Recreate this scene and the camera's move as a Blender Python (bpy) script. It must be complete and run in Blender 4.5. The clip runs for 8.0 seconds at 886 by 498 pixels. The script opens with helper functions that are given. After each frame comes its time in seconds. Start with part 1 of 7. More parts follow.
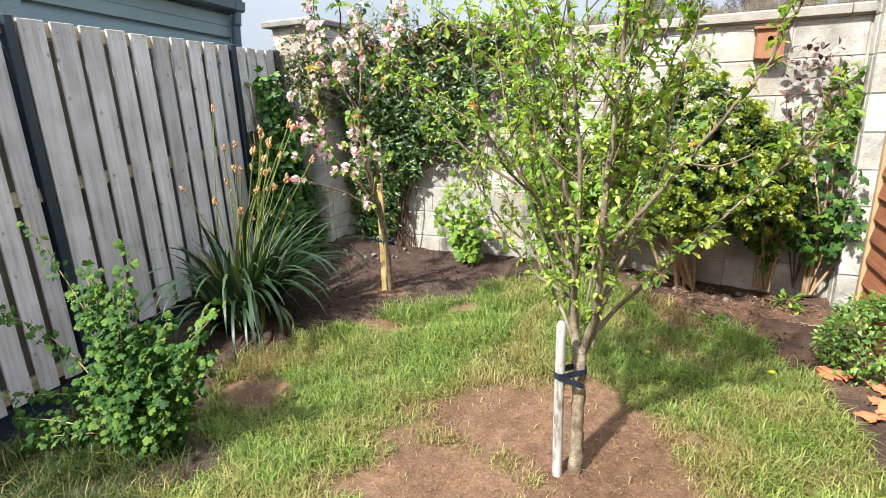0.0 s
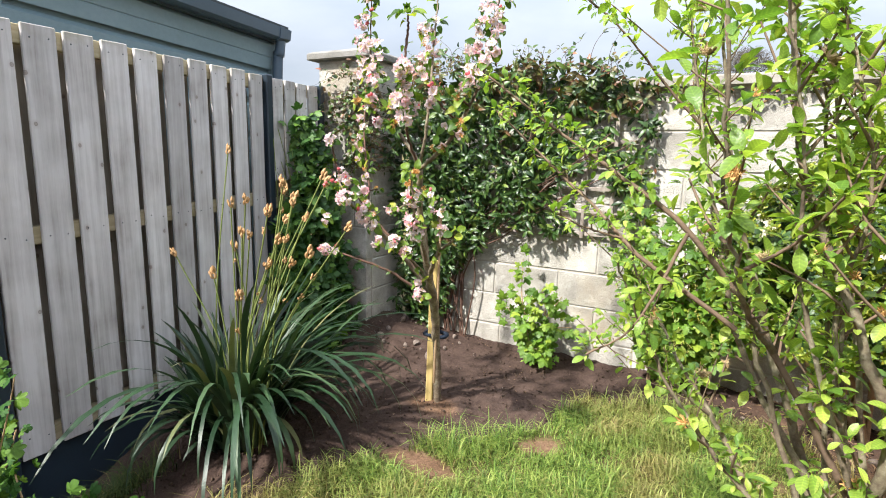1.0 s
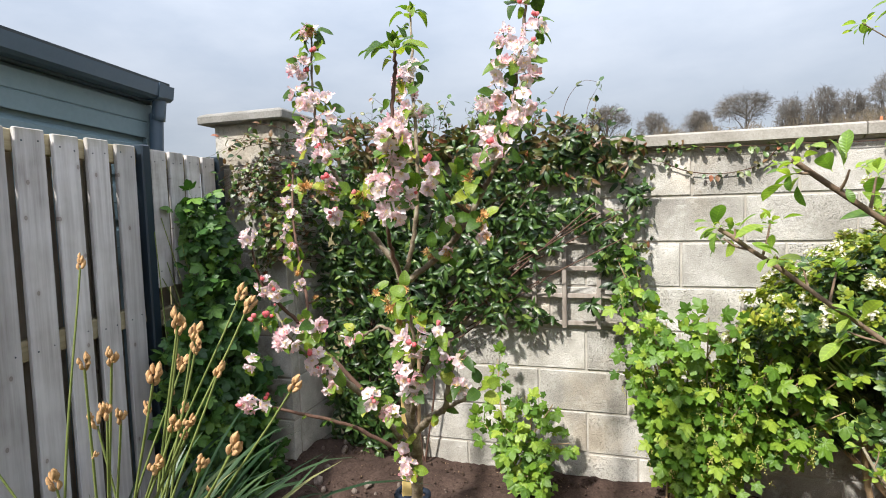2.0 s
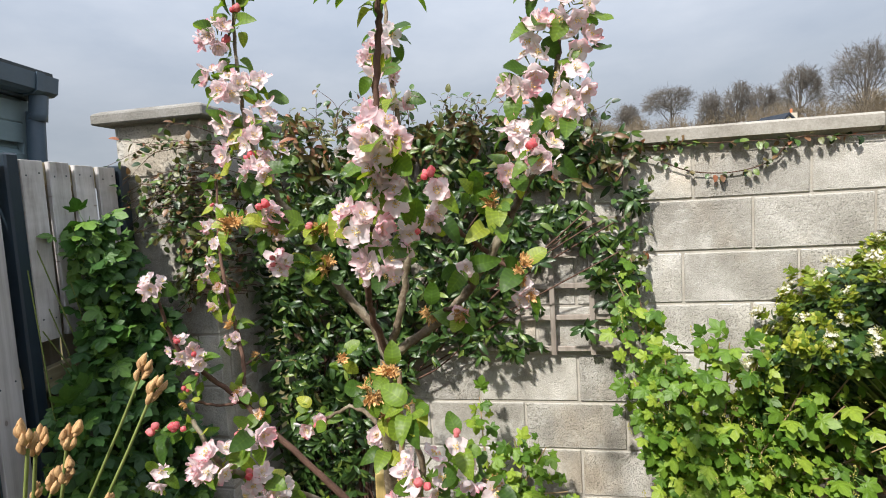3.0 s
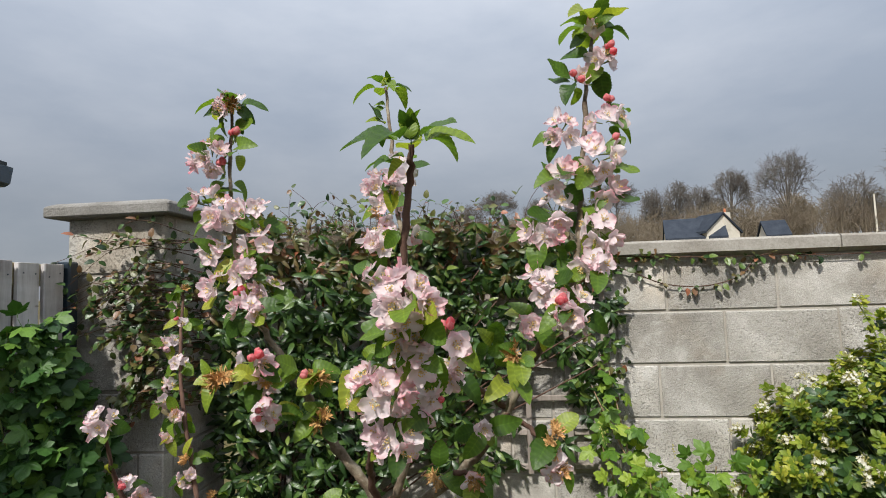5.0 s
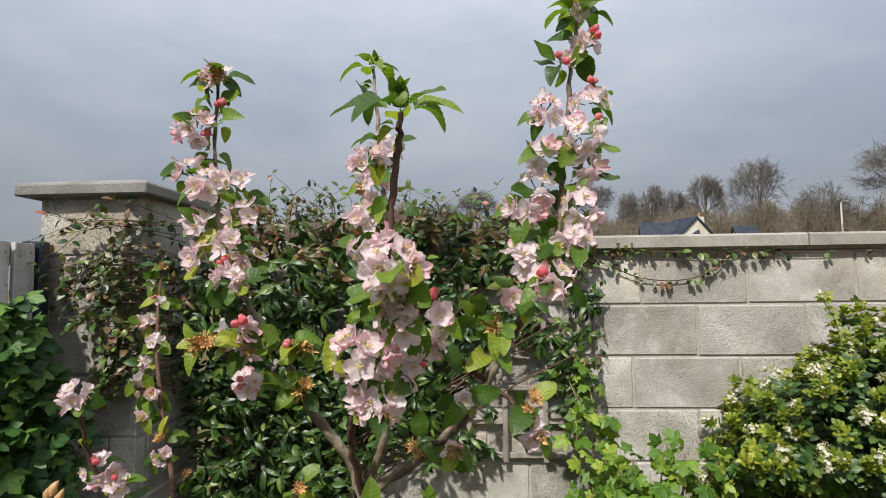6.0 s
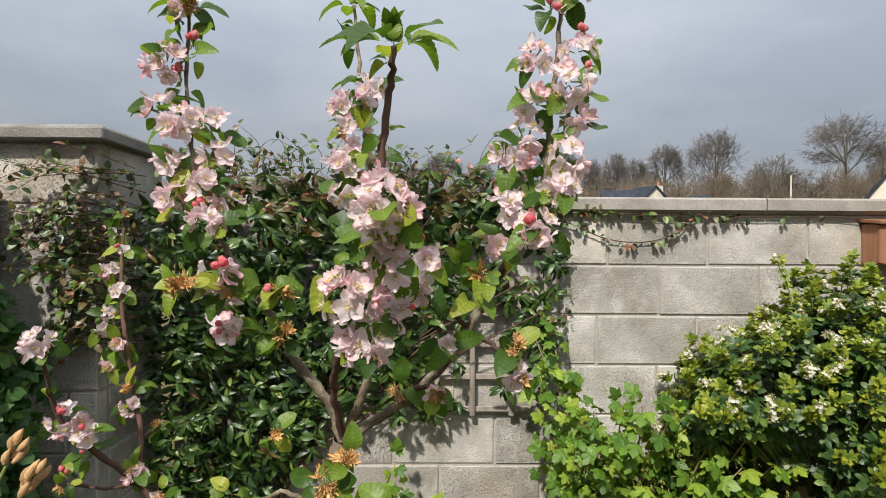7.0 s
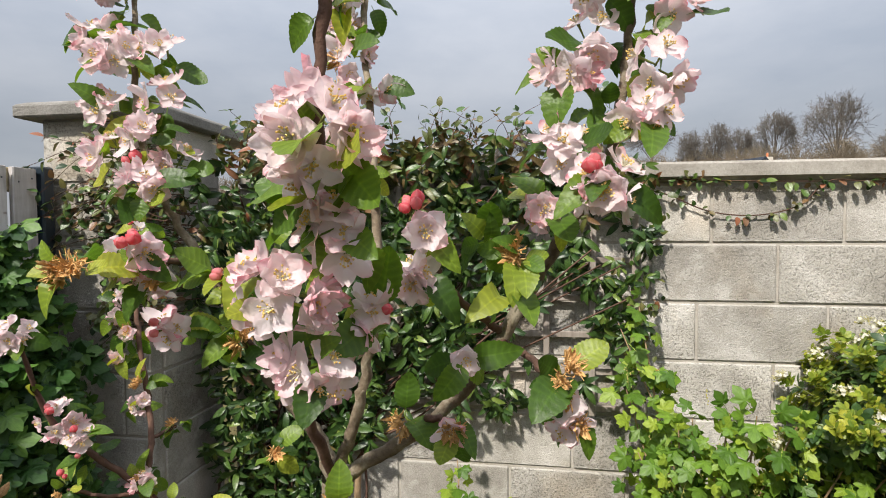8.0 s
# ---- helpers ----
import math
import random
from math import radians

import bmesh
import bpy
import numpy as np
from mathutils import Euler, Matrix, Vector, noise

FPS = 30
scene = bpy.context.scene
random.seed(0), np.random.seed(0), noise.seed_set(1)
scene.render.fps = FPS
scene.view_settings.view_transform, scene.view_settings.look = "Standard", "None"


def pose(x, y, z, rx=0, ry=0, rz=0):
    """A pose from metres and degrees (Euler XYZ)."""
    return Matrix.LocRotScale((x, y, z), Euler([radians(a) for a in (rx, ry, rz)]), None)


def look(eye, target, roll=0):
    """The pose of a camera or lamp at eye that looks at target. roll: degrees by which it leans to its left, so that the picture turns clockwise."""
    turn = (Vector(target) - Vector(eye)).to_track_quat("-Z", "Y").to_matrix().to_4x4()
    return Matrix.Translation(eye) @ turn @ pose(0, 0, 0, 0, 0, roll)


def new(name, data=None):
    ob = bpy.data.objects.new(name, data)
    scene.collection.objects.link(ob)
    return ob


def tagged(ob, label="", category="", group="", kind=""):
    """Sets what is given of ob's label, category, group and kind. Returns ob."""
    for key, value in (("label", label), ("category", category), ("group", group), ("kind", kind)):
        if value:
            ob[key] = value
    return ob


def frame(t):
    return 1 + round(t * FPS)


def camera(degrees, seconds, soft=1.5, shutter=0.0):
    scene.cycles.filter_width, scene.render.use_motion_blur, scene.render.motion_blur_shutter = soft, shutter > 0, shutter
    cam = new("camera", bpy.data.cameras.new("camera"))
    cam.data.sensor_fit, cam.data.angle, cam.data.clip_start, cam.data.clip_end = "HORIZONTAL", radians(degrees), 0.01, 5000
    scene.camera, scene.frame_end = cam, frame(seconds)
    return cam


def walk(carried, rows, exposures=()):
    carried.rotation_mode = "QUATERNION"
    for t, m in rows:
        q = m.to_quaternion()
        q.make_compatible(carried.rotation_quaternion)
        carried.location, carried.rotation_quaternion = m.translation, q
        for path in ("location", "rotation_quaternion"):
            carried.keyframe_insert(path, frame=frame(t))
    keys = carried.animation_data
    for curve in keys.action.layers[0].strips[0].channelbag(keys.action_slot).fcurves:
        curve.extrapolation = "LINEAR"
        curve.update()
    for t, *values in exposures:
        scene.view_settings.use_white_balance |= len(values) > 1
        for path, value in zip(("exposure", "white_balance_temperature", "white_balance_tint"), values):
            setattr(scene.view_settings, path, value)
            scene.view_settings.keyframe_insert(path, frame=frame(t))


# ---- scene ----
cam = camera(80.0, 8.0, soft=1.0)
PATH = [
    (0, (1.184, -0.268, 1.354), (0.386, 1.482, 0.805), -2.2),
    (0.5, (0.902, 0.136, 1.367), (0.015, 1.875, 0.934), 0.2),
    (1, (0.627, 0.489, 1.343), (-0.308, 2.222, 0.992), 1.4),
    (1.5, (0.322, 0.807, 1.412), (-0.557, 2.587, 1.17), 0.3),
    (2, (0.046, 1.024, 1.467), (-0.541, 2.931, 1.323), -1.6),
    (2.2, (-0.035, 1.096, 1.497), (-0.501, 3.036, 1.355), -2.5),
    (3.3, (-0.189, 1.488, 1.55), (-0.553, 3.447, 1.383), -3.3),
    (3.5, (-0.2, 1.504, 1.566), (-0.546, 3.469, 1.433), -3.1),
    (4, (-0.236, 1.49, 1.606), (-0.518, 3.47, 1.612), -2.6),
    (4.5, (-0.258, 1.478, 1.638), (-0.487, 3.459, 1.785), -2.2),
    (6, (-0.273, 1.46, 1.597), (-0.386, 3.452, 1.732), -0.7),
    (6.5, (-0.289, 1.457, 1.583), (-0.332, 3.456, 1.647), -0.1),
    (7, (-0.303, 1.466, 1.574), (-0.28, 3.466, 1.57), 0.3),
    (7.5, (-0.283, 1.551, 1.556), (-0.35, 3.549, 1.495), 0.2),
    (8, (-0.238, 1.713, 1.563), (-0.537, 3.689, 1.482), -0.2),
]
walk(cam, [(t, look(eye, target, roll)) for t, eye, target, roll in PATH], [(0.0, 1.14, 6300, 10), (1.0, 1.10, 6300, 10), (2.0, 0.71, 6300, 10), (3.5, 0.33, 6400, 10), (4.5, 0.0, 6300, 10), (7.0, 0.11, 6500, 10), (8.0, 0.30, 6550, 11)])

# ---- world and sun ----
SUN_AZ, SUN_EL = radians(202.0), radians(48.0)
sun_dir = Vector((math.sin(SUN_AZ) * math.cos(SUN_EL), math.cos(SUN_AZ) * math.cos(SUN_EL), math.sin(SUN_EL)))
world = bpy.data.worlds.new("sky")
scene.world = world
world.use_nodes = True
wt = world.node_tree
wbg = wt.nodes["Background"]
sky = wt.nodes.new("ShaderNodeTexSky")
sky.sky_type, sky.sun_disc, sky.sun_elevation, sky.sun_rotation = "NISHITA", False, SUN_EL, SUN_AZ
sky.air_density, sky.dust_density = 1.0, 2.5
wco = wt.nodes.new("ShaderNodeTexCoord")
wmap = wt.nodes.new("ShaderNodeMapping")
wmap.inputs["Scale"].default_value = (1.0, 1.0, 2.6)
wno = wt.nodes.new("ShaderNodeTexNoise")
wno.inputs["Scale"].default_value, wno.inputs["Detail"].default_value, wno.inputs["Roughness"].default_value = 2.2, 7.0, 0.55
wramp = wt.nodes.new("ShaderNodeValToRGB")
wramp.color_ramp.elements[0].position, wramp.color_ramp.elements[0].color = 0.36, (3.7, 4.05, 4.6, 1)
wramp.color_ramp.elements[1].position, wramp.color_ramp.elements[1].color = 0.70, (5.3, 5.5, 5.85, 1)
wmix = wt.nodes.new("ShaderNodeMixRGB")
wmix.inputs["Fac"].default_value = 0.82
wt.links.new(wco.outputs["Generated"], wmap.inputs["Vector"])
wt.links.new(wmap.outputs["Vector"], wno.inputs["Vector"])
wt.links.new(wno.outputs["Fac"], wramp.inputs["Fac"])
wt.links.new(sky.outputs["Color"], wmix.inputs["Color1"])
wt.links.new(wramp.outputs["Color"], wmix.inputs["Color2"])
# an overcast sky is brighter overhead than at the horizon
wsep = wt.nodes.new("ShaderNodeSeparateXYZ")
wrise = wt.nodes.new("ShaderNodeMapRange")
for key, value in (("From Min", 0.15), ("From Max", 1.0), ("To Min", 0.82), ("To Max", 2.6)):
    wrise.inputs[key].default_value = value
wmul = wt.nodes.new("ShaderNodeMixRGB")
wmul.blend_type = "MULTIPLY"
wmul.inputs["Fac"].default_value = 1.0
wt.links.new(wco.outputs["Generated"], wsep.inputs[0])
wt.links.new(wsep.outputs["Z"], wrise.inputs["Value"])
wt.links.new(wmix.outputs["Color"], wmul.inputs["Color1"])
wt.links.new(wrise.outputs[0], wmul.inputs["Color2"])
wt.links.new(wmul.outputs["Color"], wbg.inputs["Color"])
wbg.inputs["Strength"].default_value = 0.1
sun_lamp = bpy.data.lights.new("sun", "SUN")
sun_lamp.energy, sun_lamp.angle, sun_lamp.color = 4.8, radians(2.5), (1.0, 0.95, 0.87)
sun_ob = new("sun", sun_lamp)
sun_ob.matrix_world = look(sun_dir * 20, (0, 0, 0))


# ---- materials ----
def node(nt, kind, **values):
    n = nt.nodes.new("ShaderNode" + kind)
    for key, value in values.items():
        n.inputs[key.replace("_", " ")].default_value = value
    return n


def base_material(name, rough=0.8, spec=0.3, metal=0.0):
    m = bpy.data.materials.new(name)
    m.use_nodes = True
    b = m.node_tree.nodes["Principled BSDF"]
    b.inputs["Roughness"].default_value, b.inputs["Specular IOR Level"].default_value = rough, spec
    b.inputs["Metallic"].default_value = metal
    return m, m.node_tree, b


def ramp(nt, source, stops):
    r = nt.nodes.new("ShaderNodeValToRGB")
    e = r.color_ramp.elements
    while len(e) < len(stops):
        e.new(0.5)
    for k, (p, c) in enumerate(stops):
        e[k].position, e[k].color = p, (*c, 1)
    nt.links.new(source, r.inputs["Fac"])
    return r.outputs["Color"]


def coords(nt, scale, kind="Object"):
    c = nt.nodes.new("ShaderNodeTexCoord")
    m = nt.nodes.new("ShaderNodeMapping")
    m.inputs["Scale"].default_value = scale
    nt.links.new(c.outputs[kind], m.inputs["Vector"])
    return m.outputs["Vector"]


def world_coords(nt, scale):
    c = nt.nodes.new("ShaderNodeNewGeometry")
    m = nt.nodes.new("ShaderNodeMapping")
    m.inputs["Scale"].default_value = scale
    nt.links.new(c.outputs["Position"], m.inputs["Vector"])
    return m.outputs["Vector"]


def noise_tex(nt, vec, scale, detail=4.0, rough=0.55):
    n = node(nt, "TexNoise", Scale=scale, Detail=detail, Roughness=rough)
    nt.links.new(vec, n.inputs["Vector"])
    return n.outputs["Fac"]


def mix(nt, fac, a, b, blend="MIX"):
    n = nt.nodes.new("ShaderNodeMixRGB")
    n.blend_type = blend
    for key, v in (("Fac", fac), ("Color1", a), ("Color2", b)):
        if isinstance(v, (int, float)):
            n.inputs[key].default_value = v if key == "Fac" else (v, v, v, 1)
        elif isinstance(v, tuple):
            n.inputs[key].default_value = (*v, 1)
        else:
            nt.links.new(v, n.inputs[key])
    return n.outputs["Color"]


def calc(nt, op, a, b=0.0):
    n = nt.nodes.new("ShaderNodeMath")
    n.operation = op
    for k, v in enumerate((a, b)):
        if isinstance(v, (int, float)):
            n.inputs[k].default_value = v
        else:
            nt.links.new(v, n.inputs[k])
    return n.outputs[0]


def bump(nt, bsdf, height, strength=0.4, distance=0.004):
    n = nt.nodes.new("ShaderNodeBump")
    n.inputs["Strength"].default_value, n.inputs["Distance"].default_value = strength, distance
    nt.links.new(height, n.inputs["Height"])
    nt.links.new(n.outputs["Normal"], bsdf.inputs["Normal"])


def random_value(nt):
    """One value per loose piece and per object."""
    g = nt.nodes.new("ShaderNodeNewGeometry")
    o = nt.nodes.new("ShaderNodeObjectInfo")
    return calc(nt, "FRACT", calc(nt, "ADD", g.outputs["Random Per Island"], o.outputs["Random"]))


def mottled(name, stops, rough=0.85, spec=0.25, coarse=3.0, fine=60.0, vary=0.25, relief=0.5, depth=0.004, stretch=(1, 1, 1), by_object=True):
    """A plain mineral or timber surface: broad stains, fine grain, each piece a little different."""
    m, nt, b = base_material(name, rough, spec)
    vec = coords(nt, stretch) if by_object else world_coords(nt, stretch)
    off = nt.nodes.new("ShaderNodeVectorMath")
    off.operation = "ADD"
    o = nt.nodes.new("ShaderNodeObjectInfo")
    sc = nt.nodes.new("ShaderNodeVectorMath")
    sc.operation = "SCALE"
    sc.inputs["Scale"].default_value = 37.0
    comb = nt.nodes.new("ShaderNodeCombineXYZ")
    for k in range(3):
        nt.links.new(o.outputs["Random"], comb.inputs[k])
    nt.links.new(comb.outputs[0], sc.inputs[0])
    nt.links.new(vec, off.inputs[0])
    nt.links.new(sc.outputs[0], off.inputs[1])
    vec = off.outputs[0]
    a, f = noise_tex(nt, vec, coarse, 5), noise_tex(nt, vec, fine, 4, 0.7)
    colour = ramp(nt, calc(nt, "ADD", calc(nt, "MULTIPLY", a, 0.6), calc(nt, "MULTIPLY", f, 0.4)), stops)
    tint = calc(nt, "ADD", calc(nt, "MULTIPLY", random_value(nt), vary), 1 - vary / 2)
    colour = mix(nt, 1.0, colour, tint, "MULTIPLY")
    nt.links.new(colour, b.inputs["Base Color"])
    bump(nt, b, f, relief, depth)
    return m


def concrete_block():
    m, nt, b = base_material("concrete_block", 0.93, 0.2)
    vec = world_coords(nt, (1, 1, 1))
    rnd = nt.nodes.new("ShaderNodeObjectInfo").outputs["Random"]
    stain, grain, lump = noise_tex(nt, vec, 4.5, 6, 0.6), noise_tex(nt, vec, 230, 3, 0.75), noise_tex(nt, vec, 75, 3, 0.6)
    # open pits between the grains of aggregate, more on some blocks than on others
    hole = ramp(nt, noise_tex(nt, vec, 150, 4, 0.62), [(0.36, (0, 0, 0)), (0.46, (1, 1, 1))])
    rough_block = ramp(nt, calc(nt, "FRACT", calc(nt, "MULTIPLY", rnd, 7.3)), [(0.35, (0.15, 0.15, 0.15)), (0.85, (1, 1, 1))])
    pits = mix(nt, rough_block, (1, 1, 1), hole)
    col = ramp(nt, calc(nt, "ADD", calc(nt, "MULTIPLY", stain, 0.62), calc(nt, "MULTIPLY", grain, 0.38)),
               [(0.32, (0.185, 0.172, 0.150)), (0.44, (0.325, 0.305, 0.268)), (0.54, (0.435, 0.412, 0.368)), (0.64, (0.62, 0.595, 0.555))])
    col = mix(nt, 1.0, col, calc(nt, "ADD", calc(nt, "MULTIPLY", rnd, 0.34), 0.90), "MULTIPLY")
    # the shade inside the pits is darkened into the colour as well
    col = mix(nt, 0.26, col, mix(nt, 1.0, col, pits, "MULTIPLY"))
    # pale lime patches and brown rain stains
    patch = ramp(nt, noise_tex(nt, vec, 8.0, 5, 0.65), [(0.54, (0, 0, 0)), (0.66, (0.55, 0.55, 0.55))])
    col = mix(nt, patch, col, (0.60, 0.58, 0.54))
    tan = ramp(nt, noise_tex(nt, world_coords(nt, (1, 1, 0.6)), 3.1, 5, 0.6), [(0.52, (0, 0, 0)), (0.68, (0.5, 0.5, 0.5))])
    col = mix(nt, tan, col, mix(nt, 1.0, col, (1.05, 0.90, 0.72), "MULTIPLY"))
    # lime bloom along the upper and lower arris
    gen = nt.nodes.new("ShaderNodeTexCoord")
    sep = nt.nodes.new("ShaderNodeSeparateXYZ")
    nt.links.new(gen.outputs["Generated"], sep.inputs[0])
    edge = calc(nt, "ABSOLUTE", calc(nt, "SUBTRACT", sep.outputs["Z"], 0.5))
    edge = calc(nt, "ADD", edge, calc(nt, "MULTIPLY", calc(nt, "SUBTRACT", lump, 0.5), 0.10))
    rim = ramp(nt, edge, [(0.44, (0, 0, 0)), (0.50, (0.5, 0.5, 0.5))])
    col = mix(nt, rim, col, (0.52, 0.50, 0.46))
    nt.links.new(col, b.inputs["Base Color"])
    h = calc(nt, "ADD", calc(nt, "MULTIPLY", pits, 0.6), calc(nt, "ADD", calc(nt, "MULTIPLY", lump, 0.5), calc(nt, "MULTIPLY", grain, 0.35)))
    bump(nt, b, h, 0.8, 0.009)
    return m


def wood_boards(name, stops, grain_axis="z", vary=0.3, knots=True, rough=0.75):
    m, nt, b = base_material(name, rough, 0.25)
    s = (38, 38, 1.6) if grain_axis == "z" else (38, 1.6, 38)
    o = nt.nodes.new("ShaderNodeObjectInfo")
    vec0 = coords(nt, (1, 1, 1))
    add = nt.nodes.new("ShaderNodeVectorMath")
    add.operation = "ADD"
    sc = nt.nodes.new("ShaderNodeMath")
    sc.operation, sc.inputs[1].default_value = "MULTIPLY", 53.0
    nt.links.new(o.outputs["Random"], sc.inputs[0])
    cx = nt.nodes.new("ShaderNodeCombineXYZ")
    for k in range(3):
        nt.links.new(sc.outputs[0], cx.inputs[k])
    nt.links.new(vec0, add.inputs[0])
    nt.links.new(cx.outputs[0], add.inputs[1])
    mp = nt.nodes.new("ShaderNodeMapping")
    mp.inputs["Scale"].default_value = s
    nt.links.new(add.outputs[0], mp.inputs["Vector"])
    grain = noise_tex(nt, mp.outputs["Vector"], 1.0, 6, 0.65)
    blotch = noise_tex(nt, add.outputs[0], 5.0, 4)
    col = ramp(nt, calc(nt, "ADD", calc(nt, "MULTIPLY", grain, 0.6), calc(nt, "MULTIPLY", blotch, 0.4)), stops)
    col = mix(nt, 1.0, col, calc(nt, "ADD", calc(nt, "MULTIPLY", o.outputs["Random"], vary), 1 - vary / 2), "MULTIPLY")
    if knots:
        flat = nt.nodes.new("ShaderNodeSeparateXYZ")
        nt.links.new(add.outputs[0], flat.inputs[0])
        kv = nt.nodes.new("ShaderNodeCombineXYZ")
        nt.links.new(calc(nt, "MULTIPLY", flat.outputs["Y"], 8.0), kv.inputs[0])
        nt.links.new(calc(nt, "MULTIPLY", flat.outputs["Z"], 6.0), kv.inputs[1])
        v = node(nt, "TexVoronoi", Scale=1.0, Randomness=1.0)
        v.voronoi_dimensions = "2D"
        nt.links.new(kv.outputs[0], v.inputs["Vector"])
        pick = nt.nodes.new("ShaderNodeSeparateXYZ")
        nt.links.new(v.outputs["Color"], pick.inputs[0])
        k = ramp(nt, v.outputs["Distance"], [(0.0, (0.42, 0.35, 0.30)), (0.025, (0.58, 0.52, 0.48)), (0.040, (0.35, 0.29, 0.26)), (0.056, (0.88, 0.85, 0.83)), (0.13, (1, 1, 1))])
        k = mix(nt, calc(nt, "GREATER_THAN", pick.outputs["X"], 0.55), (1, 1, 1), k)
        col = mix(nt, 0.85, col, mix(nt, 1.0, col, k, "MULTIPLY"))
        # algae on the cut ends
        sepz = nt.nodes.new("ShaderNodeSeparateXYZ")
        nt.links.new(vec0, sepz.inputs[0])
        end = calc(nt, "ADD", sepz.outputs["Z"], calc(nt, "MULTIPLY", calc(nt, "SUBTRACT", noise_tex(nt, add.outputs[0], 14.0, 4), 0.5), 0.16))
        end = ramp(nt, end, [(0.80, (0, 0, 0)), (0.87, (0.75, 0.75, 0.75))])
        col = mix(nt, end, col, (0.27, 0.24, 0.115))
    nt.links.new(col, b.inputs["Base Color"])
    bump(nt, b, grain, 0.35, 0.002)
    return m


def leaf_material(name, stops, rough=0.45, spec=0.5, through_light=0.3, glow=None, veins=0.25):
    """Leaf: colour by leaf, faint mottling along it, some light passing through."""
    m, nt, b = base_material(name, rough, spec)
    col = ramp(nt, random_value(nt), stops)
    fine = noise_tex(nt, world_coords(nt, (1, 1, 1)), 90, 3)
    col = mix(nt, veins, col, mix(nt, 1.0, col, ramp(nt, fine, [(0.3, (0.55, 0.55, 0.55)), (0.7, (1.35, 1.35, 1.25))]), "MULTIPLY"))
    ac, al = nt.nodes.new("ShaderNodeAttribute"), nt.nodes.new("ShaderNodeAttribute")
    ac.attribute_name, al.attribute_name = "across", "along"
    rib = ramp(nt, ac.outputs["Fac"], [(0.02, (1.28, 1.25, 1.15)), (0.10, (1.0, 1.0, 1.0)), (0.8, (0.96, 0.96, 0.96)), (1.0, (1.08, 1.06, 1.0))])
    side = calc(nt, "SINE", calc(nt, "SUBTRACT", calc(nt, "MULTIPLY", al.outputs["Fac"], 46.0), calc(nt, "MULTIPLY", ac.outputs["Fac"], 7.0)))
    side_tone = ramp(nt, calc(nt, "ADD", calc(nt, "MULTIPLY", side, 0.5), 0.5), [(0.0, (0.90, 0.91, 0.90)), (0.75, (1.0, 1.0, 1.0)), (1.0, (1.14, 1.12, 1.05))])
    col = mix(nt, 1.0, mix(nt, 1.0, col, rib, "MULTIPLY"), side_tone, "MULTIPLY")
    nt.links.new(col, b.inputs["Base Color"])
    bump(nt, b, calc(nt, "ADD", calc(nt, "MULTIPLY", side, 0.05), noise_tex(nt, world_coords(nt, (1, 1, 1)), 150, 3)), 0.55, 0.002)
    tr = nt.nodes.new("ShaderNodeBsdfTranslucent")
    nt.links.new(mix(nt, 1.0, col, glow or (1.25, 1.3, 0.6), "MULTIPLY"), tr.inputs["Color"])
    ms = nt.nodes.new("ShaderNodeMixShader")
    ms.inputs["Fac"].default_value = through_light
    nt.links.new(b.outputs[0], ms.inputs[1])
    nt.links.new(tr.outputs[0], ms.inputs[2])
    nt.links.new(ms.outputs[0], nt.nodes["Material Output"].inputs["Surface"])
    return m


def petal_material(name, pale, deep):
    m, nt, b = base_material(name, 0.55, 0.3)
    at = nt.nodes.new("ShaderNodeAttribute")
    at.attribute_name = "blush"
    rnd = nt.nodes.new("ShaderNodeObjectInfo").outputs["Random"]
    f = calc(nt, "MULTIPLY", at.outputs["Fac"], calc(nt, "ADD", calc(nt, "MULTIPLY", rnd, 0.95), 0.34))
    f = calc(nt, "ADD", f, calc(nt, "MULTIPLY", noise_tex(nt, world_coords(nt, (1, 1, 1)), 120, 3), 0.06))
    col = mix(nt, f, pale, deep)
    nt.links.new(col, b.inputs["Base Color"])
    bump(nt, b, noise_tex(nt, world_coords(nt, (1, 1, 1)), 260, 4, 0.65), 0.5, 0.0025)
    tr = nt.nodes.new("ShaderNodeBsdfTranslucent")
    nt.links.new(col, tr.inputs["Color"])
    ms = nt.nodes.new("ShaderNodeMixShader")
    ms.inputs["Fac"].default_value = 0.48
    nt.links.new(b.outputs[0], ms.inputs[1])
    nt.links.new(tr.outputs[0], ms.inputs[2])
    nt.links.new(ms.outputs[0], nt.nodes["Material Output"].inputs["Surface"])
    return m


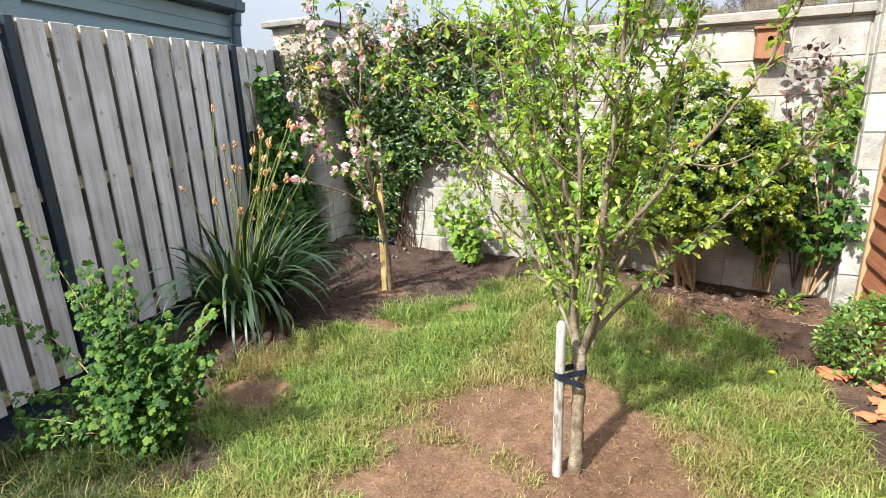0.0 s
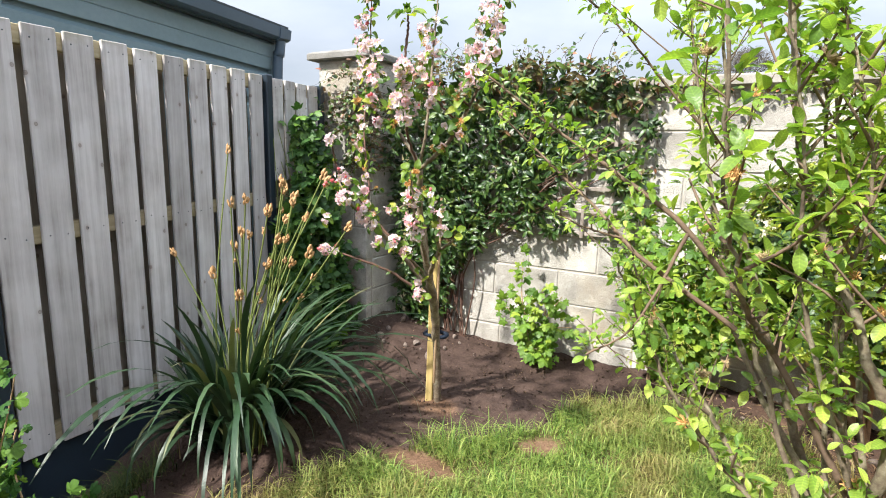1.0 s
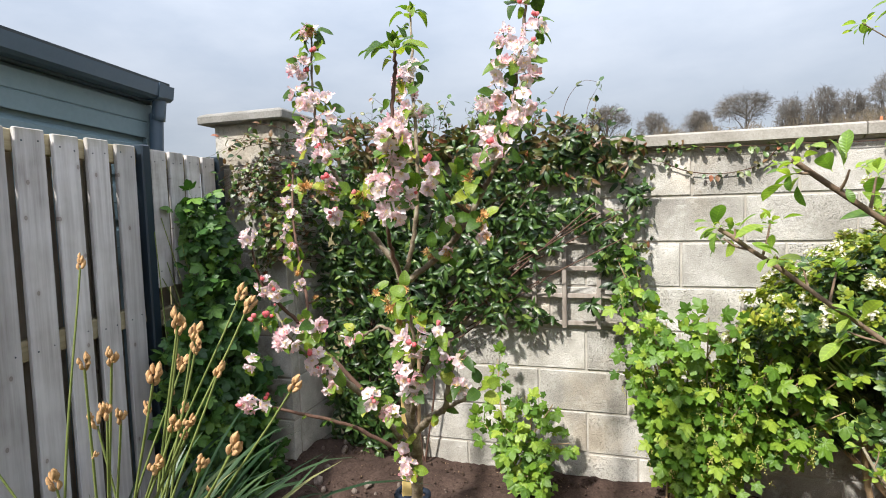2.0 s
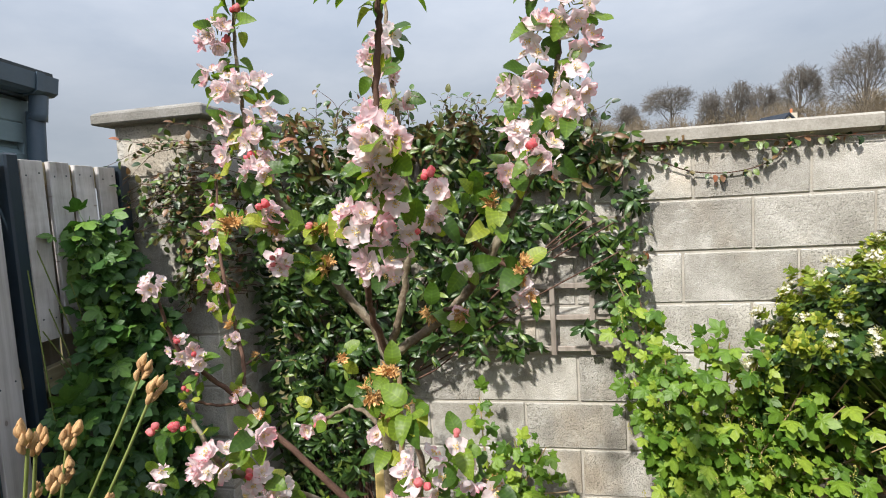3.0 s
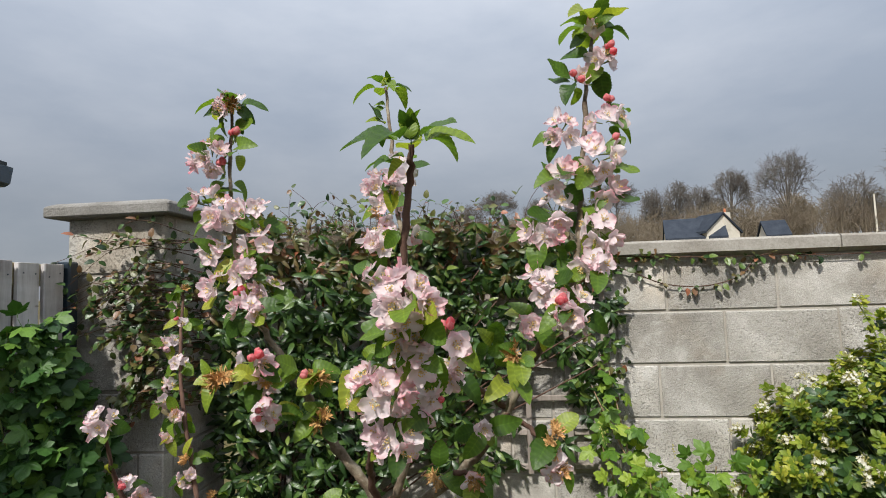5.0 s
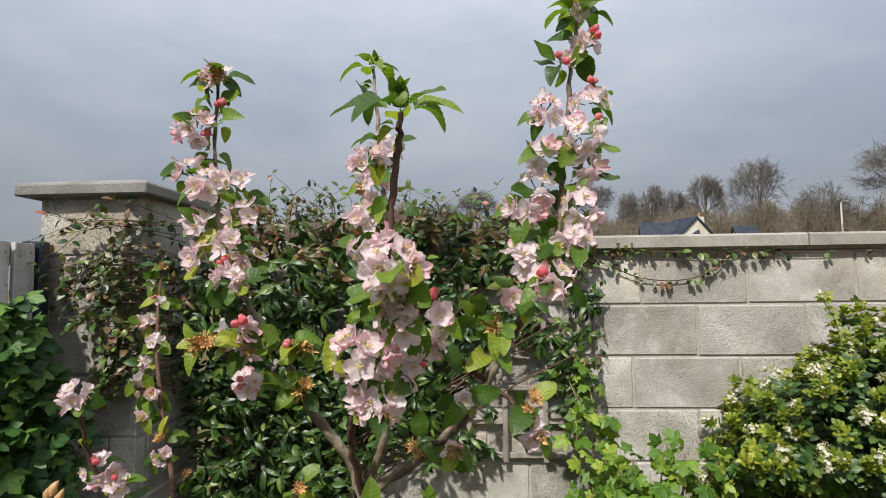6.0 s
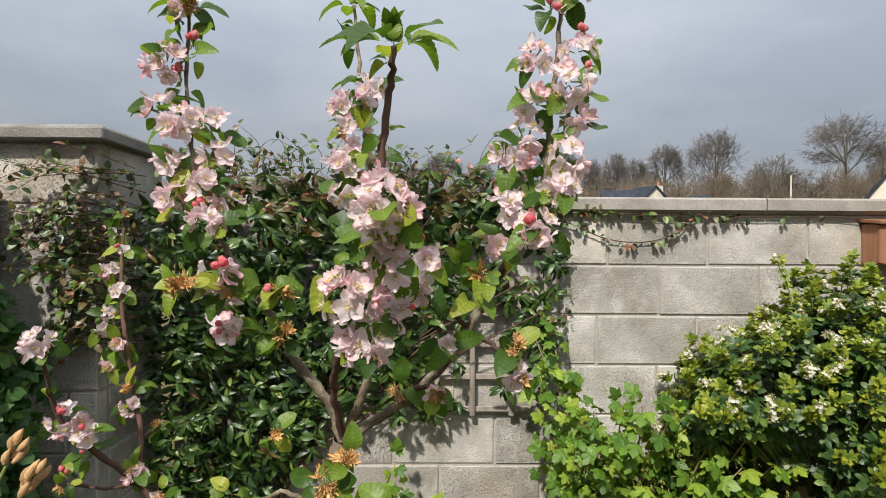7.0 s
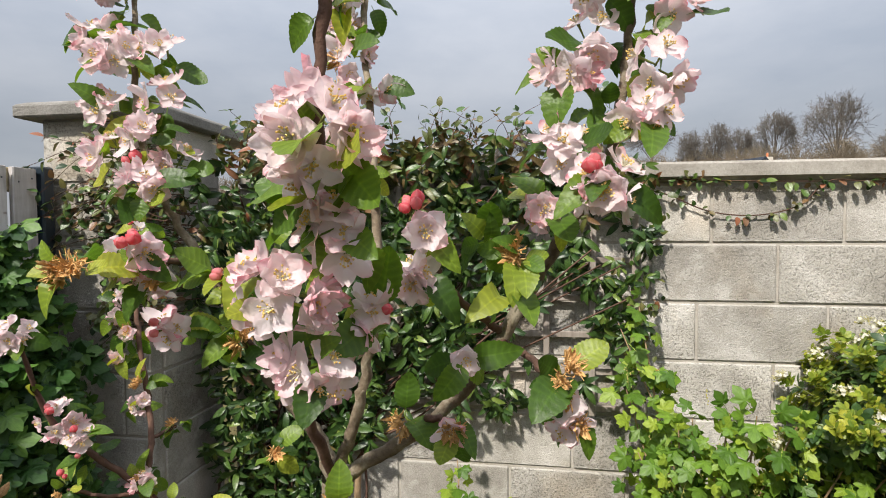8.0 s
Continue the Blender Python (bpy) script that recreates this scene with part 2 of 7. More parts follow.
def ground_material():
    m, nt, b = base_material("ground", 0.95, 0.15)
    vec = world_coords(nt, (1, 1, 1))
    lawn, bare = nt.nodes.new("ShaderNodeAttribute"), nt.nodes.new("ShaderNodeAttribute")
    lawn.attribute_name, bare.attribute_name = "lawn", "bare"
    crumb, clod, broad = noise_tex(nt, vec, 90, 5, 0.7), noise_tex(nt, vec, 17, 5, 0.65), noise_tex(nt, vec, 2.3, 4)
    v = calc(nt, "ADD", calc(nt, "MULTIPLY", crumb, 0.45), calc(nt, "ADD", calc(nt, "MULTIPLY", clod, 0.3), calc(nt, "MULTIPLY", broad, 0.25)))
    soil = ramp(nt, v, [(0.33, (0.030, 0.019, 0.015)), (0.48, (0.060, 0.039, 0.031)), (0.58, (0.090, 0.060, 0.048)), (0.72, (0.16, 0.115, 0.09))])
    dry = ramp(nt, v, [(0.33, (0.046, 0.026, 0.016)), (0.46, (0.115, 0.066, 0.040)), (0.57, (0.195, 0.118, 0.074)), (0.70, (0.32, 0.215, 0.135))])
    turf = ramp(nt, v, [(0.33, (0.045, 0.040, 0.018)), (0.5, (0.105, 0.088, 0.036)), (0.68, (0.18, 0.145, 0.065))])
    col = mix(nt, lawn.outputs["Fac"], soil, turf)
    col = mix(nt, bare.outputs["Fac"], col, dry)
    nt.links.new(col, b.inputs["Base Color"])
    bump(nt, b, mix(nt, 0.5, crumb, clod), 0.9, 0.015)
    return m


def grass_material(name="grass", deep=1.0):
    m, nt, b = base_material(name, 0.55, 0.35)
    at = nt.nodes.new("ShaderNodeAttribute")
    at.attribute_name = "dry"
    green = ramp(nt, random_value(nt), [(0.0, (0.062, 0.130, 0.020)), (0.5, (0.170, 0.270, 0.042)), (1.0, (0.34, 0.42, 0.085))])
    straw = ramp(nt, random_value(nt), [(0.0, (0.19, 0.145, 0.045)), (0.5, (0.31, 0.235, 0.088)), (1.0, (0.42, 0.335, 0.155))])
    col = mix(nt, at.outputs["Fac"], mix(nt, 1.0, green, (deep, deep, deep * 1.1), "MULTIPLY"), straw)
    nt.links.new(col, b.inputs["Base Color"])
    tr = nt.nodes.new("ShaderNodeBsdfTranslucent")
    nt.links.new(col, tr.inputs["Color"])
    ms = nt.nodes.new("ShaderNodeMixShader")
    ms.inputs["Fac"].default_value = 0.3
    nt.links.new(b.outputs[0], ms.inputs[1])
    nt.links.new(tr.outputs[0], ms.inputs[2])
    nt.links.new(ms.outputs[0], nt.nodes["Material Output"].inputs["Surface"])
    return m


M_BLOCK = concrete_block()
M_MORTAR = mottled("mortar", [(0.35, (0.29, 0.265, 0.225)), (0.65, (0.45, 0.42, 0.37))], coarse=6, fine=150, by_object=False)
M_CAP = mottled("cast_concrete", [(0.33, (0.17, 0.15, 0.125)), (0.5, (0.29, 0.27, 0.235)), (0.66, (0.40, 0.38, 0.34))], coarse=5, fine=120, vary=0.12, relief=0.4, by_object=False)
M_CAP2 = mottled("weathered_cap_concrete", [(0.33, (0.13, 0.122, 0.108)), (0.5, (0.225, 0.215, 0.195)), (0.66, (0.32, 0.31, 0.29))], coarse=6, fine=140, vary=0.1, relief=0.8, depth=0.006, by_object=False)
M_BOARD = wood_boards("weathered_board", [(0.30, (0.25, 0.222, 0.206)), (0.44, (0.435, 0.41, 0.398)), (0.60, (0.59, 0.565, 0.558))], vary=0.36)
# back boards: brown inner wood, darkened further for the shade behind the gaps
M_BACKBOARD = wood_boards("unbleached_shaded_board", [(0.30, (0.14, 0.118, 0.088)), (0.46, (0.25, 0.215, 0.165)), (0.62, (0.36, 0.32, 0.26))], vary=0.3)
M_RAIL = wood_boards("treated_rail", [(0.32, (0.22, 0.18, 0.10)), (0.5, (0.39, 0.33, 0.205)), (0.65, (0.48, 0.42, 0.29))], "y", knots=False)
M_STEEL = mottled("dark_painted_steel", [(0.3, (0.012, 0.021, 0.032)), (0.7, (0.022, 0.036, 0.052))], rough=0.42, spec=0.5, fine=200, relief=0.05, by_object=False)
M_CLAD = mottled("green_grey_cladding", [(0.3, (0.150, 0.222, 0.245)), (0.7, (0.215, 0.297, 0.325))], rough=0.5, spec=0.45, coarse=1.5, fine=40, vary=0.06, relief=0.05, by_object=False)
M_GUTTER = mottled("dark_gutter", [(0.3, (0.052, 0.082, 0.116)), (0.7, (0.078, 0.114, 0.154))], rough=0.4, spec=0.5, fine=80, relief=0.05, by_object=False)
M_ROOF = mottled("dark_roof_sheet", [(0.3, (0.04, 0.05, 0.055)), (0.7, (0.07, 0.08, 0.085))], rough=0.6, by_object=False)
M_TRELLIS = wood_boards("greyed_trellis_wood", [(0.32, (0.17, 0.135, 0.11)), (0.5, (0.29, 0.25, 0.215)), (0.65, (0.40, 0.36, 0.32))], knots=False)
M_STAKE = wood_boards("yellow_stake_wood", [(0.32, (0.30, 0.20, 0.07)), (0.5, (0.46, 0.34, 0.13)), (0.65, (0.56, 0.44, 0.20))], knots=False)
M_WHITEWOOD = mottled("flaking_white_paint", [(0.40, (0.16, 0.135, 0.105)), (0.46, (0.30, 0.285, 0.255)), (0.52, (0.41, 0.40, 0.37)), (0.66, (0.50, 0.49, 0.46))], coarse=30, fine=90, stretch=(1, 1, 0.25), by_object=False)
M_TIE = mottled("navy_webbing", [(0.3, (0.010, 0.016, 0.028)), (0.7, (0.024, 0.034, 0.052))], fine=300, relief=0.6, by_object=False)
M_LAP = wood_boards("red_brown_lap_board", [(0.32, (0.17, 0.062, 0.030)), (0.5, (0.27, 0.105, 0.052)), (0.65, (0.34, 0.15, 0.085))], "y", knots=False)
M_BATTEN = wood_boards("bare_batten", [(0.32, (0.28, 0.18, 0.09)), (0.5, (0.42, 0.29, 0.16)), (0.65, (0.52, 0.40, 0.25))], knots=False)
M_TERRA = mottled("terracotta", [(0.3, (0.36, 0.115, 0.05)), (0.55, (0.50, 0.18, 0.085)), (0.75, (0.58, 0.27, 0.16))], vary=0.3, coarse=8, fine=90)
M_STONE = mottled("garden_stone", [(0.3, (0.11, 0.085, 0.07)), (0.6, (0.23, 0.185, 0.155)), (0.8, (0.34, 0.30, 0.26))], vary=0.5, coarse=10, fine=90)
M_CHIP = mottled("wood_chip", [(0.3, (0.17, 0.105, 0.06)), (0.6, (0.30, 0.20, 0.12)), (0.8, (0.44, 0.34, 0.23))], vary=0.6)
M_BIRDBOX = wood_boards("orange_brown_box_wood", [(0.32, (0.22, 0.095, 0.048)), (0.5, (0.32, 0.150, 0.080)), (0.65, (0.40, 0.205, 0.12))], knots=False)
# M_RANK: the same grass, shade at the fence foot multiplied into its green
M_GROUND, M_GRASS, M_RANK = ground_material(), grass_material(), grass_material("shaded_rank_grass", 0.32)
M_BARK = mottled("apple_bark", [(0.34, (0.075, 0.052, 0.036)), (0.5, (0.18, 0.140, 0.095)), (0.62, (0.31, 0.27, 0.20))], coarse=26, fine=120, relief=0.8, depth=0.003, by_object=False)
M_BARK2 = mottled("plum_bark", [(0.32, (0.070, 0.050, 0.036)), (0.46, (0.145, 0.112, 0.078)), (0.55, (0.205, 0.175, 0.115)), (0.66, (0.30, 0.27, 0.20))], coarse=10, fine=110, relief=0.8, depth=0.003, by_object=False)
M_SPENT2 = mottled("dried_tan_flower", [(0.3, (0.36, 0.24, 0.12)), (0.6, (0.52, 0.40, 0.22)), (0.8, (0.62, 0.52, 0.34))], vary=0.4)
M_SHOOT = mottled("grey_brown_shoot", [(0.3, (0.11, 0.072, 0.050)), (0.6, (0.20, 0.140, 0.095)), (0.8, (0.28, 0.22, 0.16))], coarse=30, fine=150, by_object=False)
M_TWIG = mottled("red_brown_twig", [(0.3, (0.055, 0.030, 0.022)), (0.7, (0.15, 0.085, 0.06))], coarse=30, fine=150, by_object=False)
M_CANE = mottled("tan_cane", [(0.3, (0.25, 0.16, 0.09)), (0.7, (0.46, 0.33, 0.20))], coarse=20, fine=120, by_object=False)
M_GREENSTEM = mottled("green_stem", [(0.3, (0.10, 0.14, 0.03)), (0.7, (0.21, 0.24, 0.075))], coarse=20, fine=120, by_object=False)
L_APPLE = leaf_material("apple_leaf", [(0.0, (0.040, 0.090, 0.014)), (0.45, (0.095, 0.180, 0.022)), (0.8, (0.185, 0.275, 0.030)), (1.0, (0.36, 0.38, 0.05))], 0.42, 0.4, 0.42)
L_PLUM = leaf_material("plum_leaf", [(0.0, (0.12, 0.23, 0.040)), (0.5, (0.24, 0.37, 0.058)), (1.0, (0.43, 0.52, 0.10))], 0.36, 0.5, 0.48)
L_CLIMB = leaf_material("climber_leaf", [(0.0, (0.014, 0.036, 0.011)), (0.5, (0.040, 0.086, 0.020)), (0.82, (0.066, 0.126, 0.026)), (1.0, (0.16, 0.22, 0.045))], 0.36, 0.5, 0.12)
L_CLIMBRED = leaf_material("climber_young_leaf", [(0.0, (0.055, 0.085, 0.022)), (0.45, (0.12, 0.13, 0.036)), (0.75, (0.15, 0.105, 0.045)), (0.93, (0.20, 0.10, 0.055)), (1.0, (0.34, 0.12, 0.06))], 0.38, 0.5, 0.2, (1.2, 0.9, 0.6))
L_CURRANT = leaf_material("currant_leaf", [(0.0, (0.060, 0.135, 0.017)), (0.6, (0.140, 0.250, 0.027)), (1.0, (0.29, 0.38, 0.046))], 0.45, 0.4, 0.32)
L_BLACKC = leaf_material("gooseberry_leaf", [(0.0, (0.023, 0.066, 0.019)), (0.6, (0.051, 0.125, 0.023)), (1.0, (0.133, 0.218, 0.035))], 0.6, 0.2, 0.28)
L_HOP = leaf_material("fence_climber_leaf", [(0.0, (0.018, 0.055, 0.014)), (0.6, (0.050, 0.125, 0.024)), (1.0, (0.13, 0.24, 0.035))], 0.5, 0.4, 0.22)
L_CHOISYA = leaf_material("choisya_leaf", [(0.0, (0.020, 0.050, 0.013)), (0.5, (0.042, 0.090, 0.020)), (0.85, (0.085, 0.150, 0.028)), (1.0, (0.16, 0.22, 0.04))], 0.4, 0.45, 0.14)
L_YOUNG = leaf_material("yellow_young_leaf", [(0.0, (0.10, 0.165, 0.018)), (0.6, (0.215, 0.270, 0.028)), (1.0, (0.38, 0.38, 0.05))], 0.4, 0.4, 0.3)
L_STRAP = leaf_material("strap_leaf", [(0.0, (0.009, 0.024, 0.011)), (0.55, (0.020, 0.046, 0.021)), (0.88, (0.050, 0.088, 0.042)), (1.0, (0.17, 0.17, 0.08))], 0.42, 0.45, 0.08)
L_PURPLE = leaf_material("purple_leaf", [(0.0, (0.06, 0.035, 0.035)), (0.7, (0.13, 0.065, 0.055)), (1.0, (0.24, 0.13, 0.08))], 0.45, 0.4, 0.2, (1.2, 0.8, 0.8))
L_EUON = leaf_material("shrub_leaf", [(0.0, (0.045, 0.11, 0.020)), (0.6, (0.10, 0.20, 0.030)), (1.0, (0.24, 0.34, 0.05))], 0.35, 0.5, 0.25)
P_PINK = petal_material("apple_petal", (0.91, 0.83, 0.835), (0.86, 0.36, 0.43))
P_BUD = petal_material("apple_bud_petal", (0.80, 0.36, 0.36), (0.76, 0.13, 0.16))
P_WHITE = petal_material("white_petal", (0.84, 0.82, 0.73), (0.62, 0.58, 0.26))
M_STAMEN = mottled("yellow_stamen", [(0.3, (0.82, 0.50, 0.10)), (0.7, (0.90, 0.70, 0.28))])
M_FILAMENT = mottled("cream_filament", [(0.3, (0.80, 0.74, 0.52)), (0.7, (0.88, 0.84, 0.66))])
M_SPENT = mottled("spent_orange_flower", [(0.3, (0.60, 0.30, 0.10)), (0.6, (0.74, 0.47, 0.20)), (0.8, (0.80, 0.68, 0.44))], vary=0.5)
M_HUSK = mottled("orange_brown_husk", [(0.3, (0.36, 0.19, 0.08)), (0.55, (0.56, 0.35, 0.17)), (0.75, (0.70, 0.50, 0.30))], vary=0.4, coarse=40, fine=160)
M_BERRY = mottled("yellow_green_tassel", [(0.3, (0.32, 0.30, 0.06)), (0.7, (0.50, 0.46, 0.16))])
M_DANDELION = mottled("yellow_flower", [(0.3, (0.72, 0.45, 0.02)), (0.7, (0.80, 0.58, 0.05))])
M_BAREWOOD = mottled("bare_winter_wood", [(0.3, (0.105, 0.094, 0.082)), (0.7, (0.19, 0.168, 0.145))], coarse=0.3, fine=3, relief=0, by_object=False)
M_BUSHWOOD = mottled("budding_brushwood", [(0.3, (0.15, 0.120, 0.088)), (0.6, (0.225, 0.185, 0.130)), (0.8, (0.23, 0.22, 0.12))], coarse=0.08, fine=2, relief=0, by_object=False)
M_SLATE = mottled("slate", [(0.3, (0.022, 0.028, 0.040)), (0.7, (0.048, 0.057, 0.072))], rough=0.85, spec=0.12, fine=8, coarse=1, by_object=False)
M_RENDER = mottled("cream_render", [(0.3, (0.55, 0.50, 0.41)), (0.7, (0.70, 0.66, 0.57))], fine=6, coarse=0.6, relief=0.05, by_object=False)


# ---- mesh helpers ----
PLACE = {}


def fast_mesh(name, verts, faces, mats, smooth=True, slots=None, attrs=None):
    """A mesh from arrays; all faces have the same number of corners."""
    verts, faces = np.asarray(verts, np.float32), np.asarray(faces, np.int32)
    me = bpy.data.meshes.new(name)
    n, k = faces.shape
    me.vertices.add(len(verts))
    me.vertices.foreach_set("co", verts.ravel())
    me.loops.add(n * k)
    me.loops.foreach_set("vertex_index", faces.ravel())
    me.polygons.add(n)
    me.polygons.foreach_set("loop_start", np.arange(0, n * k, k, dtype=np.int32))
    me.polygons.foreach_set("loop_total", np.full(n, k, np.int32))
    me.polygons.foreach_set("use_smooth", np.full(n, smooth, bool))
    for m in (mats if isinstance(mats, (list, tuple)) else [mats]):
        me.materials.append(m)
    if slots is not None:
        me.polygons.foreach_set("material_index", np.asarray(slots, np.int32))
    for key, values in (attrs or {}).items():
        me.attributes.new(key, "FLOAT", "POINT").data.foreach_set("value", np.asarray(values, np.float32))
    me.update(calc_edges=True)
    return me


def thing(name, at, label, category, group="", kind=""):
    ob = new(name)
    ob.empty_display_size = 0.05
    ob.location = at
    PLACE[ob.name] = Matrix.Translation(at)
    return tagged(ob, label, category, group, kind)


def put(name, me, parent=None, label="", m=None, kind="", category=""):
    """Links a mesh whose coordinates are world ones, or local ones under the pose m."""
    ob = new(name, me)
    m = m or Matrix.Identity(4)
    ob.matrix_basis = m
    if parent is not None:
        ob.parent = parent
        ob.matrix_parent_inverse = PLACE[parent.name].inverted()
    PLACE[ob.name] = m
    return tagged(ob, label, category, "", kind)


def box_arrays(size, bevel=0.004):
    """A box about the origin with chamfered edges: 24 corners, 26 faces as quads and triangles."""
    bm = bmesh.new()
    bmesh.ops.create_cube(bm, size=1.0)
    bmesh.ops.scale(bm, vec=size, verts=bm.verts)
    if bevel:
        bmesh.ops.bevel(bm, geom=bm.edges[:], offset=bevel, segments=1, affect="EDGES")
    return bm


def box_mesh(name, size, mat, bevel=0.004):
    bm = box_arrays(size, bevel)
    me = bpy.data.meshes.new(name)
    bm.to_mesh(me)
    bm.free()
    me.materials.append(mat)
    return me


def box_between(name, lo, hi, mat, parent=None, label="", bevel=0.004, kind="", category=""):
    lo, hi = Vector(lo), Vector(hi)
    me = box_mesh(name, hi - lo, mat, bevel)
    return put(name, me, parent, label, Matrix.Translation((lo + hi) / 2), kind, category)


def profile_mesh(name, section, y0, y1, mat, axis="y"):
    """A straight extrusion of a closed section of (across, up) pairs along y or x."""
    bm = bmesh.new()
    def ring(t):
        return [bm.verts.new((a, t, z) if axis == "y" else (t, a, z)) for a, z in section]
    r0, r1 = ring(y0), ring(y1)
    n = len(section)
    for k in range(n):
        bm.faces.new((r0[k], r0[(k + 1) % n], r1[(k + 1) % n], r1[k]))
    bm.faces.new(r0[::-1])
    bm.faces.new(r1)
    bmesh.ops.recalc_face_normals(bm, faces=bm.faces)
    me = bpy.data.meshes.new(name)
    bm.to_mesh(me)
    bm.free()
    me.materials.append(mat)
    return me


def spline(points, n):
    """A smooth line through the points."""
    p = np.asarray(points, float)
    if len(p) == 2:
        p = np.array([p[0], (p[0] + p[1]) / 2, p[1]])
    q = np.vstack([2 * p[0] - p[1], p, 2 * p[-1] - p[-2]])
    out = []
    for u in np.linspace(0, len(p) - 1 - 1e-6, n):
        k = int(u)
        t = u - k
        a, b, c, d = q[k:k + 4]
        out.append(0.5 * (2 * b + (c - a) * t + (2 * a - 5 * b + 4 * c - d) * t * t + (3 * b - a - 3 * c + d) * t ** 3))
    return np.array(out)


def tube(path, radii, sides=7, knobbly=0.0, rng=None):
    """Corners and quads of a tapered tube along the path."""
    path = np.asarray(path, float)
    n = len(path)
    radii = np.interp(np.linspace(0, 1, n), np.linspace(0, 1, len(radii)), radii)
    tan = np.gradient(path, axis=0)
    tan /= np.linalg.norm(tan, axis=1)[:, None] + 1e-9
    ref = np.array([0.31, 0.17, 0.93]) if abs(tan[0][2]) < 0.9 else np.array([0.94, 0.3, 0.1])
    u = np.cross(tan, ref)
    u /= np.linalg.norm(u, axis=1)[:, None] + 1e-9
    v = np.cross(tan, u)
    ang = np.linspace(0, 2 * math.pi, sides, endpoint=False)
    r = radii[:, None] * np.ones((1, sides))
    if knobbly:
        r = r * (1 + knobbly * (rng.random((n, sides)) - 0.5)) * (1 + knobbly * (rng.random((n, 1)) - 0.4))
    verts = path[:, None, :] + r[..., None] * (np.cos(ang)[None, :, None] * u[:, None, :] + np.sin(ang)[None, :, None] * v[:, None, :])
    i = np.arange(n - 1)[:, None] * sides
    j = np.arange(sides)[None, :]
    k = (j + 1) % sides
    faces = np.stack([i + j, i + k, i + sides + k, i + sides + j], -1).reshape(-1, 4)
    return verts.reshape(-1, 3), faces


def joined(pieces):
    vs, fs, off = [], [], 0
    for v, f in pieces:
        vs.append(v)
        fs.append(np.asarray(f) + off)
        off += len(v)
    return np.vstack(vs), np.vstack(fs)


def frames(tips, ups):
    """Rotations that turn a leaf (tip along y, face along z) to the given tip and up directions."""
    y = tips / (np.linalg.norm(tips, axis=1)[:, None] + 1e-9)
    x = np.cross(y, ups)
    x /= np.linalg.norm(x, axis=1)[:, None] + 1e-9
    z = np.cross(x, y)
    return np.stack([x, y, z], -1)


def scatter(template, at, rot, size):
    tv, tf = template
    size = np.asarray(size, float)
    v = np.einsum("kij,nj->kni", rot, tv) * size[:, None, None] + at[:, None, :]
    f = tf[None] + (np.arange(len(at)) * len(tv))[:, None, None]
    return v.reshape(-1, 3), f.reshape(-1, tf.shape[1])


LEAF_VEINS = {}


def leaf_mesh(name, template, at, rot, size, mat):
    """One mesh of many leaves, with the place across and along each leaf for its veins."""
    tv = template[0]
    v, f = scatter(template, at, rot, size)
    across, along = LEAF_VEINS.get((len(tv), round(float(tv.sum()), 5)), (np.full(len(tv), 0.5), np.full(len(tv), 0.5)))
    n = len(at)
    return fast_mesh(name, v, f, mat, attrs={"across": np.tile(across, n), "along": np.tile(along, n)})


def leaf_template(width=0.5, fold=0.25, droop=0.25, sections=6, stalk=0.18, blunt=1.0, wave=0.0, tooth=0.0):
    """Pointed oval leaf of length 1, folded along its rib and drooping; with a short stalk."""
    vs, fs = [], []
    for k in range(sections + 1):
        s = k / sections
        w = width / 2 * (math.sin(math.pi * min(1, s ** (0.75 * blunt))) ** 0.6 if 0 < s < 1 else 0.03) * (1 + tooth * (-1) ** k)
        z = -droop * s * s
        y = stalk + s * (1 - 0.25 * droop * s)
        h = fold * w + wave * width * math.sin(s * 9) * 0.5
        vs += [(-w, y, z + h), (0, y, z), (w, y, z + fold * w - wave * width * math.sin(s * 9 + 1) * 0.5)]
    for k in range(sections):
        a = 3 * k
        fs += [(a, a + 1, a + 4, a + 3), (a + 1, a + 2, a + 5, a + 4)]
    n = len(vs)
    across = [1, 0, 1] * (sections + 1) + [0] * 4
    along = [k / sections for k in range(sections + 1) for _ in range(3)] + [0] * 4
    vs += [(-0.012, 0, 0.03), (0.012, 0, 0.03), (0.012, stalk + 0.02, 0), (-0.012, stalk + 0.02, 0)]
    fs.append((n, n + 1, n + 2, n + 3))
    vs = np.array(vs)
    LEAF_VEINS[len(vs), round(float(vs.sum()), 5)] = (np.array(across, float), np.array(along, float))
    return vs, np.array(fs)


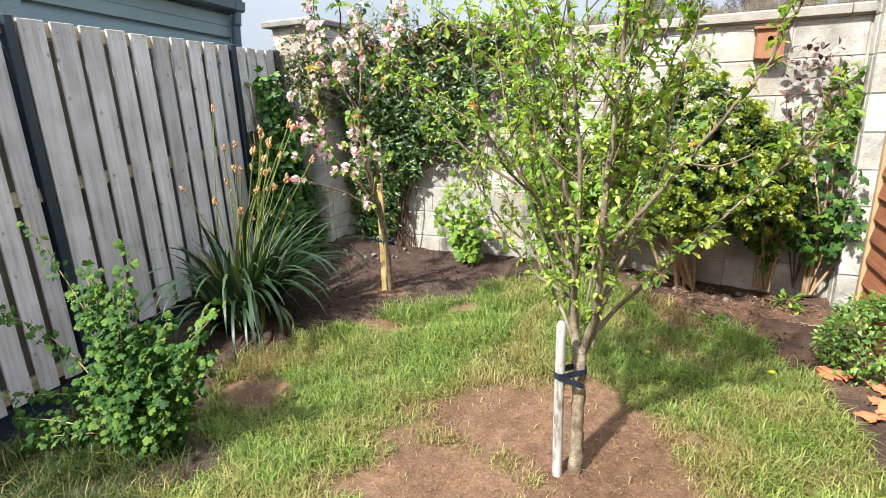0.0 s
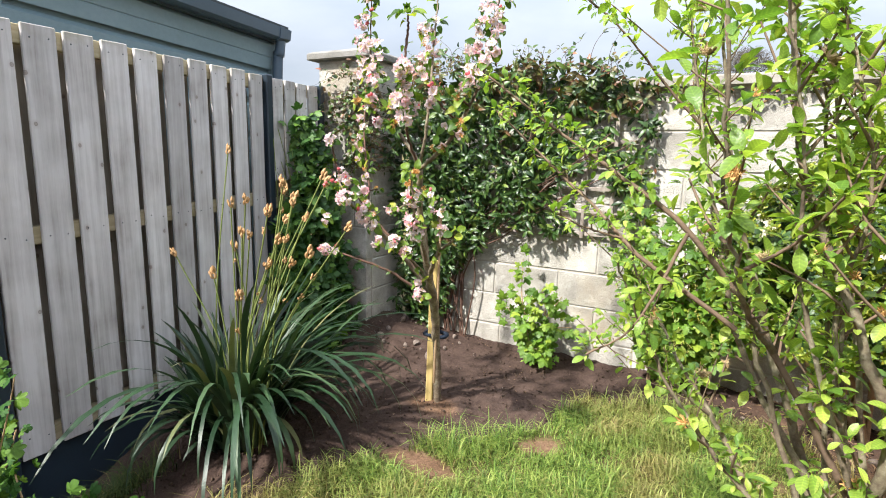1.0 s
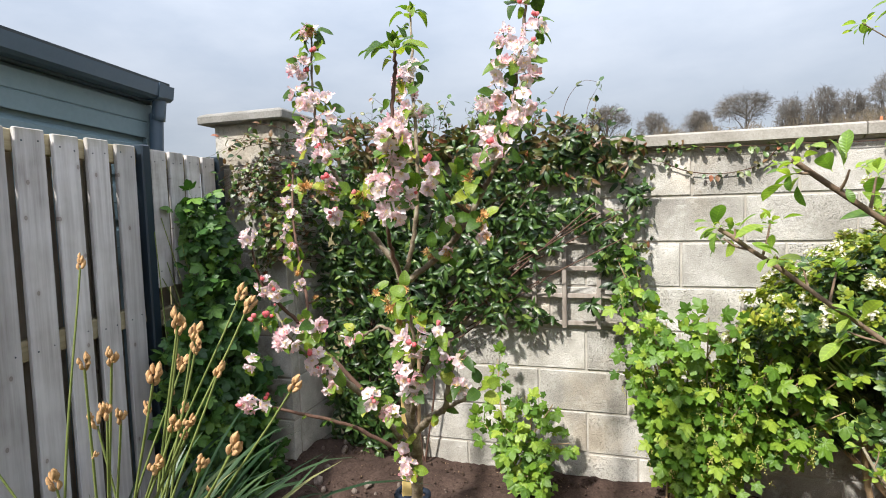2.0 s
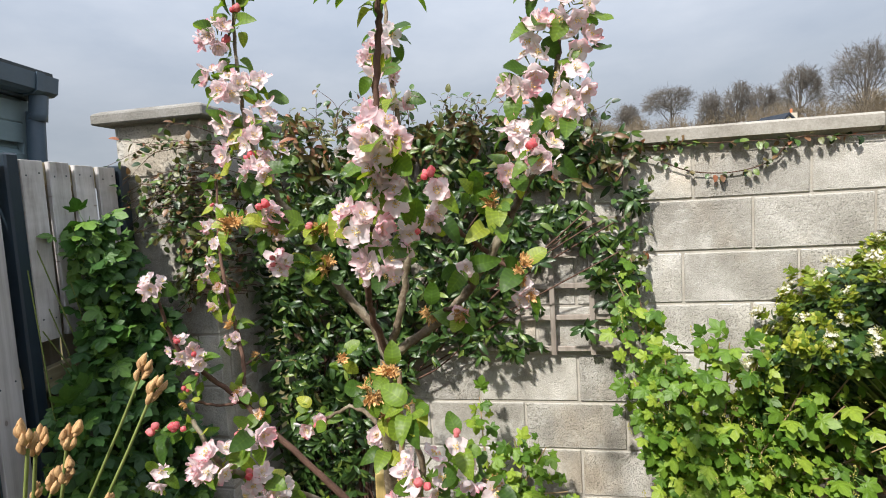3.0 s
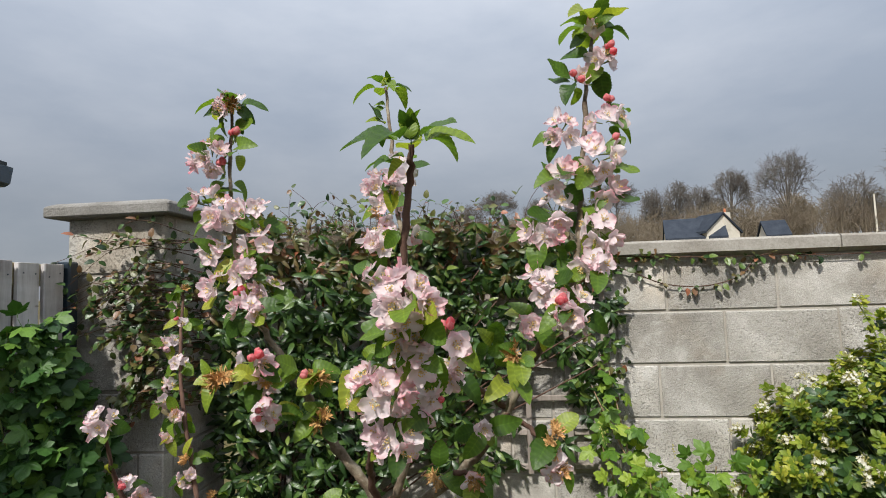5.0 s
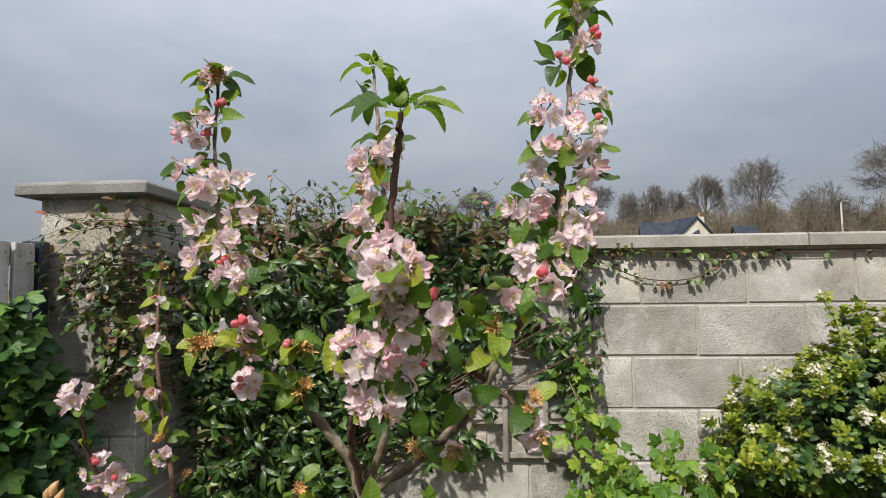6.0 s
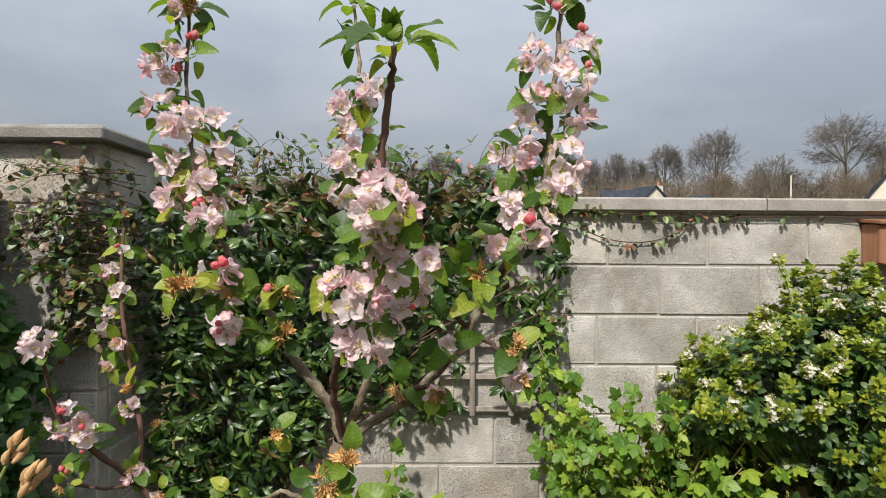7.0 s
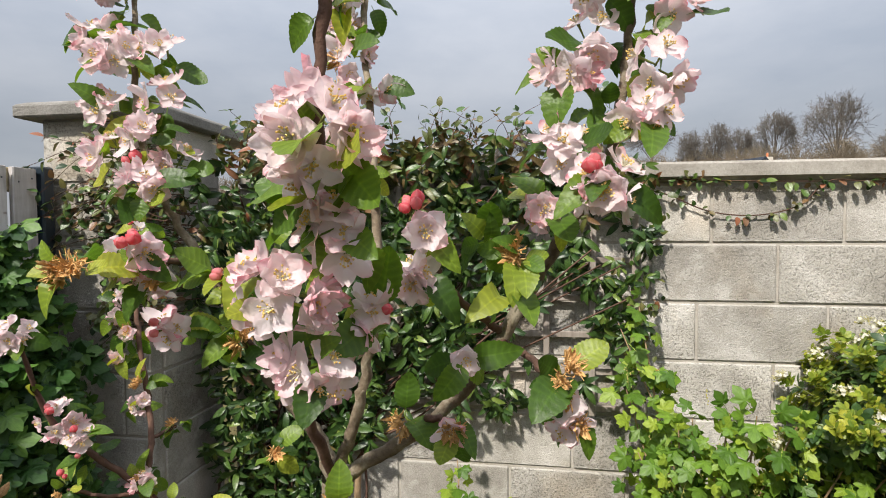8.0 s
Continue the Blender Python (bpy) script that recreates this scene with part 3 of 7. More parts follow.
def lobed_template(cup=0.16, stalk=0.4, blunt=False):
    """Palmate leaf with five pointed, toothed lobes, a little wider than long."""
    half = [(165, 0.13), (140, 0.30), (118, 0.40), (104, 0.32), (86, 0.30), (74, 0.43), (60, 0.55), (50, 0.47), (36, 0.38), (24, 0.50), (11, 0.57)]
    if blunt:
        half = [(165, 0.20), (140, 0.38), (118, 0.47), (104, 0.43), (86, 0.37), (74, 0.50), (60, 0.56), (50, 0.52), (36, 0.44), (24, 0.56), (11, 0.60)]
    tips = (118, 60, 0)
    sinus = (86, 36, 165)
    outline = [(-a, r) for a, r in half] + [(0, 0.60 if blunt else 0.68)] + [(a, r) for a, r in half[::-1]]
    cy = stalk + 0.1
    ring, mark = [], []
    for k, (a, r) in enumerate(outline):
        t = math.radians(a)
        lift = 0.05 if abs(a) in sinus else -0.02
        ring.append((r * math.sin(t), cy + r * math.cos(t), -cup * r * (0.6 + 1.2 * r) + lift))
        mark.append(0.0 if abs(a) in tips else (1.0 if abs(a) in sinus else 0.6))
    vs = [(0, cy, 0)]
    vs += [(x * 0.5, cy + (y - cy) * 0.5, z * 0.3 + (0.02 if m == 1.0 else 0.0)) for (x, y, z), m in zip(ring, mark)] + ring
    m = len(ring)
    across = [0.0] + mark + mark
    fs = []
    for k in range(m - 1):
        fs.append((1 + k, 1 + m + k, 2 + m + k, 2 + k))
    for k in range(0, m - 2, 2):
        fs.append((0, 1 + k, 2 + k, 3 + k))
    b = len(vs)
    vs += [(-0.012, 0, -0.05), (0.012, 0, -0.05), (0.012, cy, 0), (-0.012, cy, 0)]
    across += [0.0] * 4
    fs.append((b, b + 1, b + 2, b + 3))
    vs = np.array(vs)
    LEAF_VEINS[len(vs), round(float(vs.sum()), 5)] = (np.array(across), np.full(len(vs), 0.5))
    return vs, np.array(fs)


def trefoil_template():
    """Three oval leaflets on one stalk."""
    one = leaf_template(0.54, 0.16, 0.22, 6, 0.04, 1.45)
    out = []
    for a, s in ((-1.1, 0.8), (0, 1.0), (1.1, 0.8)):
        c, d = math.cos(a), math.sin(a)
        r = np.array([[c, d, 0], [-d, c, 0], [0, 0, 1]])
        v = one[0] @ r.T * s * 0.75
        v[:, 1] += 0.25
        out.append((v, one[1]))
    out.append((np.array([(-0.012, 0, 0), (0.012, 0, 0), (0.012, 0.27, 0), (-0.012, 0.27, 0)]), np.array([(0, 1, 2, 3)])))
    a, l = LEAF_VEINS[len(one[0]), round(float(one[0].sum()), 5)]
    v, f = joined(out)
    LEAF_VEINS[len(v), round(float(v.sum()), 5)] = (np.concatenate([a, a, a, np.zeros(4)]), np.concatenate([l, l, l, np.zeros(4)]))
    return v, f


T_OVATE = leaf_template(0.62, 0.22, 0.22, 6, 0.2, 1.0, 0.02)
T_PLUM = leaf_template(0.47, 0.28, 0.35, 7, 0.12, 1.6, 0.03)
T_LANCE = leaf_template(0.31, 0.3, 0.4, 6, 0.06, 1.1)
T_LOBED = lobed_template()
T_ROUND = lobed_template(0.2, 0.35, True)
T_TREFOIL = trefoil_template()


def unit_rows(rng, n):
    v = rng.normal(size=(n, 3))
    return v / np.linalg.norm(v, axis=1)[:, None]


def foliage(rng, at, template, size, out=None, lift=0.0, spread=1.0, size_vary=0.35, face=None):
    """Corners and faces of leaves at the given places, tips along out with some scatter."""
    n = len(at)
    tips = (np.zeros((n, 3)) if out is None else np.broadcast_to(np.asarray(out, float), (n, 3))) + spread * unit_rows(rng, n)
    tips[:, 2] += lift
    ups = np.broadcast_to(np.asarray(face if face is not None else (0, 0, 1), float), (n, 3)) + 0.45 * unit_rows(rng, n)
    return scatter(template, at, frames(tips, ups), size * (1 - size_vary + 2 * size_vary * rng.random(n)))


# ---- ground ----
def smooth(a, b, x):
    t = np.clip((x - a) / (b - a), 0, 1)
    return t * t * (3 - 2 * t)


def ground_height(x, y):
    x, y = np.asarray(x, float), np.asarray(y, float)
    h = np.interp(y, [-2.0, 0.5, 1.5, 2.2, 2.8, 3.7, 4.2], [-0.11, -0.11, -0.045, 0.02, 0.06, 0.085, 0.02])
    h = h - 0.10 * smooth(0.6, 2.0, x) * smooth(1.8, 3.2, y) - 0.21 * smooth(-1.3, -1.72, x) * smooth(2.4, 1.4, y)
    h = h + 0.15 * np.exp(-((x + 1.5) ** 2 / 0.16 + (y - 3.45) ** 2 / 0.10)) + 0.03 * np.exp(-((x + 0.62) ** 2 + (y - 2.78) ** 2) / 0.03)
    far = np.hypot(x, y)
    h = h - 0.25 * smooth(4.3, 8, y)
    hill = smooth(45, 150, far) * 10.0 + smooth(150, 500, far) * 19
    return h + hill * smooth(-0.35, 0.1, y / (far + 1e-6)) * smooth(-0.62, -0.30, x / (far + 1e-6))


LAWN_X = [-1.7, -1.25, -1.0, -0.85, -0.62, -0.28, -0.08, 0.05, 0.5, 1.1, 1.4, 1.7, 1.95]
LAWN_Y = [0.9, 1.38, 1.60, 1.85, 2.28, 2.48, 2.72, 3.15, 3.33, 3.18, 3.05, 2.75, 2.2]


def wobble(x, y, s):
    return np.array([noise.noise((a * s, b * s, 0.3)) for a, b in zip(np.ravel(x), np.ravel(y))]).reshape(np.shape(x))


def lawn_mask(x, y):
    """1 on the lawn, 0 on the beds."""
    wob = 0.09 * wobble(x, y, 5.0) + 0.05 * wobble(x, y, 14.0)
    back = smooth(-0.05, 0.05, np.interp(x, LAWN_X, LAWN_Y) - y + wob)
    right = smooth(-0.06, 0.06, np.interp(y, [-2, 1.6, 2.3, 2.6, 3.0], [2.3, 2.05, 1.8, 1.78, 1.6]) - x + wob)
    left = smooth(-0.06, 0.06, x - np.interp(y, [-2, 0.6, 1.2, 1.7], [-1.1, -0.72, -0.78, -1.12]) + wob)
    hole = smooth(0.6, 1.1, np.hypot((x + 0.74) / 0.34, (y - 0.98) / 0.22) + 2 * wob)
    return back * right * left * hole


PATCHES = [(0.78, 1.72, 0.62, 0.42), (1.15, 1.35, 0.55, 0.35), (-0.72, 1.5, 0.26, 0.14), (-0.45, 2.28, 0.22, 0.09), (0.40, 1.28, 0.45, 0.28), (-0.62, 2.72, 0.12, 0.08), (-0.02, 2.62, 0.12, 0.1)]


def bare_mask(x, y):
    wob = 0.45 * wobble(x, y, 4.0) + 0.3 * wobble(x, y, 11.0)
    b = np.zeros(np.shape(x))
    for px, py, rx, ry in PATCHES:
        b = np.maximum(b, smooth(1.15, 0.55, np.hypot((x - px) / rx, (y - py) / ry) + wob))
    bed = smooth(0.6, 1.2, x) * smooth(2.2, 2.7, y) * smooth(-0.25, 0.25, wob) * 0.9
    return np.maximum(b, bed)


def build_ground():
    def axis(lo, hi, step, reach):
        inner = list(np.arange(lo, hi + 1e-6, step))
        grow, a = [], step
        p = hi
        while p < reach:
            a *= 1.32
            p += a
            grow.append(p)
        low, a, p = [], step, lo
        while p > -reach:
            a *= 1.32
            p -= a
            low.append(p)
        return np.array(low[::-1] + inner + grow)
    xs, ys = axis(-2.2, 2.6, 0.028, 2500), axis(-0.6, 3.95, 0.028, 2500)
    gx, gy = np.meshgrid(xs, ys)
    z = ground_height(gx, gy)
    near = (np.abs(gx) < 2.7) & (gy > -0.7) & (gy < 4.0)
    px, py = gx[near], gy[near]
    lawn, bare = np.ones(gx.shape), np.zeros(gx.shape)
    lawn[near], bare[near] = lawn_mask(px, py), bare_mask(px, py)
    rough = 0.012 * wobble(px, py, 9.0) + 0.008 * wobble(px, py, 26.0)
    rough *= 0.5 + 1.1 * (1 - lawn[near])
    z[near] += rough
    nx, ny = len(xs), len(ys)
    i = np.arange(ny - 1)[:, None] * nx + np.arange(nx - 1)[None, :]
    faces = np.stack([i, i + 1, i + nx + 1, i + nx], -1).reshape(-1, 4)
    me = fast_mesh("ground", np.stack([gx, gy, z], -1).reshape(-1, 3), faces, M_GROUND, attrs={"lawn": lawn.ravel(), "bare": bare.ravel()})
    put("ground", me, None, "brown garden soil and worn lawn with bare patches", kind="structure", category="ground")


build_ground()


def blades(rng, x, y, length, narrow, wide):
    """Corners and faces of bent grass blades."""
    n = len(x)
    z = ground_height(x, y)
    a, lean = rng.uniform(0, 2 * math.pi, n), rng.uniform(0.45, 1.6, n)
    width = rng.uniform(narrow, wide, n)
    d = np.stack([np.cos(a), np.sin(a)], -1)
    side = np.stack([-d[:, 1], d[:, 0], np.zeros(n)], -1) * width[:, None]
    base = np.stack([x, y, z - 0.004], -1)
    mid = base + np.stack([d[:, 0] * length * 0.3 * lean, d[:, 1] * length * 0.3 * lean, length * 0.62], -1)
    tip = base + np.stack([d[:, 0] * length * 0.85 * lean, d[:, 1] * length * 0.85 * lean, length * (1.05 - 0.35 * lean)], -1)
    v = np.stack([base - side, base + side, mid + side * 0.8, mid - side * 0.8, tip + side * 0.15, tip - side * 0.15], 1).reshape(-1, 3)
    o = (np.arange(n) * 6)[:, None]
    f = np.stack([np.hstack([o, o + 1, o + 2, o + 3]), np.hstack([o + 3, o + 2, o + 4, o + 5])], 1).reshape(-1, 4)
    return v, f


def build_grass():
    rng = np.random.default_rng(5)
    n = 430000
    x, y = rng.uniform(-1.75, 2.1, n), rng.uniform(0.15, 3.45, n)
    lawn, bare = lawn_mask(x, y), bare_mask(x, y)
    tuft = 0.5 + 0.9 * wobble(x, y, 6.0) + 0.5 * wobble(x, y, 17.0)
    lawn = lawn * (1 - 0.85 * smooth(-0.52, -0.74, x) * smooth(1.12, 0.98, y))
    keep = rng.random(n) < lawn * (0.10 + 0.62 * np.clip(tuft + 0.35, 0.12, 1)) * (1 - 0.97 * bare)
    x, y, bare, tuft = x[keep], y[keep], bare[keep], tuft[keep]
    n = len(x)
    z = ground_height(x, y)
    length = (0.022 + 0.056 * rng.random(n) ** 1.8) * (0.75 + 0.75 * np.clip(tuft, 0, 1)) * (1 - 0.6 * bare)
    edge = np.exp(-((np.interp(x, LAWN_X, LAWN_Y) - y) / 0.12) ** 2)
    length *= 1 + 0.8 * edge * rng.random(n)
    v, f = blades(rng, x, y, length, 0.0010, 0.0026)
    dryness = np.clip(0.14 + 0.95 * wobble(x, y, 1.7) + 0.55 * wobble(x + 4, y, 5.5) + 0.6 * bare + 0.35 * (rng.random(n) - 0.5) + (rng.random(n) < 0.10) * 0.6, 0, 1)
    me = fast_mesh("grass", v, f, M_GRASS, attrs={"dry": np.repeat(dryness, 6)})
    put("grass", me, None, "patchy lawn grass, green with straw-coloured blades", kind="stuff", category="grass")


build_grass()


def shaded_rank_grass():
    """Long uncut grass along the foot of the fence, its green darkened for the shade there."""
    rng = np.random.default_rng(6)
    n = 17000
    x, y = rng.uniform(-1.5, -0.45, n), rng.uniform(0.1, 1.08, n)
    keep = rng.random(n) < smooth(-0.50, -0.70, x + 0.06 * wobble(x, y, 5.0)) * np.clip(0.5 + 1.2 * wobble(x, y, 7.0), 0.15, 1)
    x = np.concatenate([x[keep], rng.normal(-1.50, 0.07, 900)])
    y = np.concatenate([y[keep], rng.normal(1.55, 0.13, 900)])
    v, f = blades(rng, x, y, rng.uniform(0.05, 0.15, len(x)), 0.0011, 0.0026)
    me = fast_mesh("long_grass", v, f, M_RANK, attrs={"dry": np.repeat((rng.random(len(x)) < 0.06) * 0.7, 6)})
    put("long_grass", me, None, "long uncut grass at the foot of the fence, its green darkened as in shade", kind="stuff", category="grass")


shaded_rank_grass()

# ---- block wall ----
WALL_Y = 3.75
wall = thing("wall_north", (0.5, WALL_Y + 0.1, 0.0), "grey concrete block garden wall with mortar joints", "wall", kind="structure")
put("wall_core", box_mesh("wall_core", (3.66, 0.19, 2.02), M_MORTAR, 0), wall, m=Matrix.Translation((0.40, WALL_Y + 0.099, 0.715)))
put("wall_core", box_mesh("wall_core", (5.0, 0.19, 2.02), M_MORTAR, 0), wall, m=Matrix.Translation((5.05, WALL_Y + 0.099, 0.715)))
BLOCKS = {}


def block(parent, x0, x1, z0, z1, y_front, thick, rng, turn=False):
    """One block of a wall; its front face lies 5 mm proud of the mortar."""
    w, h = x1 - x0 - 0.010, z1 - z0 - 0.010
    key = (round(w, 3), round(h, 3), thick, turn)
    if key not in BLOCKS:
        BLOCKS[key] = box_mesh("block", (thick, w, h) if turn else (w, thick, h), M_BLOCK, 0.004)
    jig = rng.uniform(-0.0018, 0.0018, 2)
    if turn:
        m = Matrix.Translation((y_front - thick / 2 + jig[0], (x0 + x1) / 2, (z0 + z1) / 2 + jig[1]))
    else:
        m = Matrix.Translation(((x0 + x1) / 2, y_front + thick / 2 + jig[0], (z0 + z1) / 2 + jig[1]))
    put("block", BLOCKS[key], parent, m=m)


def block_wall():
    rng = np.random.default_rng(2)
    joints = [0.437, 0.662, 0.392, 0.655, -0.049, -0.287, -0.045, 0.20]
    for k, j in enumerate(joints):
        z1 = 1.7195 - 0.2165 * k
        z0 = z1 - 0.2165
        start = j - 0.438 * math.ceil((j + 1.42) / 0.438)
        x = start
        while x < 2.12:
            a, b = max(x, -1.42), min(x + 0.438, 2.13)
            if b - a > 0.03:
                block(wall, a, b, z0, z1, WALL_Y - 0.003, 0.06, rng)
            x += 0.438


block_wall()
# coping of precast lengths
for x0, x1 in ((-1.38, 0.19), (0.196, 1.104), (1.110, 2.015), (2.021, 2.92)):
    sec = [(WALL_Y - 0.045, 1.742), (WALL_Y - 0.045, 1.786), (WALL_Y - 0.036, 1.795), (WALL_Y + 0.215, 1.806), (WALL_Y + 0.235, 1.78), (WALL_Y + 0.235, 1.73), (WALL_Y - 0.01, 1.727), (WALL_Y - 0.03, 1.742)]
    put("coping_stone", profile_mesh("coping_stone", sec, x0, x1, M_CAP, "x"), wall, "precast concrete coping")


def pillar(name, x0, x1, y0, y1, top, label):
    rng = np.random.default_rng(int(abs(x0) * 100))
    p = thing(name, ((x0 + x1) / 2, (y0 + y1) / 2, 0.0), label, "pillar", kind="structure")
    put("core", box_mesh("core", (x1 - x0 - 0.012, y1 - y0 - 0.012, top + 0.4), M_MORTAR, 0), p, m=Matrix.Translation(((x0 + x1) / 2, (y0 + y1) / 2, top / 2 - 0.2)))
    z1 = top
    row = 0
    while z1 > -0.25:
        z0 = z1 - 0.2165
        split = x0 + (0.15 if row % 2 else 0.29)
        if row % 3 == 1:
            for a, b in ((x0, split), (split, x1)):
                block(p, a, b, z0, z1, y0, 0.06, rng)
        else:
            block(p, x0, x1, z0, z1, y0, 0.06, rng)
        ym = y0 + 0.062
        block(p, ym, y1 - 0.02, z0, z1, x1, 0.06, rng, True)
        block(p, ym, y1 - 0.02, z0, z1, x0 + 0.06, 0.06, rng, True)
        z1 = z0
        row += 1
    cx0, cx1, cy0, cy1 = x0 - 0.055, x1 + 0.045, y0 - 0.055, y1 + 0.3
    bm = bmesh.new()
    low = [bm.verts.new(c) for c in ((cx0, cy0, top), (cx1, cy0, top), (cx1, cy1, top), (cx0, cy1, top))]
    mid = [bm.verts.new(c) for c in ((cx0, cy0, top + 0.041), (cx1, cy0, top + 0.041), (cx1, cy1, top + 0.041), (cx0, cy1, top + 0.041))]
    up = [bm.verts.new(c) for c in ((cx0 + 0.03, cy0 + 0.03, top + 0.056), (cx1 - 0.03, cy0 + 0.03, top + 0.056), (cx1 - 0.03, cy1 - 0.03, top + 0.056), (cx0 + 0.03, cy1 - 0.03, top + 0.056))]
    for a, b in ((low, mid), (mid, up)):
        for k in range(4):
            bm.faces.new((a[k], a[(k + 1) % 4], b[(k + 1) % 4], b[k]))
    bm.faces.new(up)
    bm.faces.new(low[::-1])
    bmesh.ops.bevel(bm, geom=bm.edges[:], offset=0.005, segments=1, affect="EDGES")
    me = bpy.data.meshes.new("cap")
    bm.to_mesh(me)
    bm.free()
    me.materials.append(M_CAP2)
    put("cap", me, p, "cast concrete cap, weathered")
    return p


pillar("pillar_1", -1.87, -1.475, 3.31, 3.745, 1.935, "grey concrete block pillar with cast cap")
pillar("pillar_2", 2.13, 2.57, 3.57, 3.745, 1.935, "grey concrete block pillar beside brown fence")

# ---- timber fence with steel posts ----
FX = -1.81
fence = thing("fence_west", (FX, 1.5, -0.1), "weathered hit and miss timber fence with dark steel posts", "fence", kind="structure")


def board_mesh(w, h, mat):
    bm = box_arrays((0.019, w, h), 0.003)
    me = bpy.data.meshes.new("board")
    bm.to_mesh(me)
    bm.free()
    me.materials.append(mat)
    return me


def fence_panel(y0, y1, low, top, count):
    """Boards on both faces of three rails; the top falls a little towards the pillar."""
    rng = np.random.default_rng(int(y0 * 10) + 80)
    span = y1 - y0
    pitch = span / count
    w = 0.114 if count > 4 else pitch * 0.8
    short = low if count > 4 else 1.17
    front = [board_mesh(w, top - low, M_BOARD) for _ in range(2)]
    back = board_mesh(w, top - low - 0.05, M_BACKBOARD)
    yc = (y0 + y1) / 2

    def lie(y):
        """Middle height and stretch of a board at y: the foot climbs and the top falls towards the pillar."""
        up, foot = FALL * (2.83 - y), RISE * (y - yc)
        return (low + foot + top + up) / 2, Matrix.Diagonal((1, 1, (top + up - low - foot) / (top - low), 1))

    def broad(k):
        """Widths of the boards vary, the gaps hardly do."""
        return (0.126 - 0.0042 * max(k, 0)) * span / 1.405 if count > 4 else w

    def middle(k):
        """The boards were set a little closer towards the far post."""
        if count <= 4:
            return y0 + (k + 0.5) * pitch
        return y0 + 0.015 + broad(k) / 2 + (0.1605 * k - 0.0021 * k * k) * span / 1.405

    for k in range(-1, count):
        y = middle(k) + rng.uniform(-0.002, 0.002)
        yb = (middle(k) + middle(k + 1)) / 2
        if y0 + w / 2 < yb < y1 - w / 2:
            z, stretch = lie(yb)
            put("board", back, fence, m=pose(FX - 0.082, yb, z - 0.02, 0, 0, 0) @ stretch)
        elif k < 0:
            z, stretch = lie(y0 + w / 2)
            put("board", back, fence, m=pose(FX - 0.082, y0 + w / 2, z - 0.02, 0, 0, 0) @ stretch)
        if k < 0:
            continue
        z, stretch = lie(y)
        up, foot = FALL * (2.83 - y), RISE * (y - yc)
        if count <= 4:
            z, stretch = (short + top + up) / 2, Matrix.Diagonal((1, 1, (top + up - short) / (top - low), 1))
        plank = put("board", front[k % 2], fence, m=pose(FX - 0.0095, y, z + rng.uniform(-0.006, 0.004), rng.uniform(-0.15, 0.15), 0, rng.uniform(-1.0, 1.0)) @ stretch @ Matrix.Diagonal((1, broad(k) / w, 1, 1)))
        for zz in (top + up - 0.045, (top + low) / 2 + 0.075 + 0.07 * (y - yc), short + foot + 0.08):
            for dy in (-broad(k) * 0.28, broad(k) * 0.28):
                put("nail", NAIL, plank, m=Matrix.Translation((FX + 0.0008, y + dy, zz + rng.uniform(-0.012, 0.012))))
    rail = box_mesh("rail", (0.038, y1 - y0 - 0.004, 0.074), M_RAIL, 0.003)
    for zz, slope in ((top - 0.042 + FALL * (2.83 - yc), -FALL), ((top + low) / 2 + 0.075, 0.07), (low + 0.06, RISE)):
        put("rail", rail, fence, m=pose(FX - 0.039, yc, zz, math.degrees(math.atan(slope)), 0, 0))


RISE = 0.10
FALL = 0.026
NAIL = box_mesh("nail", (0.002, 0.0055, 0.0055), M_STEEL, 0.001)
POSTS = [-2.96, -1.53, -0.10, 1.385, 2.81, 3.262]
for a, b, low, count in ((-2.96, -1.53, -0.19, 10), (-1.53, -0.10, -0.17, 10), (-0.10, 1.385, -0.12, 10), (1.385, 2.81, 0.115, 10), (2.81, 3.262, 0.16, 4)):
    fence_panel(a + 0.022, b - 0.022, low, 1.770, count)
    put("gravel_board", box_mesh("gravel_board", (0.03, b - a - 0.06, 0.42), M_STEEL, 0.004), fence, "dark steel gravel board", Matrix.Translation((FX - 0.042, (a + b) / 2, low - 0.19)))
for y in POSTS:
    put("post", box_mesh("post", (0.072, 0.046, 2.2), M_STEEL, 0.006), fence, "dark blue-grey steel post", Matrix.Translation((FX - 0.024, y, 1.780 - 1.1 + FALL * (2.83 - y))))

# ---- garage behind the fence ----
garage = thing("garage", (-3.4, 1.4, -0.1), "green-grey metal clad garage with dark gutter, behind the fence", "garage")
GX, GY1 = -2.245, 3.32
box_between("wall", (GX - 2.6, -2.4, -0.2), (GX - 0.02, GY1 - 0.012, 2.08), M_CLAD, garage, bevel=0)
for z in (1.21, 1.43, 1.65, 1.86):
    sec = [(GX - 0.02, z + 0.03), (GX + 0.014, z), (GX + 0.016, z + 0.075), (GX + 0.011, z + 0.08), (GX + 0.016, z + 0.085), (GX + 0.016, z + 0.165), (GX - 0.014, z + 0.19), (GX - 0.02, z + 0.215)]
    put("cladding_panel", profile_mesh("cladding_panel", sec, -2.4, GY1 - 0.07, M_CLAD), garage)
box_between("corner_trim", (GX - 0.05, GY1 - 0.07, -0.1), (GX + 0.012, GY1, 2.035), M_CLAD, garage, bevel=0.003)
box_between("cover_strip", (GX, 1.56, -0.1), (GX + 0.012, 1.72, 2.015), M_CLAD, garage, bevel=0.003)
box_between("fascia", (GX - 0.02, -2.4, 2.045), (GX + 0.03, GY1 + 0.01, 2.105), M_GUTTER, garage, bevel=0.003)
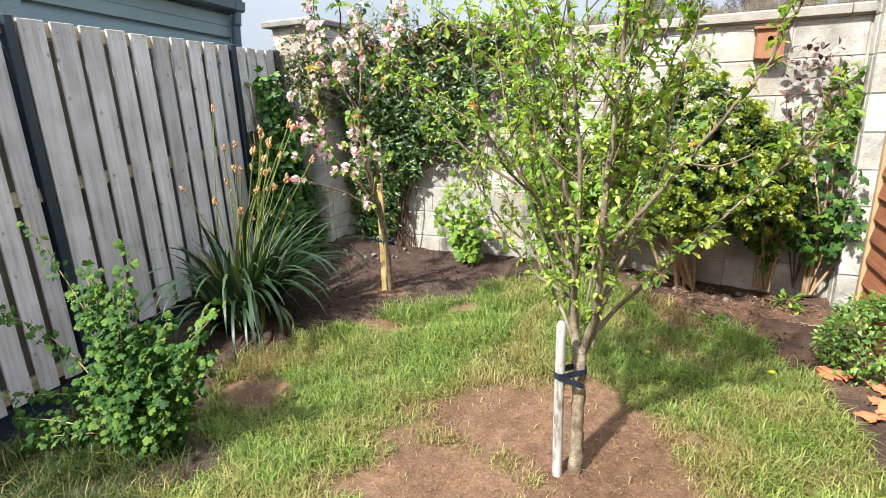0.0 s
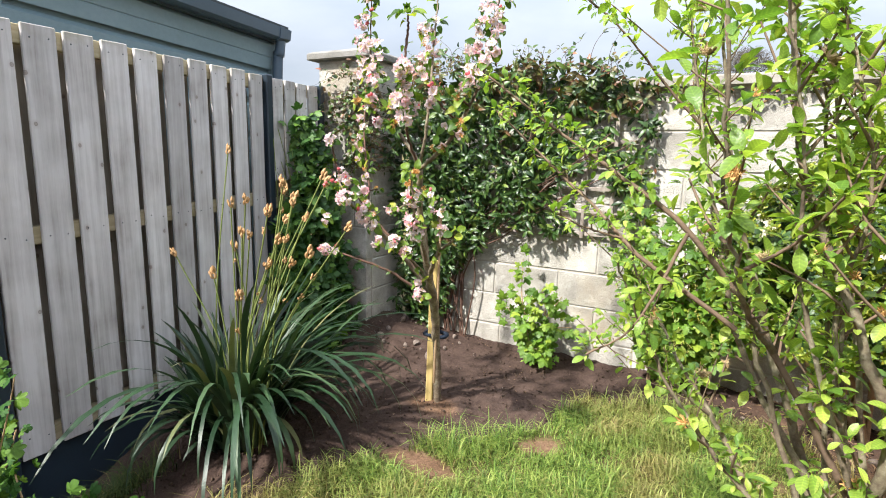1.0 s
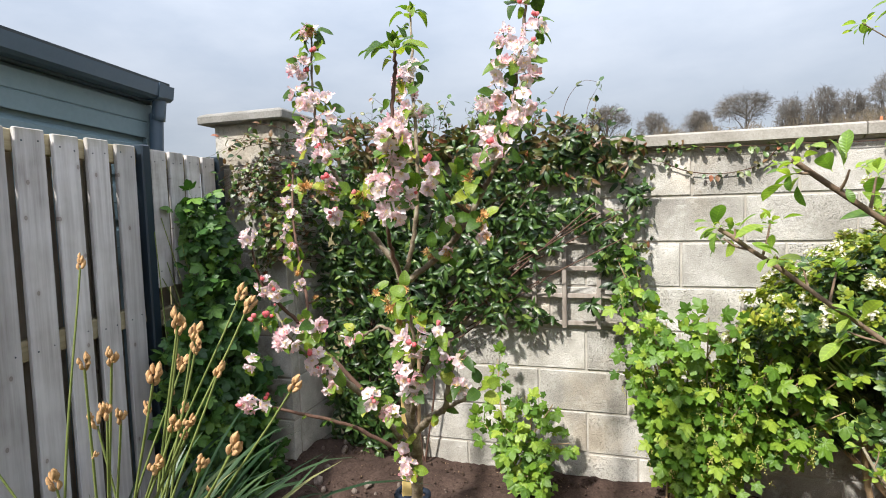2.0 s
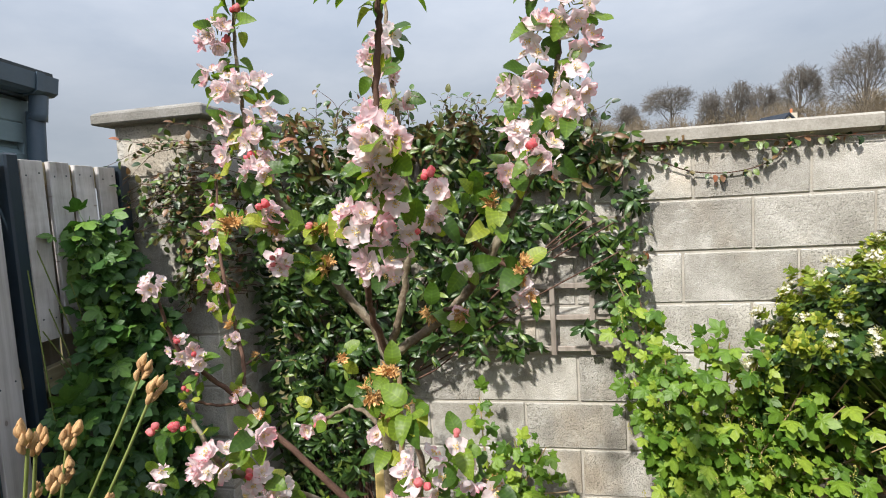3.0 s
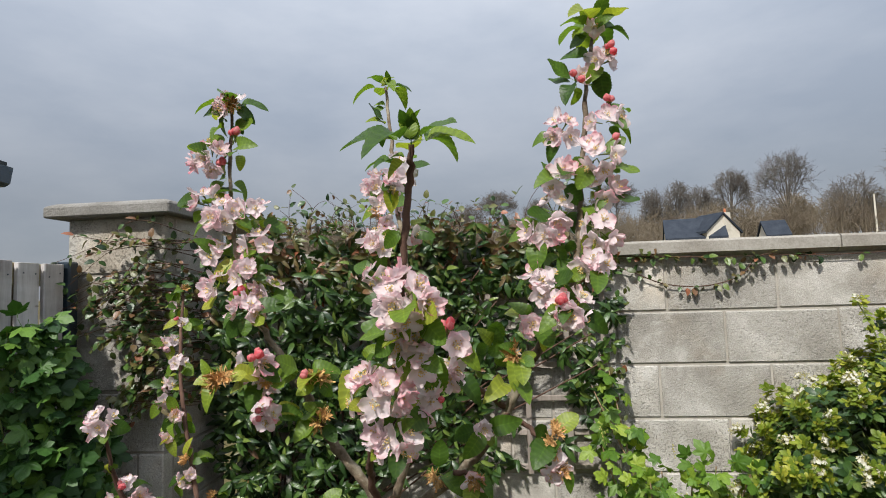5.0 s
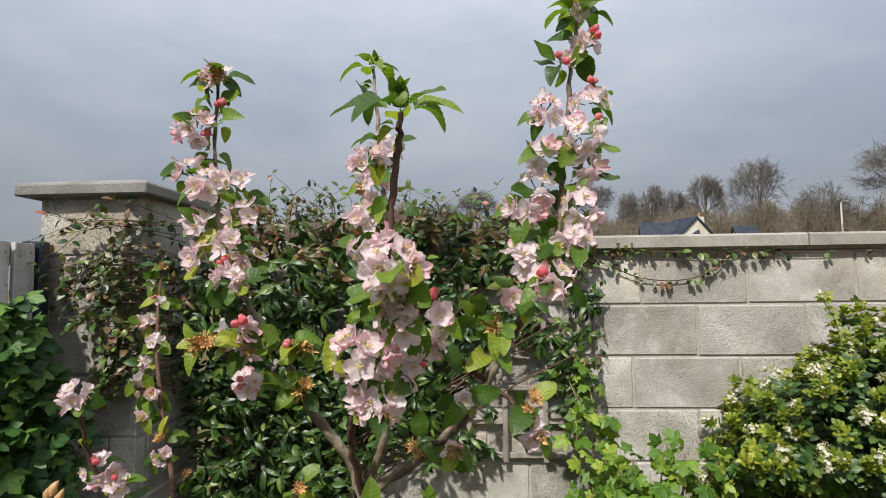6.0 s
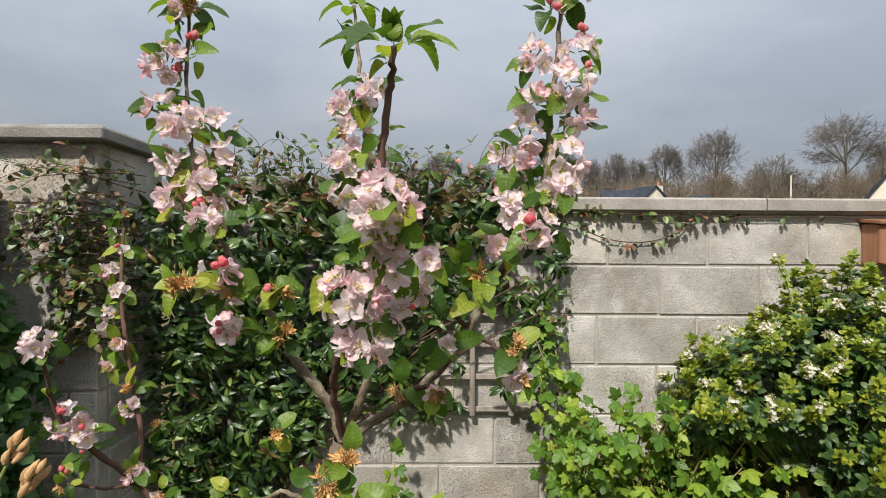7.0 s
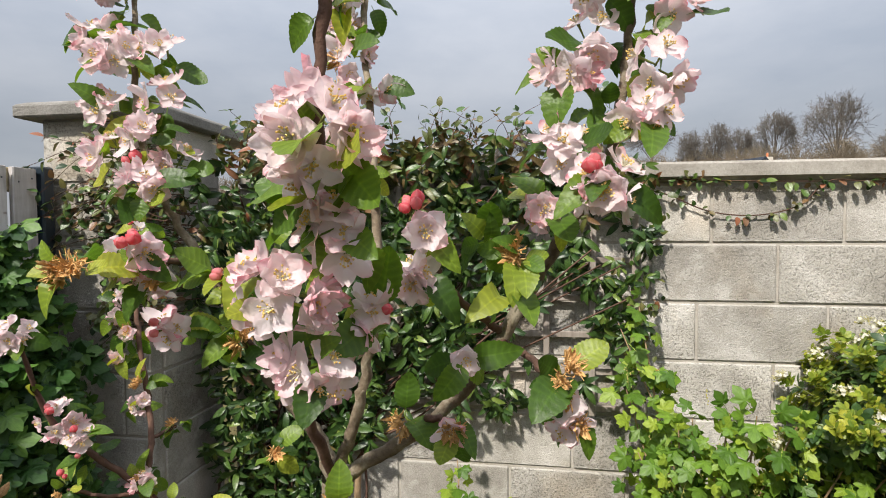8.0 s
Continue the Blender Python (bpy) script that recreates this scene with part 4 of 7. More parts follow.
gut = [(GX + 0.032, 2.12), (GX + 0.032, 2.058), (GX + 0.05, 2.05), (GX + 0.10, 2.05), (GX + 0.122, 2.062), (GX + 0.13, 2.125), (GX + 0.12, 2.125), (GX + 0.11, 2.072), (GX + 0.045, 2.066), (GX + 0.042, 2.12)]
gutter = put("gutter", profile_mesh("gutter", gut, -2.4, GY1, M_GUTTER), garage, "dark plastic gutter")
for yy in (0.6, 2.0, 3.22):
    gsec = [(a + (0.006 if a > GX + 0.08 else 0), zz - 0.005 if zz < 2.09 else zz + 0.003) for a, zz in gut[:6]]
    put("gutter_joint", profile_mesh("gutter_joint", gsec, yy, yy + 0.035, M_GUTTER), gutter)
v, f = tube(spline([(GX + 0.08, GY1 - 0.05, 2.05), (GX + 0.07, GY1 - 0.05, 1.95), (GX + 0.055, GY1 - 0.05, 1.8), (GX + 0.055, GY1 - 0.05, 0.0)], 16), [0.034], 10)
put("downpipe", fast_mesh("downpipe", v, f, M_GUTTER), gutter, "dark downpipe")
roof = [(GX + 0.07, 2.125), (GX - 1.3, 2.42), (GX - 1.32, 2.45), (GX + 0.07, 2.16)]
slope = put("roof", profile_mesh("roof", roof, -2.45, GY1 + 0.03, M_ROOF), garage)
for k in range(26):
    yy = -2.3 + 0.22 * k
    sec = [(GX + 0.05, 2.135), (GX - 1.28, 2.435), (GX - 1.28, 2.462), (GX + 0.05, 2.165)]
    put("roof_tile_strip", profile_mesh("roof_tile_strip", sec, yy, yy + 0.13, M_ROOF), slope)
roof = [(GX - 1.3, 2.42), (GX - 2.7, 2.125), (GX - 2.7, 2.16), (GX - 1.3, 2.455)]
put("roof", profile_mesh("roof", roof, -2.45, GY1 + 0.03, M_ROOF), garage)

hang = Matrix.Translation((0, 3.36, 2.06)) @ pose(0, 0, 0.022, -3.2, 0, 0) @ Matrix.Translation((0, -3.36, -2.06))
for piece in garage.children:
    piece.matrix_basis = hang @ piece.matrix_basis

# ---- brown lap fence on the other side ----
lap = thing("fence_east", (2.23, 2.2, -0.1), "red-brown lap board fence with a pale batten", "fence", kind="structure")
LX = 2.22
box_between("batten", (LX - 0.03, 3.36, -0.2), (LX + 0.015, 3.405, 1.75), M_BATTEN, lap, "pale bare wood batten")
for k in range(15):
    z0 = -0.14 + k * 0.125
    rl = np.random.default_rng(k).uniform(-0.006, 0.006)
    sec = [(LX - 0.022, z0 + rl), (LX - 0.008, z0 + rl), (LX + 0.012, z0 + 0.15), (LX + 0.004, z0 + 0.15)]
    put("lap_board", profile_mesh("lap_board", sec, -0.9, 3.358, M_LAP), lap)
# plain walls that close the yard behind the walk
box_between("wall_south", (-3.0, -3.2, -0.3), (3.2, -3.0, 2.3), M_RENDER, None, "plain cream rendered house wall", 0, "structure", "wall")


# ---- flowers of the apple tree ----
def petal(width, length, cup, curl, rows=5, cols=4, wave=0.0, phase=0.0, notch=0.0):
    """Rounded petal from the origin along y, narrow at its claw and broad near the rim; returns corners, quads and the blush."""
    vs, fs, bl = [], [], []
    for k in range(rows + 1):
        s = k / rows
        w = width / 2 * (math.sin(math.pi * (0.06 + 0.80 * s ** 1.05)) ** 0.75) * (1.0 if s < 0.95 else 0.72)
        for j in range(cols):
            c = 2 * j / (cols - 1) - 1
            ripple = wave * width * s * s * math.sin(phase + 5.0 * c + 2.0 * s)
            back = length * (0.16 * c * c * s * s + notch * max(0.0, 1 - 4 * abs(c)) * s ** 6)
            vs.append((w * c, 0.02 + length * s - back, cup * length * s * s + curl * width * c * c * 0.6 * (0.3 + 0.7 * s) + ripple))
            bl.append(0.05 + 0.95 * s ** 2.2 * (0.25 + 0.75 * abs(c)))
    for k in range(rows):
        for j in range(cols - 1):
            a = cols * k + j
            fs.append((a, a + 1, a + cols + 1, a + cols))
    return np.array(vs), np.array(fs), np.array(bl)


def blossom_mesh(seed, petals=5, cup=0.45, layers=1, stamens=18):
    """One open blossom, about 1 across, facing z, with stamens and a stalk."""
    rng = np.random.default_rng(seed)
    vs, fs, bl, sl, off = [], [], [], [], 0
    def add(v, f, b, slot):
        nonlocal off
        vs.append(v)
        fs.append(f + off)
        bl.append(b)
        sl.append(np.full(len(f), slot))
        off += len(v)
    for layer in range(layers):
        for k in range(petals):
            a = 2 * math.pi * (k + 0.5 * layer) / petals + rng.uniform(-0.16, 0.16)
            v, f, b = petal(rng.uniform(0.37, 0.48), rng.uniform(0.44, 0.54), cup * rng.uniform(0.1, 1.3) + 0.6 * layer, rng.uniform(0.05, 0.45), 7, 7, rng.uniform(0.03, 0.09), rng.uniform(0, 6), rng.uniform(0, 0.10))
            v = v * (1 - 0.2 * layer)
            v[:, 2] += 0.012 * (k % 2)
            lean = rng.uniform(-0.25, 0.25)
            v[:, 2] += v[:, 0] * lean
            c, s = math.cos(a), math.sin(a)
            v = v @ np.array([[c, s, 0], [-s, c, 0], [0, 0, 1]])
            add(v, f, b * rng.uniform(0.15, 1.25), 0)
    for k in range(stamens):
        a, t = rng.uniform(0, 2 * math.pi), rng.uniform(0.1, 0.75)
        d = np.array([math.cos(a) * t, math.sin(a) * t, 0.85])
        p0, p1 = d * 0.02, d * rng.uniform(0.16, 0.25)
        v, f = tube(np.array([p0, p1]), [0.011, 0.008], 3)
        add(v, f, np.zeros(len(v)), 3)
        v, f = tube(np.array([p1, p1 + d * 0.018, p1 + d * 0.036]), [0.012, 0.026, 0.008], 4)
        add(v, f, np.zeros(len(v)), 1)
    v, f = tube(spline([(0, 0, -0.02), (0.02, 0, -0.12), (0.06, 0.03, -0.5)], 5), [0.06, 0.035, 0.02], 5)
    add(v, f, np.zeros(len(v)), 2)
    return fast_mesh("blossom", np.vstack(vs), np.vstack(fs), [P_PINK, M_STAMEN, M_GREENSTEM, M_FILAMENT], slots=np.concatenate(sl), attrs={"blush": np.concatenate(bl)})


def bud_mesh():
    rows, vs, fs, bl = 7, [], [], []
    for k in range(rows):
        s = k / (rows - 1)
        r = 0.5 * math.sin(math.pi * (0.05 + 0.93 * s)) ** 0.8
        for j in range(8):
            a = 2 * math.pi * j / 8 + 0.5 * s
            q = r * (1.06 if j % 2 else 0.95)
            vs.append((q * math.cos(a), q * math.sin(a), 1.15 * s))
            bl.append(0.3 + 0.7 * (j % 2))
    for k in range(rows - 1):
        for j in range(8):
            a, b = k * 8 + j, k * 8 + (j + 1) % 8
            fs.append((a, b, b + 8, a + 8))
    sv, sf = tube(spline([(0, 0, 0.05), (0.1, 0, -0.5), (0.2, 0.1, -1.2)], 5), [0.2, 0.09, 0.07], 5)
    n = len(vs)
    return fast_mesh("bud", np.vstack([vs, sv]), np.vstack([fs, sf + n]), [P_BUD, M_GREENSTEM], slots=[0] * len(fs) + [1] * len(sf), attrs={"blush": bl + [0] * len(sv)})


def spent_mesh(seed, mat=None):
    """A withered blossom: curled strips of petal and a loose tuft of threads."""
    rng = np.random.default_rng(seed)
    out = []
    for k in range(44):
        d = unit_rows(rng, 1)[0]
        d[2] = abs(d[2]) * 0.9 + 0.1
        p = d * rng.uniform(0.02, 0.15)
        w = rng.uniform(0.008, 0.02)
        out.append(tube(spline([p, p + d * 0.2 + 0.09 * unit_rows(rng, 1)[0], p + d * 0.36 + 0.2 * unit_rows(rng, 1)[0]], 6), [0.02, w, w, w * 2.0, 0.008], 4))
    for k in range(9):
        v, f, _ = petal(rng.uniform(0.16, 0.30), rng.uniform(0.35, 0.6), rng.uniform(0.2, 1.4), rng.uniform(-0.6, 0.9), 5, 5, 0.25, rng.uniform(0, 6))
        a = rng.uniform(0, 6.28)
        c, q = math.cos(a), math.sin(a)
        out.append((v @ np.array([[c, q, 0], [-q, c, 0], [0, 0, 1]]), f))
    v, f = joined(out)
    return fast_mesh("spent_blossom", v, f, mat or M_SPENT)


BLOSSOMS = [blossom_mesh(1, 5, 0.3), blossom_mesh(2, 5, 0.5), blossom_mesh(3, 5, 0.15), blossom_mesh(4, 6, 0.35, 2), blossom_mesh(5, 5, 0.7, 1, 10), blossom_mesh(6, 5, 0.2), blossom_mesh(7, 5, 0.45, 2), blossom_mesh(8, 5, 0.05)]
BUD = bud_mesh()
SPENT = [spent_mesh(1), spent_mesh(2)]


def single_leaf(name, template, mat):
    return leaf_mesh(name, template, np.zeros((1, 3)), np.eye(3)[None], [1.0], mat)


APPLE_LEAVES = [single_leaf("leaf", leaf_template(w, fo, dr, 19, 0.2, 1.1, wv, 0.045), L_APPLE) for w, fo, dr, wv in ((0.68, 0.35, 0.45, 0.10), (0.62, 0.6, 0.75, 0.12), (0.74, 0.22, 0.30, 0.11), (0.64, 0.45, 0.6, 0.10), (0.70, 0.15, -0.1, 0.12))]


def aimed(at, tip, up, size):
    r = frames(np.array([tip], float), np.array([up], float))[0]
    m = Matrix.Identity(4)
    for a in range(3):
        for b in range(3):
            m[a][b] = r[a][b] * size
        m[a][3] = at[a]
    return m


def facing(at, direction, size, rng):
    """A pose whose z points along direction."""
    q = Vector(direction).normalized().to_track_quat("Z", "Y").to_matrix().to_4x4()
    return Matrix.Translation(at) @ q @ pose(0, 0, 0, 0, 0, rng.uniform(0, 360)) @ Matrix.Scale(size, 4)


def flower_cluster(tree, rng, at, radius, flowers, leaves, buds=0, spent=0, toward=(0.05, -0.95, 0.2), size=0.036, leaf=0.038):
    """A spur with blossoms facing out of it, a knot of buds and leaves below them."""
    at, toward = np.array(at, float), np.array(toward, float)
    aims = []
    radius = 0.85 * radius
    for k in range(flowers + (flowers > 1) + (flowers > 3)):
        # spread the blossoms over the side that faces out
        for _ in range(12):
            d = unit_rows(rng, 1)[0] * (0.95 if flowers > 1 else 0.3) + toward * 0.95
            d /= np.linalg.norm(d)
            if all(np.dot(d, e) < 0.72 for e in aims):
                break
        aims.append(d)
        put("blossom", BLOSSOMS[int(rng.integers(len(BLOSSOMS)))], tree, m=facing(at + d * radius * rng.uniform(0.75, 1.0), d + 0.2 * unit_rows(rng, 1)[0], size * rng.uniform(0.88, 1.15), rng))
    aim = unit_rows(rng, 1)[0] * 0.6 + toward * 0.8 + np.array([0, 0, 0.35])
    aim /= np.linalg.norm(aim)
    for k in range(buds):
        d = aim + unit_rows(rng, 1)[0] * 0.45
        d /= np.linalg.norm(d)
        put("bud", BUD, tree, "deep pink flower bud", facing(at + aim * radius * 0.8 + d * 0.012, d, rng.uniform(0.008, 0.0135), rng))
    for k in range(spent):
        d = unit_rows(rng, 1)[0] * 0.8 + toward * 0.9
        d /= np.linalg.norm(d)
        put("spent_blossom", SPENT[k % 2], tree, "withered orange blossom", facing(at + d * radius * 0.8, d, rng.uniform(0.019, 0.027), rng))
    for k in range(leaves + (flowers > 0)):
        d = unit_rows(rng, 1)[0] + toward * (0.35 if flowers == 0 else 0.0)
        d[2] = d[2] * 0.75 - 0.10
        d /= np.linalg.norm(d)
        up = unit_rows(rng, 1)[0] * 0.5 + np.array([0, -0.75, 0.6])
        put("leaf", APPLE_LEAVES[int(rng.integers(5))], tree, m=aimed(at + d * radius * rng.uniform(0.1, 0.55), d, up, leaf * rng.uniform(0.55, 1.15)))


def limb(tree, name, points, radii, mat, rng, sides=8, n=None, label="", knobbly=0.16, wander=0.0010):
    path = spline(points, n or max(8, 6 * len(points)))
    path[1:-1] += rng.normal(size=(len(path) - 2, 3)) * wander
    v, f = tube(path, radii, sides, knobbly, rng)
    put(name, fast_mesh(name, v, f, mat), tree, label)
    return path


def apple_tree():
    rng = np.random.default_rng(11)
    tree = thing("apple_tree", (-0.615, 2.77, 0.06), "young apple tree in pink and white blossom, staked in bare soil", "tree")
    limb(tree, "trunk", [(-0.615, 2.77, 0.03), (-0.60, 2.73, 0.3), (-0.56, 2.62, 0.60), (-0.515, 2.50, 0.76), (-0.50, 2.42, 0.90), (-0.475, 2.33, 1.10), (-0.443, 2.262, 1.287)], [0.020, 0.018, 0.020, 0.016, 0.0125, 0.0135], M_BARK, rng, 10, 40, knobbly=0.24)
    fork = (-0.443, 2.262, 1.285)
    left = limb(tree, "branch", [fork, (-0.46, 2.25, 1.342), (-0.489, 2.24, 1.383), (-0.522, 2.235, 1.432), (-0.548, 2.235, 1.48), (-0.576, 2.235, 1.525), (-0.617, 2.235, 1.584), (-0.65, 2.24, 1.66), (-0.675, 2.26, 1.75), (-0.69, 2.285, 1.83), (-0.688, 2.285, 1.94)], [0.0088, 0.0075, 0.0072, 0.0070, 0.0052, 0.0048, 0.0040, 0.0034, 0.0030, 0.0024], M_BARK, rng, knobbly=0.24)
    right = limb(tree, "branch", [fork, (-0.394, 2.25, 1.318), (-0.337, 2.24, 1.359), (-0.29, 2.235, 1.41), (-0.255, 2.235, 1.458), (-0.223, 2.235, 1.516), (-0.194, 2.23, 1.565), (-0.165, 2.215, 1.61), (-0.149, 2.215, 1.69), (-0.140, 2.225, 1.772), (-0.128, 2.24, 1.854), (-0.121, 2.25, 1.92), (-0.105, 2.255, 2.005)], [0.0090, 0.0072, 0.0070, 0.0068, 0.0066, 0.0054, 0.0046, 0.0042, 0.0038, 0.0034, 0.0024], M_BARK, rng, knobbly=0.24)
    mid = limb(tree, "branch", [fork, (-0.445, 2.20, 1.376), (-0.436, 2.16, 1.416), (-0.40, 2.10, 1.50), (-0.372, 2.05, 1.60), (-0.365, 2.03, 1.651), (-0.354, 2.03, 1.742), (-0.349, 2.02, 1.785)], [0.0058, 0.0048, 0.0046, 0.0044, 0.0040, 0.0034], M_TWIG, rng)
    back = limb(tree, "branch", [fork, (-0.415, 2.235, 1.345), (-0.398, 2.225, 1.407), (-0.383, 2.215, 1.479), (-0.385, 2.235, 1.56), (-0.405, 2.28, 1.68), (-0.425, 2.33, 1.80), (-0.44, 2.375, 1.91), (-0.452, 2.40, 2.0)], [0.0066, 0.0058, 0.0056, 0.0050, 0.0042, 0.0034, 0.0026], M_BARK, rng)
    sidel = limb(tree, "branch", [(-0.57, 2.64, 0.66), (-0.72, 2.60, 0.86), (-0.86, 2.585, 1.0), (-0.925, 2.575, 1.08), (-0.985, 2.52, 1.17), (-1.014, 2.47, 1.25), (-1.011, 2.42, 1.38)], [0.009, 0.008, 0.007, 0.006, 0.005, 0.003], M_TWIG, rng)
    coll = limb(tree, "branch", [(-0.925, 2.575, 1.08), (-0.945, 2.62, 1.18), (-0.985, 2.65, 1.30), (-1.02, 2.68, 1.42), (-1.04, 2.71, 1.52), (-1.06, 2.75, 1.62), (-1.062, 2.75, 1.66)], [0.006, 0.005, 0.004, 0.003], M_TWIG, rng)
    lo1 = limb(tree, "branch", [(-0.535, 2.55, 0.70), (-0.60, 2.40, 0.90), (-0.65, 2.25, 1.05), (-0.68, 2.13, 1.15), (-0.72, 2.12, 1.23)], [0.010, 0.008, 0.006, 0.003], M_BARK, rng)
    lo2 = limb(tree, "branch", [(-0.50, 2.44, 0.86), (-0.43, 2.28, 0.98), (-0.385, 2.14, 1.09), (-0.345, 2.065, 1.18), (-0.345, 2.04, 1.29)], [0.009, 0.007, 0.005, 0.003], M_BARK, rng)
    lo3 = limb(tree, "branch", [(-0.505, 2.46, 0.80), (-0.40, 2.32, 0.92), (-0.335, 2.24, 0.98), (-0.30, 2.15, 1.06), (-0.27, 2.125, 1.15)], [0.011, 0.009, 0.006, 0.003], M_BARK, rng)
    lo4 = limb(tree, "branch", [(-0.54, 2.58, 0.66), (-0.70, 2.47, 0.80), (-0.85, 2.38, 0.87), (-0.99, 2.335, 0.905)], [0.008, 0.006, 0.005, 0.003], M_TWIG, rng)
    lo5 = limb(tree, "branch", [(-0.51, 2.47, 0.80), (-0.52, 2.32, 0.92), (-0.514, 2.21, 1.0)], [0.008, 0.005, 0.003], M_BARK, rng)
    limb(tree, "branch", [(-0.335, 2.24, 0.98), (-0.26, 2.20, 1.03), (-0.215, 2.14, 1.077)], [0.006, 0.003], M_BARK, rng)
    limb(tree, "branch", [(-0.50, 2.44, 0.92), (-0.50, 2.40, 1.07), (-0.56, 2.40, 1.14), (-0.65, 2.43, 1.10)], [0.006, 0.005, 0.003], M_BARK, rng)
    limb(tree, "branch", [(-0.515, 2.49, 0.70), (-0.485, 2.40, 0.73), (-0.471, 2.34, 0.77)], [0.006, 0.003], M_BARK, rng)
    for a, b, c in (((-0.576, 2.235, 1.525), (-0.59, 2.20, 1.53), (-0.60, 2.12, 1.53)), ((-0.576, 2.235, 1.52), (-0.55, 2.225, 1.51), (-0.525, 2.21, 1.505)), ((-0.522, 2.235, 1.432), (-0.52, 2.215, 1.45), (-0.515, 2.205, 1.455)),
                    ((-0.262, 2.235, 1.45), (-0.235, 2.20, 1.445), (-0.206, 2.145, 1.432)), ((-0.29, 2.235, 1.41), (-0.29, 2.21, 1.43), (-0.289, 2.19, 1.445)), ((-0.255, 2.235, 1.458), (-0.30, 2.20, 1.50), (-0.32, 2.165, 1.54)),
                    ((-0.223, 2.235, 1.516), (-0.235, 2.215, 1.53), (-0.241, 2.20, 1.534)), ((-0.337, 2.24, 1.359), (-0.33, 2.22, 1.375), (-0.305, 2.212, 1.372)), ((-0.925, 2.575, 1.08), (-0.97, 2.54, 1.085), (-1.03, 2.515, 1.105)), ((-0.945, 2.62, 1.16), (-0.93, 2.65, 1.165), (-0.928, 2.67, 1.165))):
        limb(tree, "branch", [a, b, c], [0.0042, 0.0028], M_TWIG, rng)
    # place, flowers, leaves, buds, spent flowers, reach of the spur
    def spurs(rows, **more):
        for at, n, l, b, s, rad in rows:
            flower_cluster(tree, rng, at, rad, n, l, b, s, **more)
    # left-hand column
    spurs((((-0.682, 2.276, 1.935), 2, 6, 0, 1, 0.020), ((-0.69, 2.285, 1.905), 0, 5, 0, 0, 0.014), ((-0.71, 2.265, 1.848), 4, 5, 0, 0, 0.030), ((-0.672, 2.275, 1.862), 0, 4, 4, 0, 0.020), ((-0.690, 2.28, 1.818), 0, 4, 4, 0, 0.016), ((-0.715, 2.26, 1.775), 2, 5, 0, 0, 0.022),
           ((-0.674, 2.242, 1.748), 4, 5, 0, 0, 0.030), ((-0.632, 2.255, 1.752), 2, 5, 0, 0, 0.024), ((-0.690, 2.24, 1.690), 3, 4, 0, 0, 0.026), ((-0.625, 2.25, 1.70), 2, 4, 0, 0, 0.024), ((-0.633, 2.227, 1.658), 3, 5, 0, 0, 0.028), ((-0.675, 2.23, 1.640), 2, 4, 0, 0, 0.024), ((-0.610, 2.245, 1.632), 2, 4, 0, 0, 0.022), ((-0.625, 2.212, 1.604), 3, 4, 2, 0, 0.026)))
    # side spurs of the left limb
    spurs((((-0.604, 2.10, 1.528), 0, 8, 0, 3, 0.020), ((-0.584, 2.14, 1.542), 2, 3, 3, 0, 0.020), ((-0.572, 2.16, 1.52), 2, 2, 0, 1, 0.020), ((-0.592, 2.206, 1.462), 2, 2, 2, 0, 0.016), ((-0.543, 2.215, 1.516), 0, 8, 0, 0, 0.016), ((-0.523, 2.21, 1.506), 0, 4, 2, 2, 0.014), ((-0.517, 2.205, 1.454), 0, 6, 0, 2, 0.016), ((-0.545, 2.22, 1.46), 0, 5, 0, 0, 0.016)))
    # middle of the tree
    spurs((((-0.357, 2.02, 1.615), 7, 5, 0, 0, 0.036), ((-0.365, 2.03, 1.585), 0, 5, 0, 0, 0.020), ((-0.352, 2.045, 1.562), 5, 6, 0, 0, 0.032), ((-0.425, 2.08, 1.545), 0, 6, 0, 1, 0.020), ((-0.398, 2.048, 1.518), 6, 4, 0, 0, 0.036), ((-0.385, 2.07, 1.466), 5, 5, 0, 0, 0.032), ((-0.345, 2.09, 1.495), 2, 4, 1, 0, 0.020),
           ((-0.327, 2.15, 1.522), 2, 3, 0, 0, 0.014), ((-0.321, 2.155, 1.558), 1, 4, 5, 0, 0.020), ((-0.289, 2.185, 1.445), 1, 3, 0, 0, 0.006), ((-0.241, 2.20, 1.536), 0, 8, 0, 2, 0.020), ((-0.27, 2.20, 1.55), 0, 7, 0, 0, 0.022), ((-0.255, 2.21, 1.50), 0, 5, 0, 0, 0.020), ((-0.356, 2.23, 1.37), 0, 4, 0, 2, 0.014), ((-0.303, 2.21, 1.372), 1, 3, 0, 3, 0.014), ((-0.206, 2.137, 1.445), 0, 7, 0, 3, 0.020), ((-0.200, 2.135, 1.415), 2, 2, 0, 1, 0.018)), toward=(0.03, -1.0, 0.12))
    # the column behind the middle
    spurs((((-0.457, 2.335, 1.801), 3, 3, 0, 0, 0.024), ((-0.440, 2.32, 1.764), 3, 4, 0, 1, 0.026), ((-0.393, 2.20, 1.785), 2, 4, 0, 0, 0.020), ((-0.448, 2.305, 1.703), 4, 4, 0, 0, 0.026), ((-0.40, 2.295, 1.72), 2, 3, 0, 0, 0.022), ((-0.445, 2.27, 1.655), 2, 3, 0, 0, 0.020), ((-0.425, 2.345, 1.84), 1, 6, 0, 0, 0.020), ((-0.443, 2.38, 1.92), 0, 3, 0, 0, 0.008), ((-0.41, 2.26, 1.62), 1, 5, 0, 0, 0.020)), size=0.034)
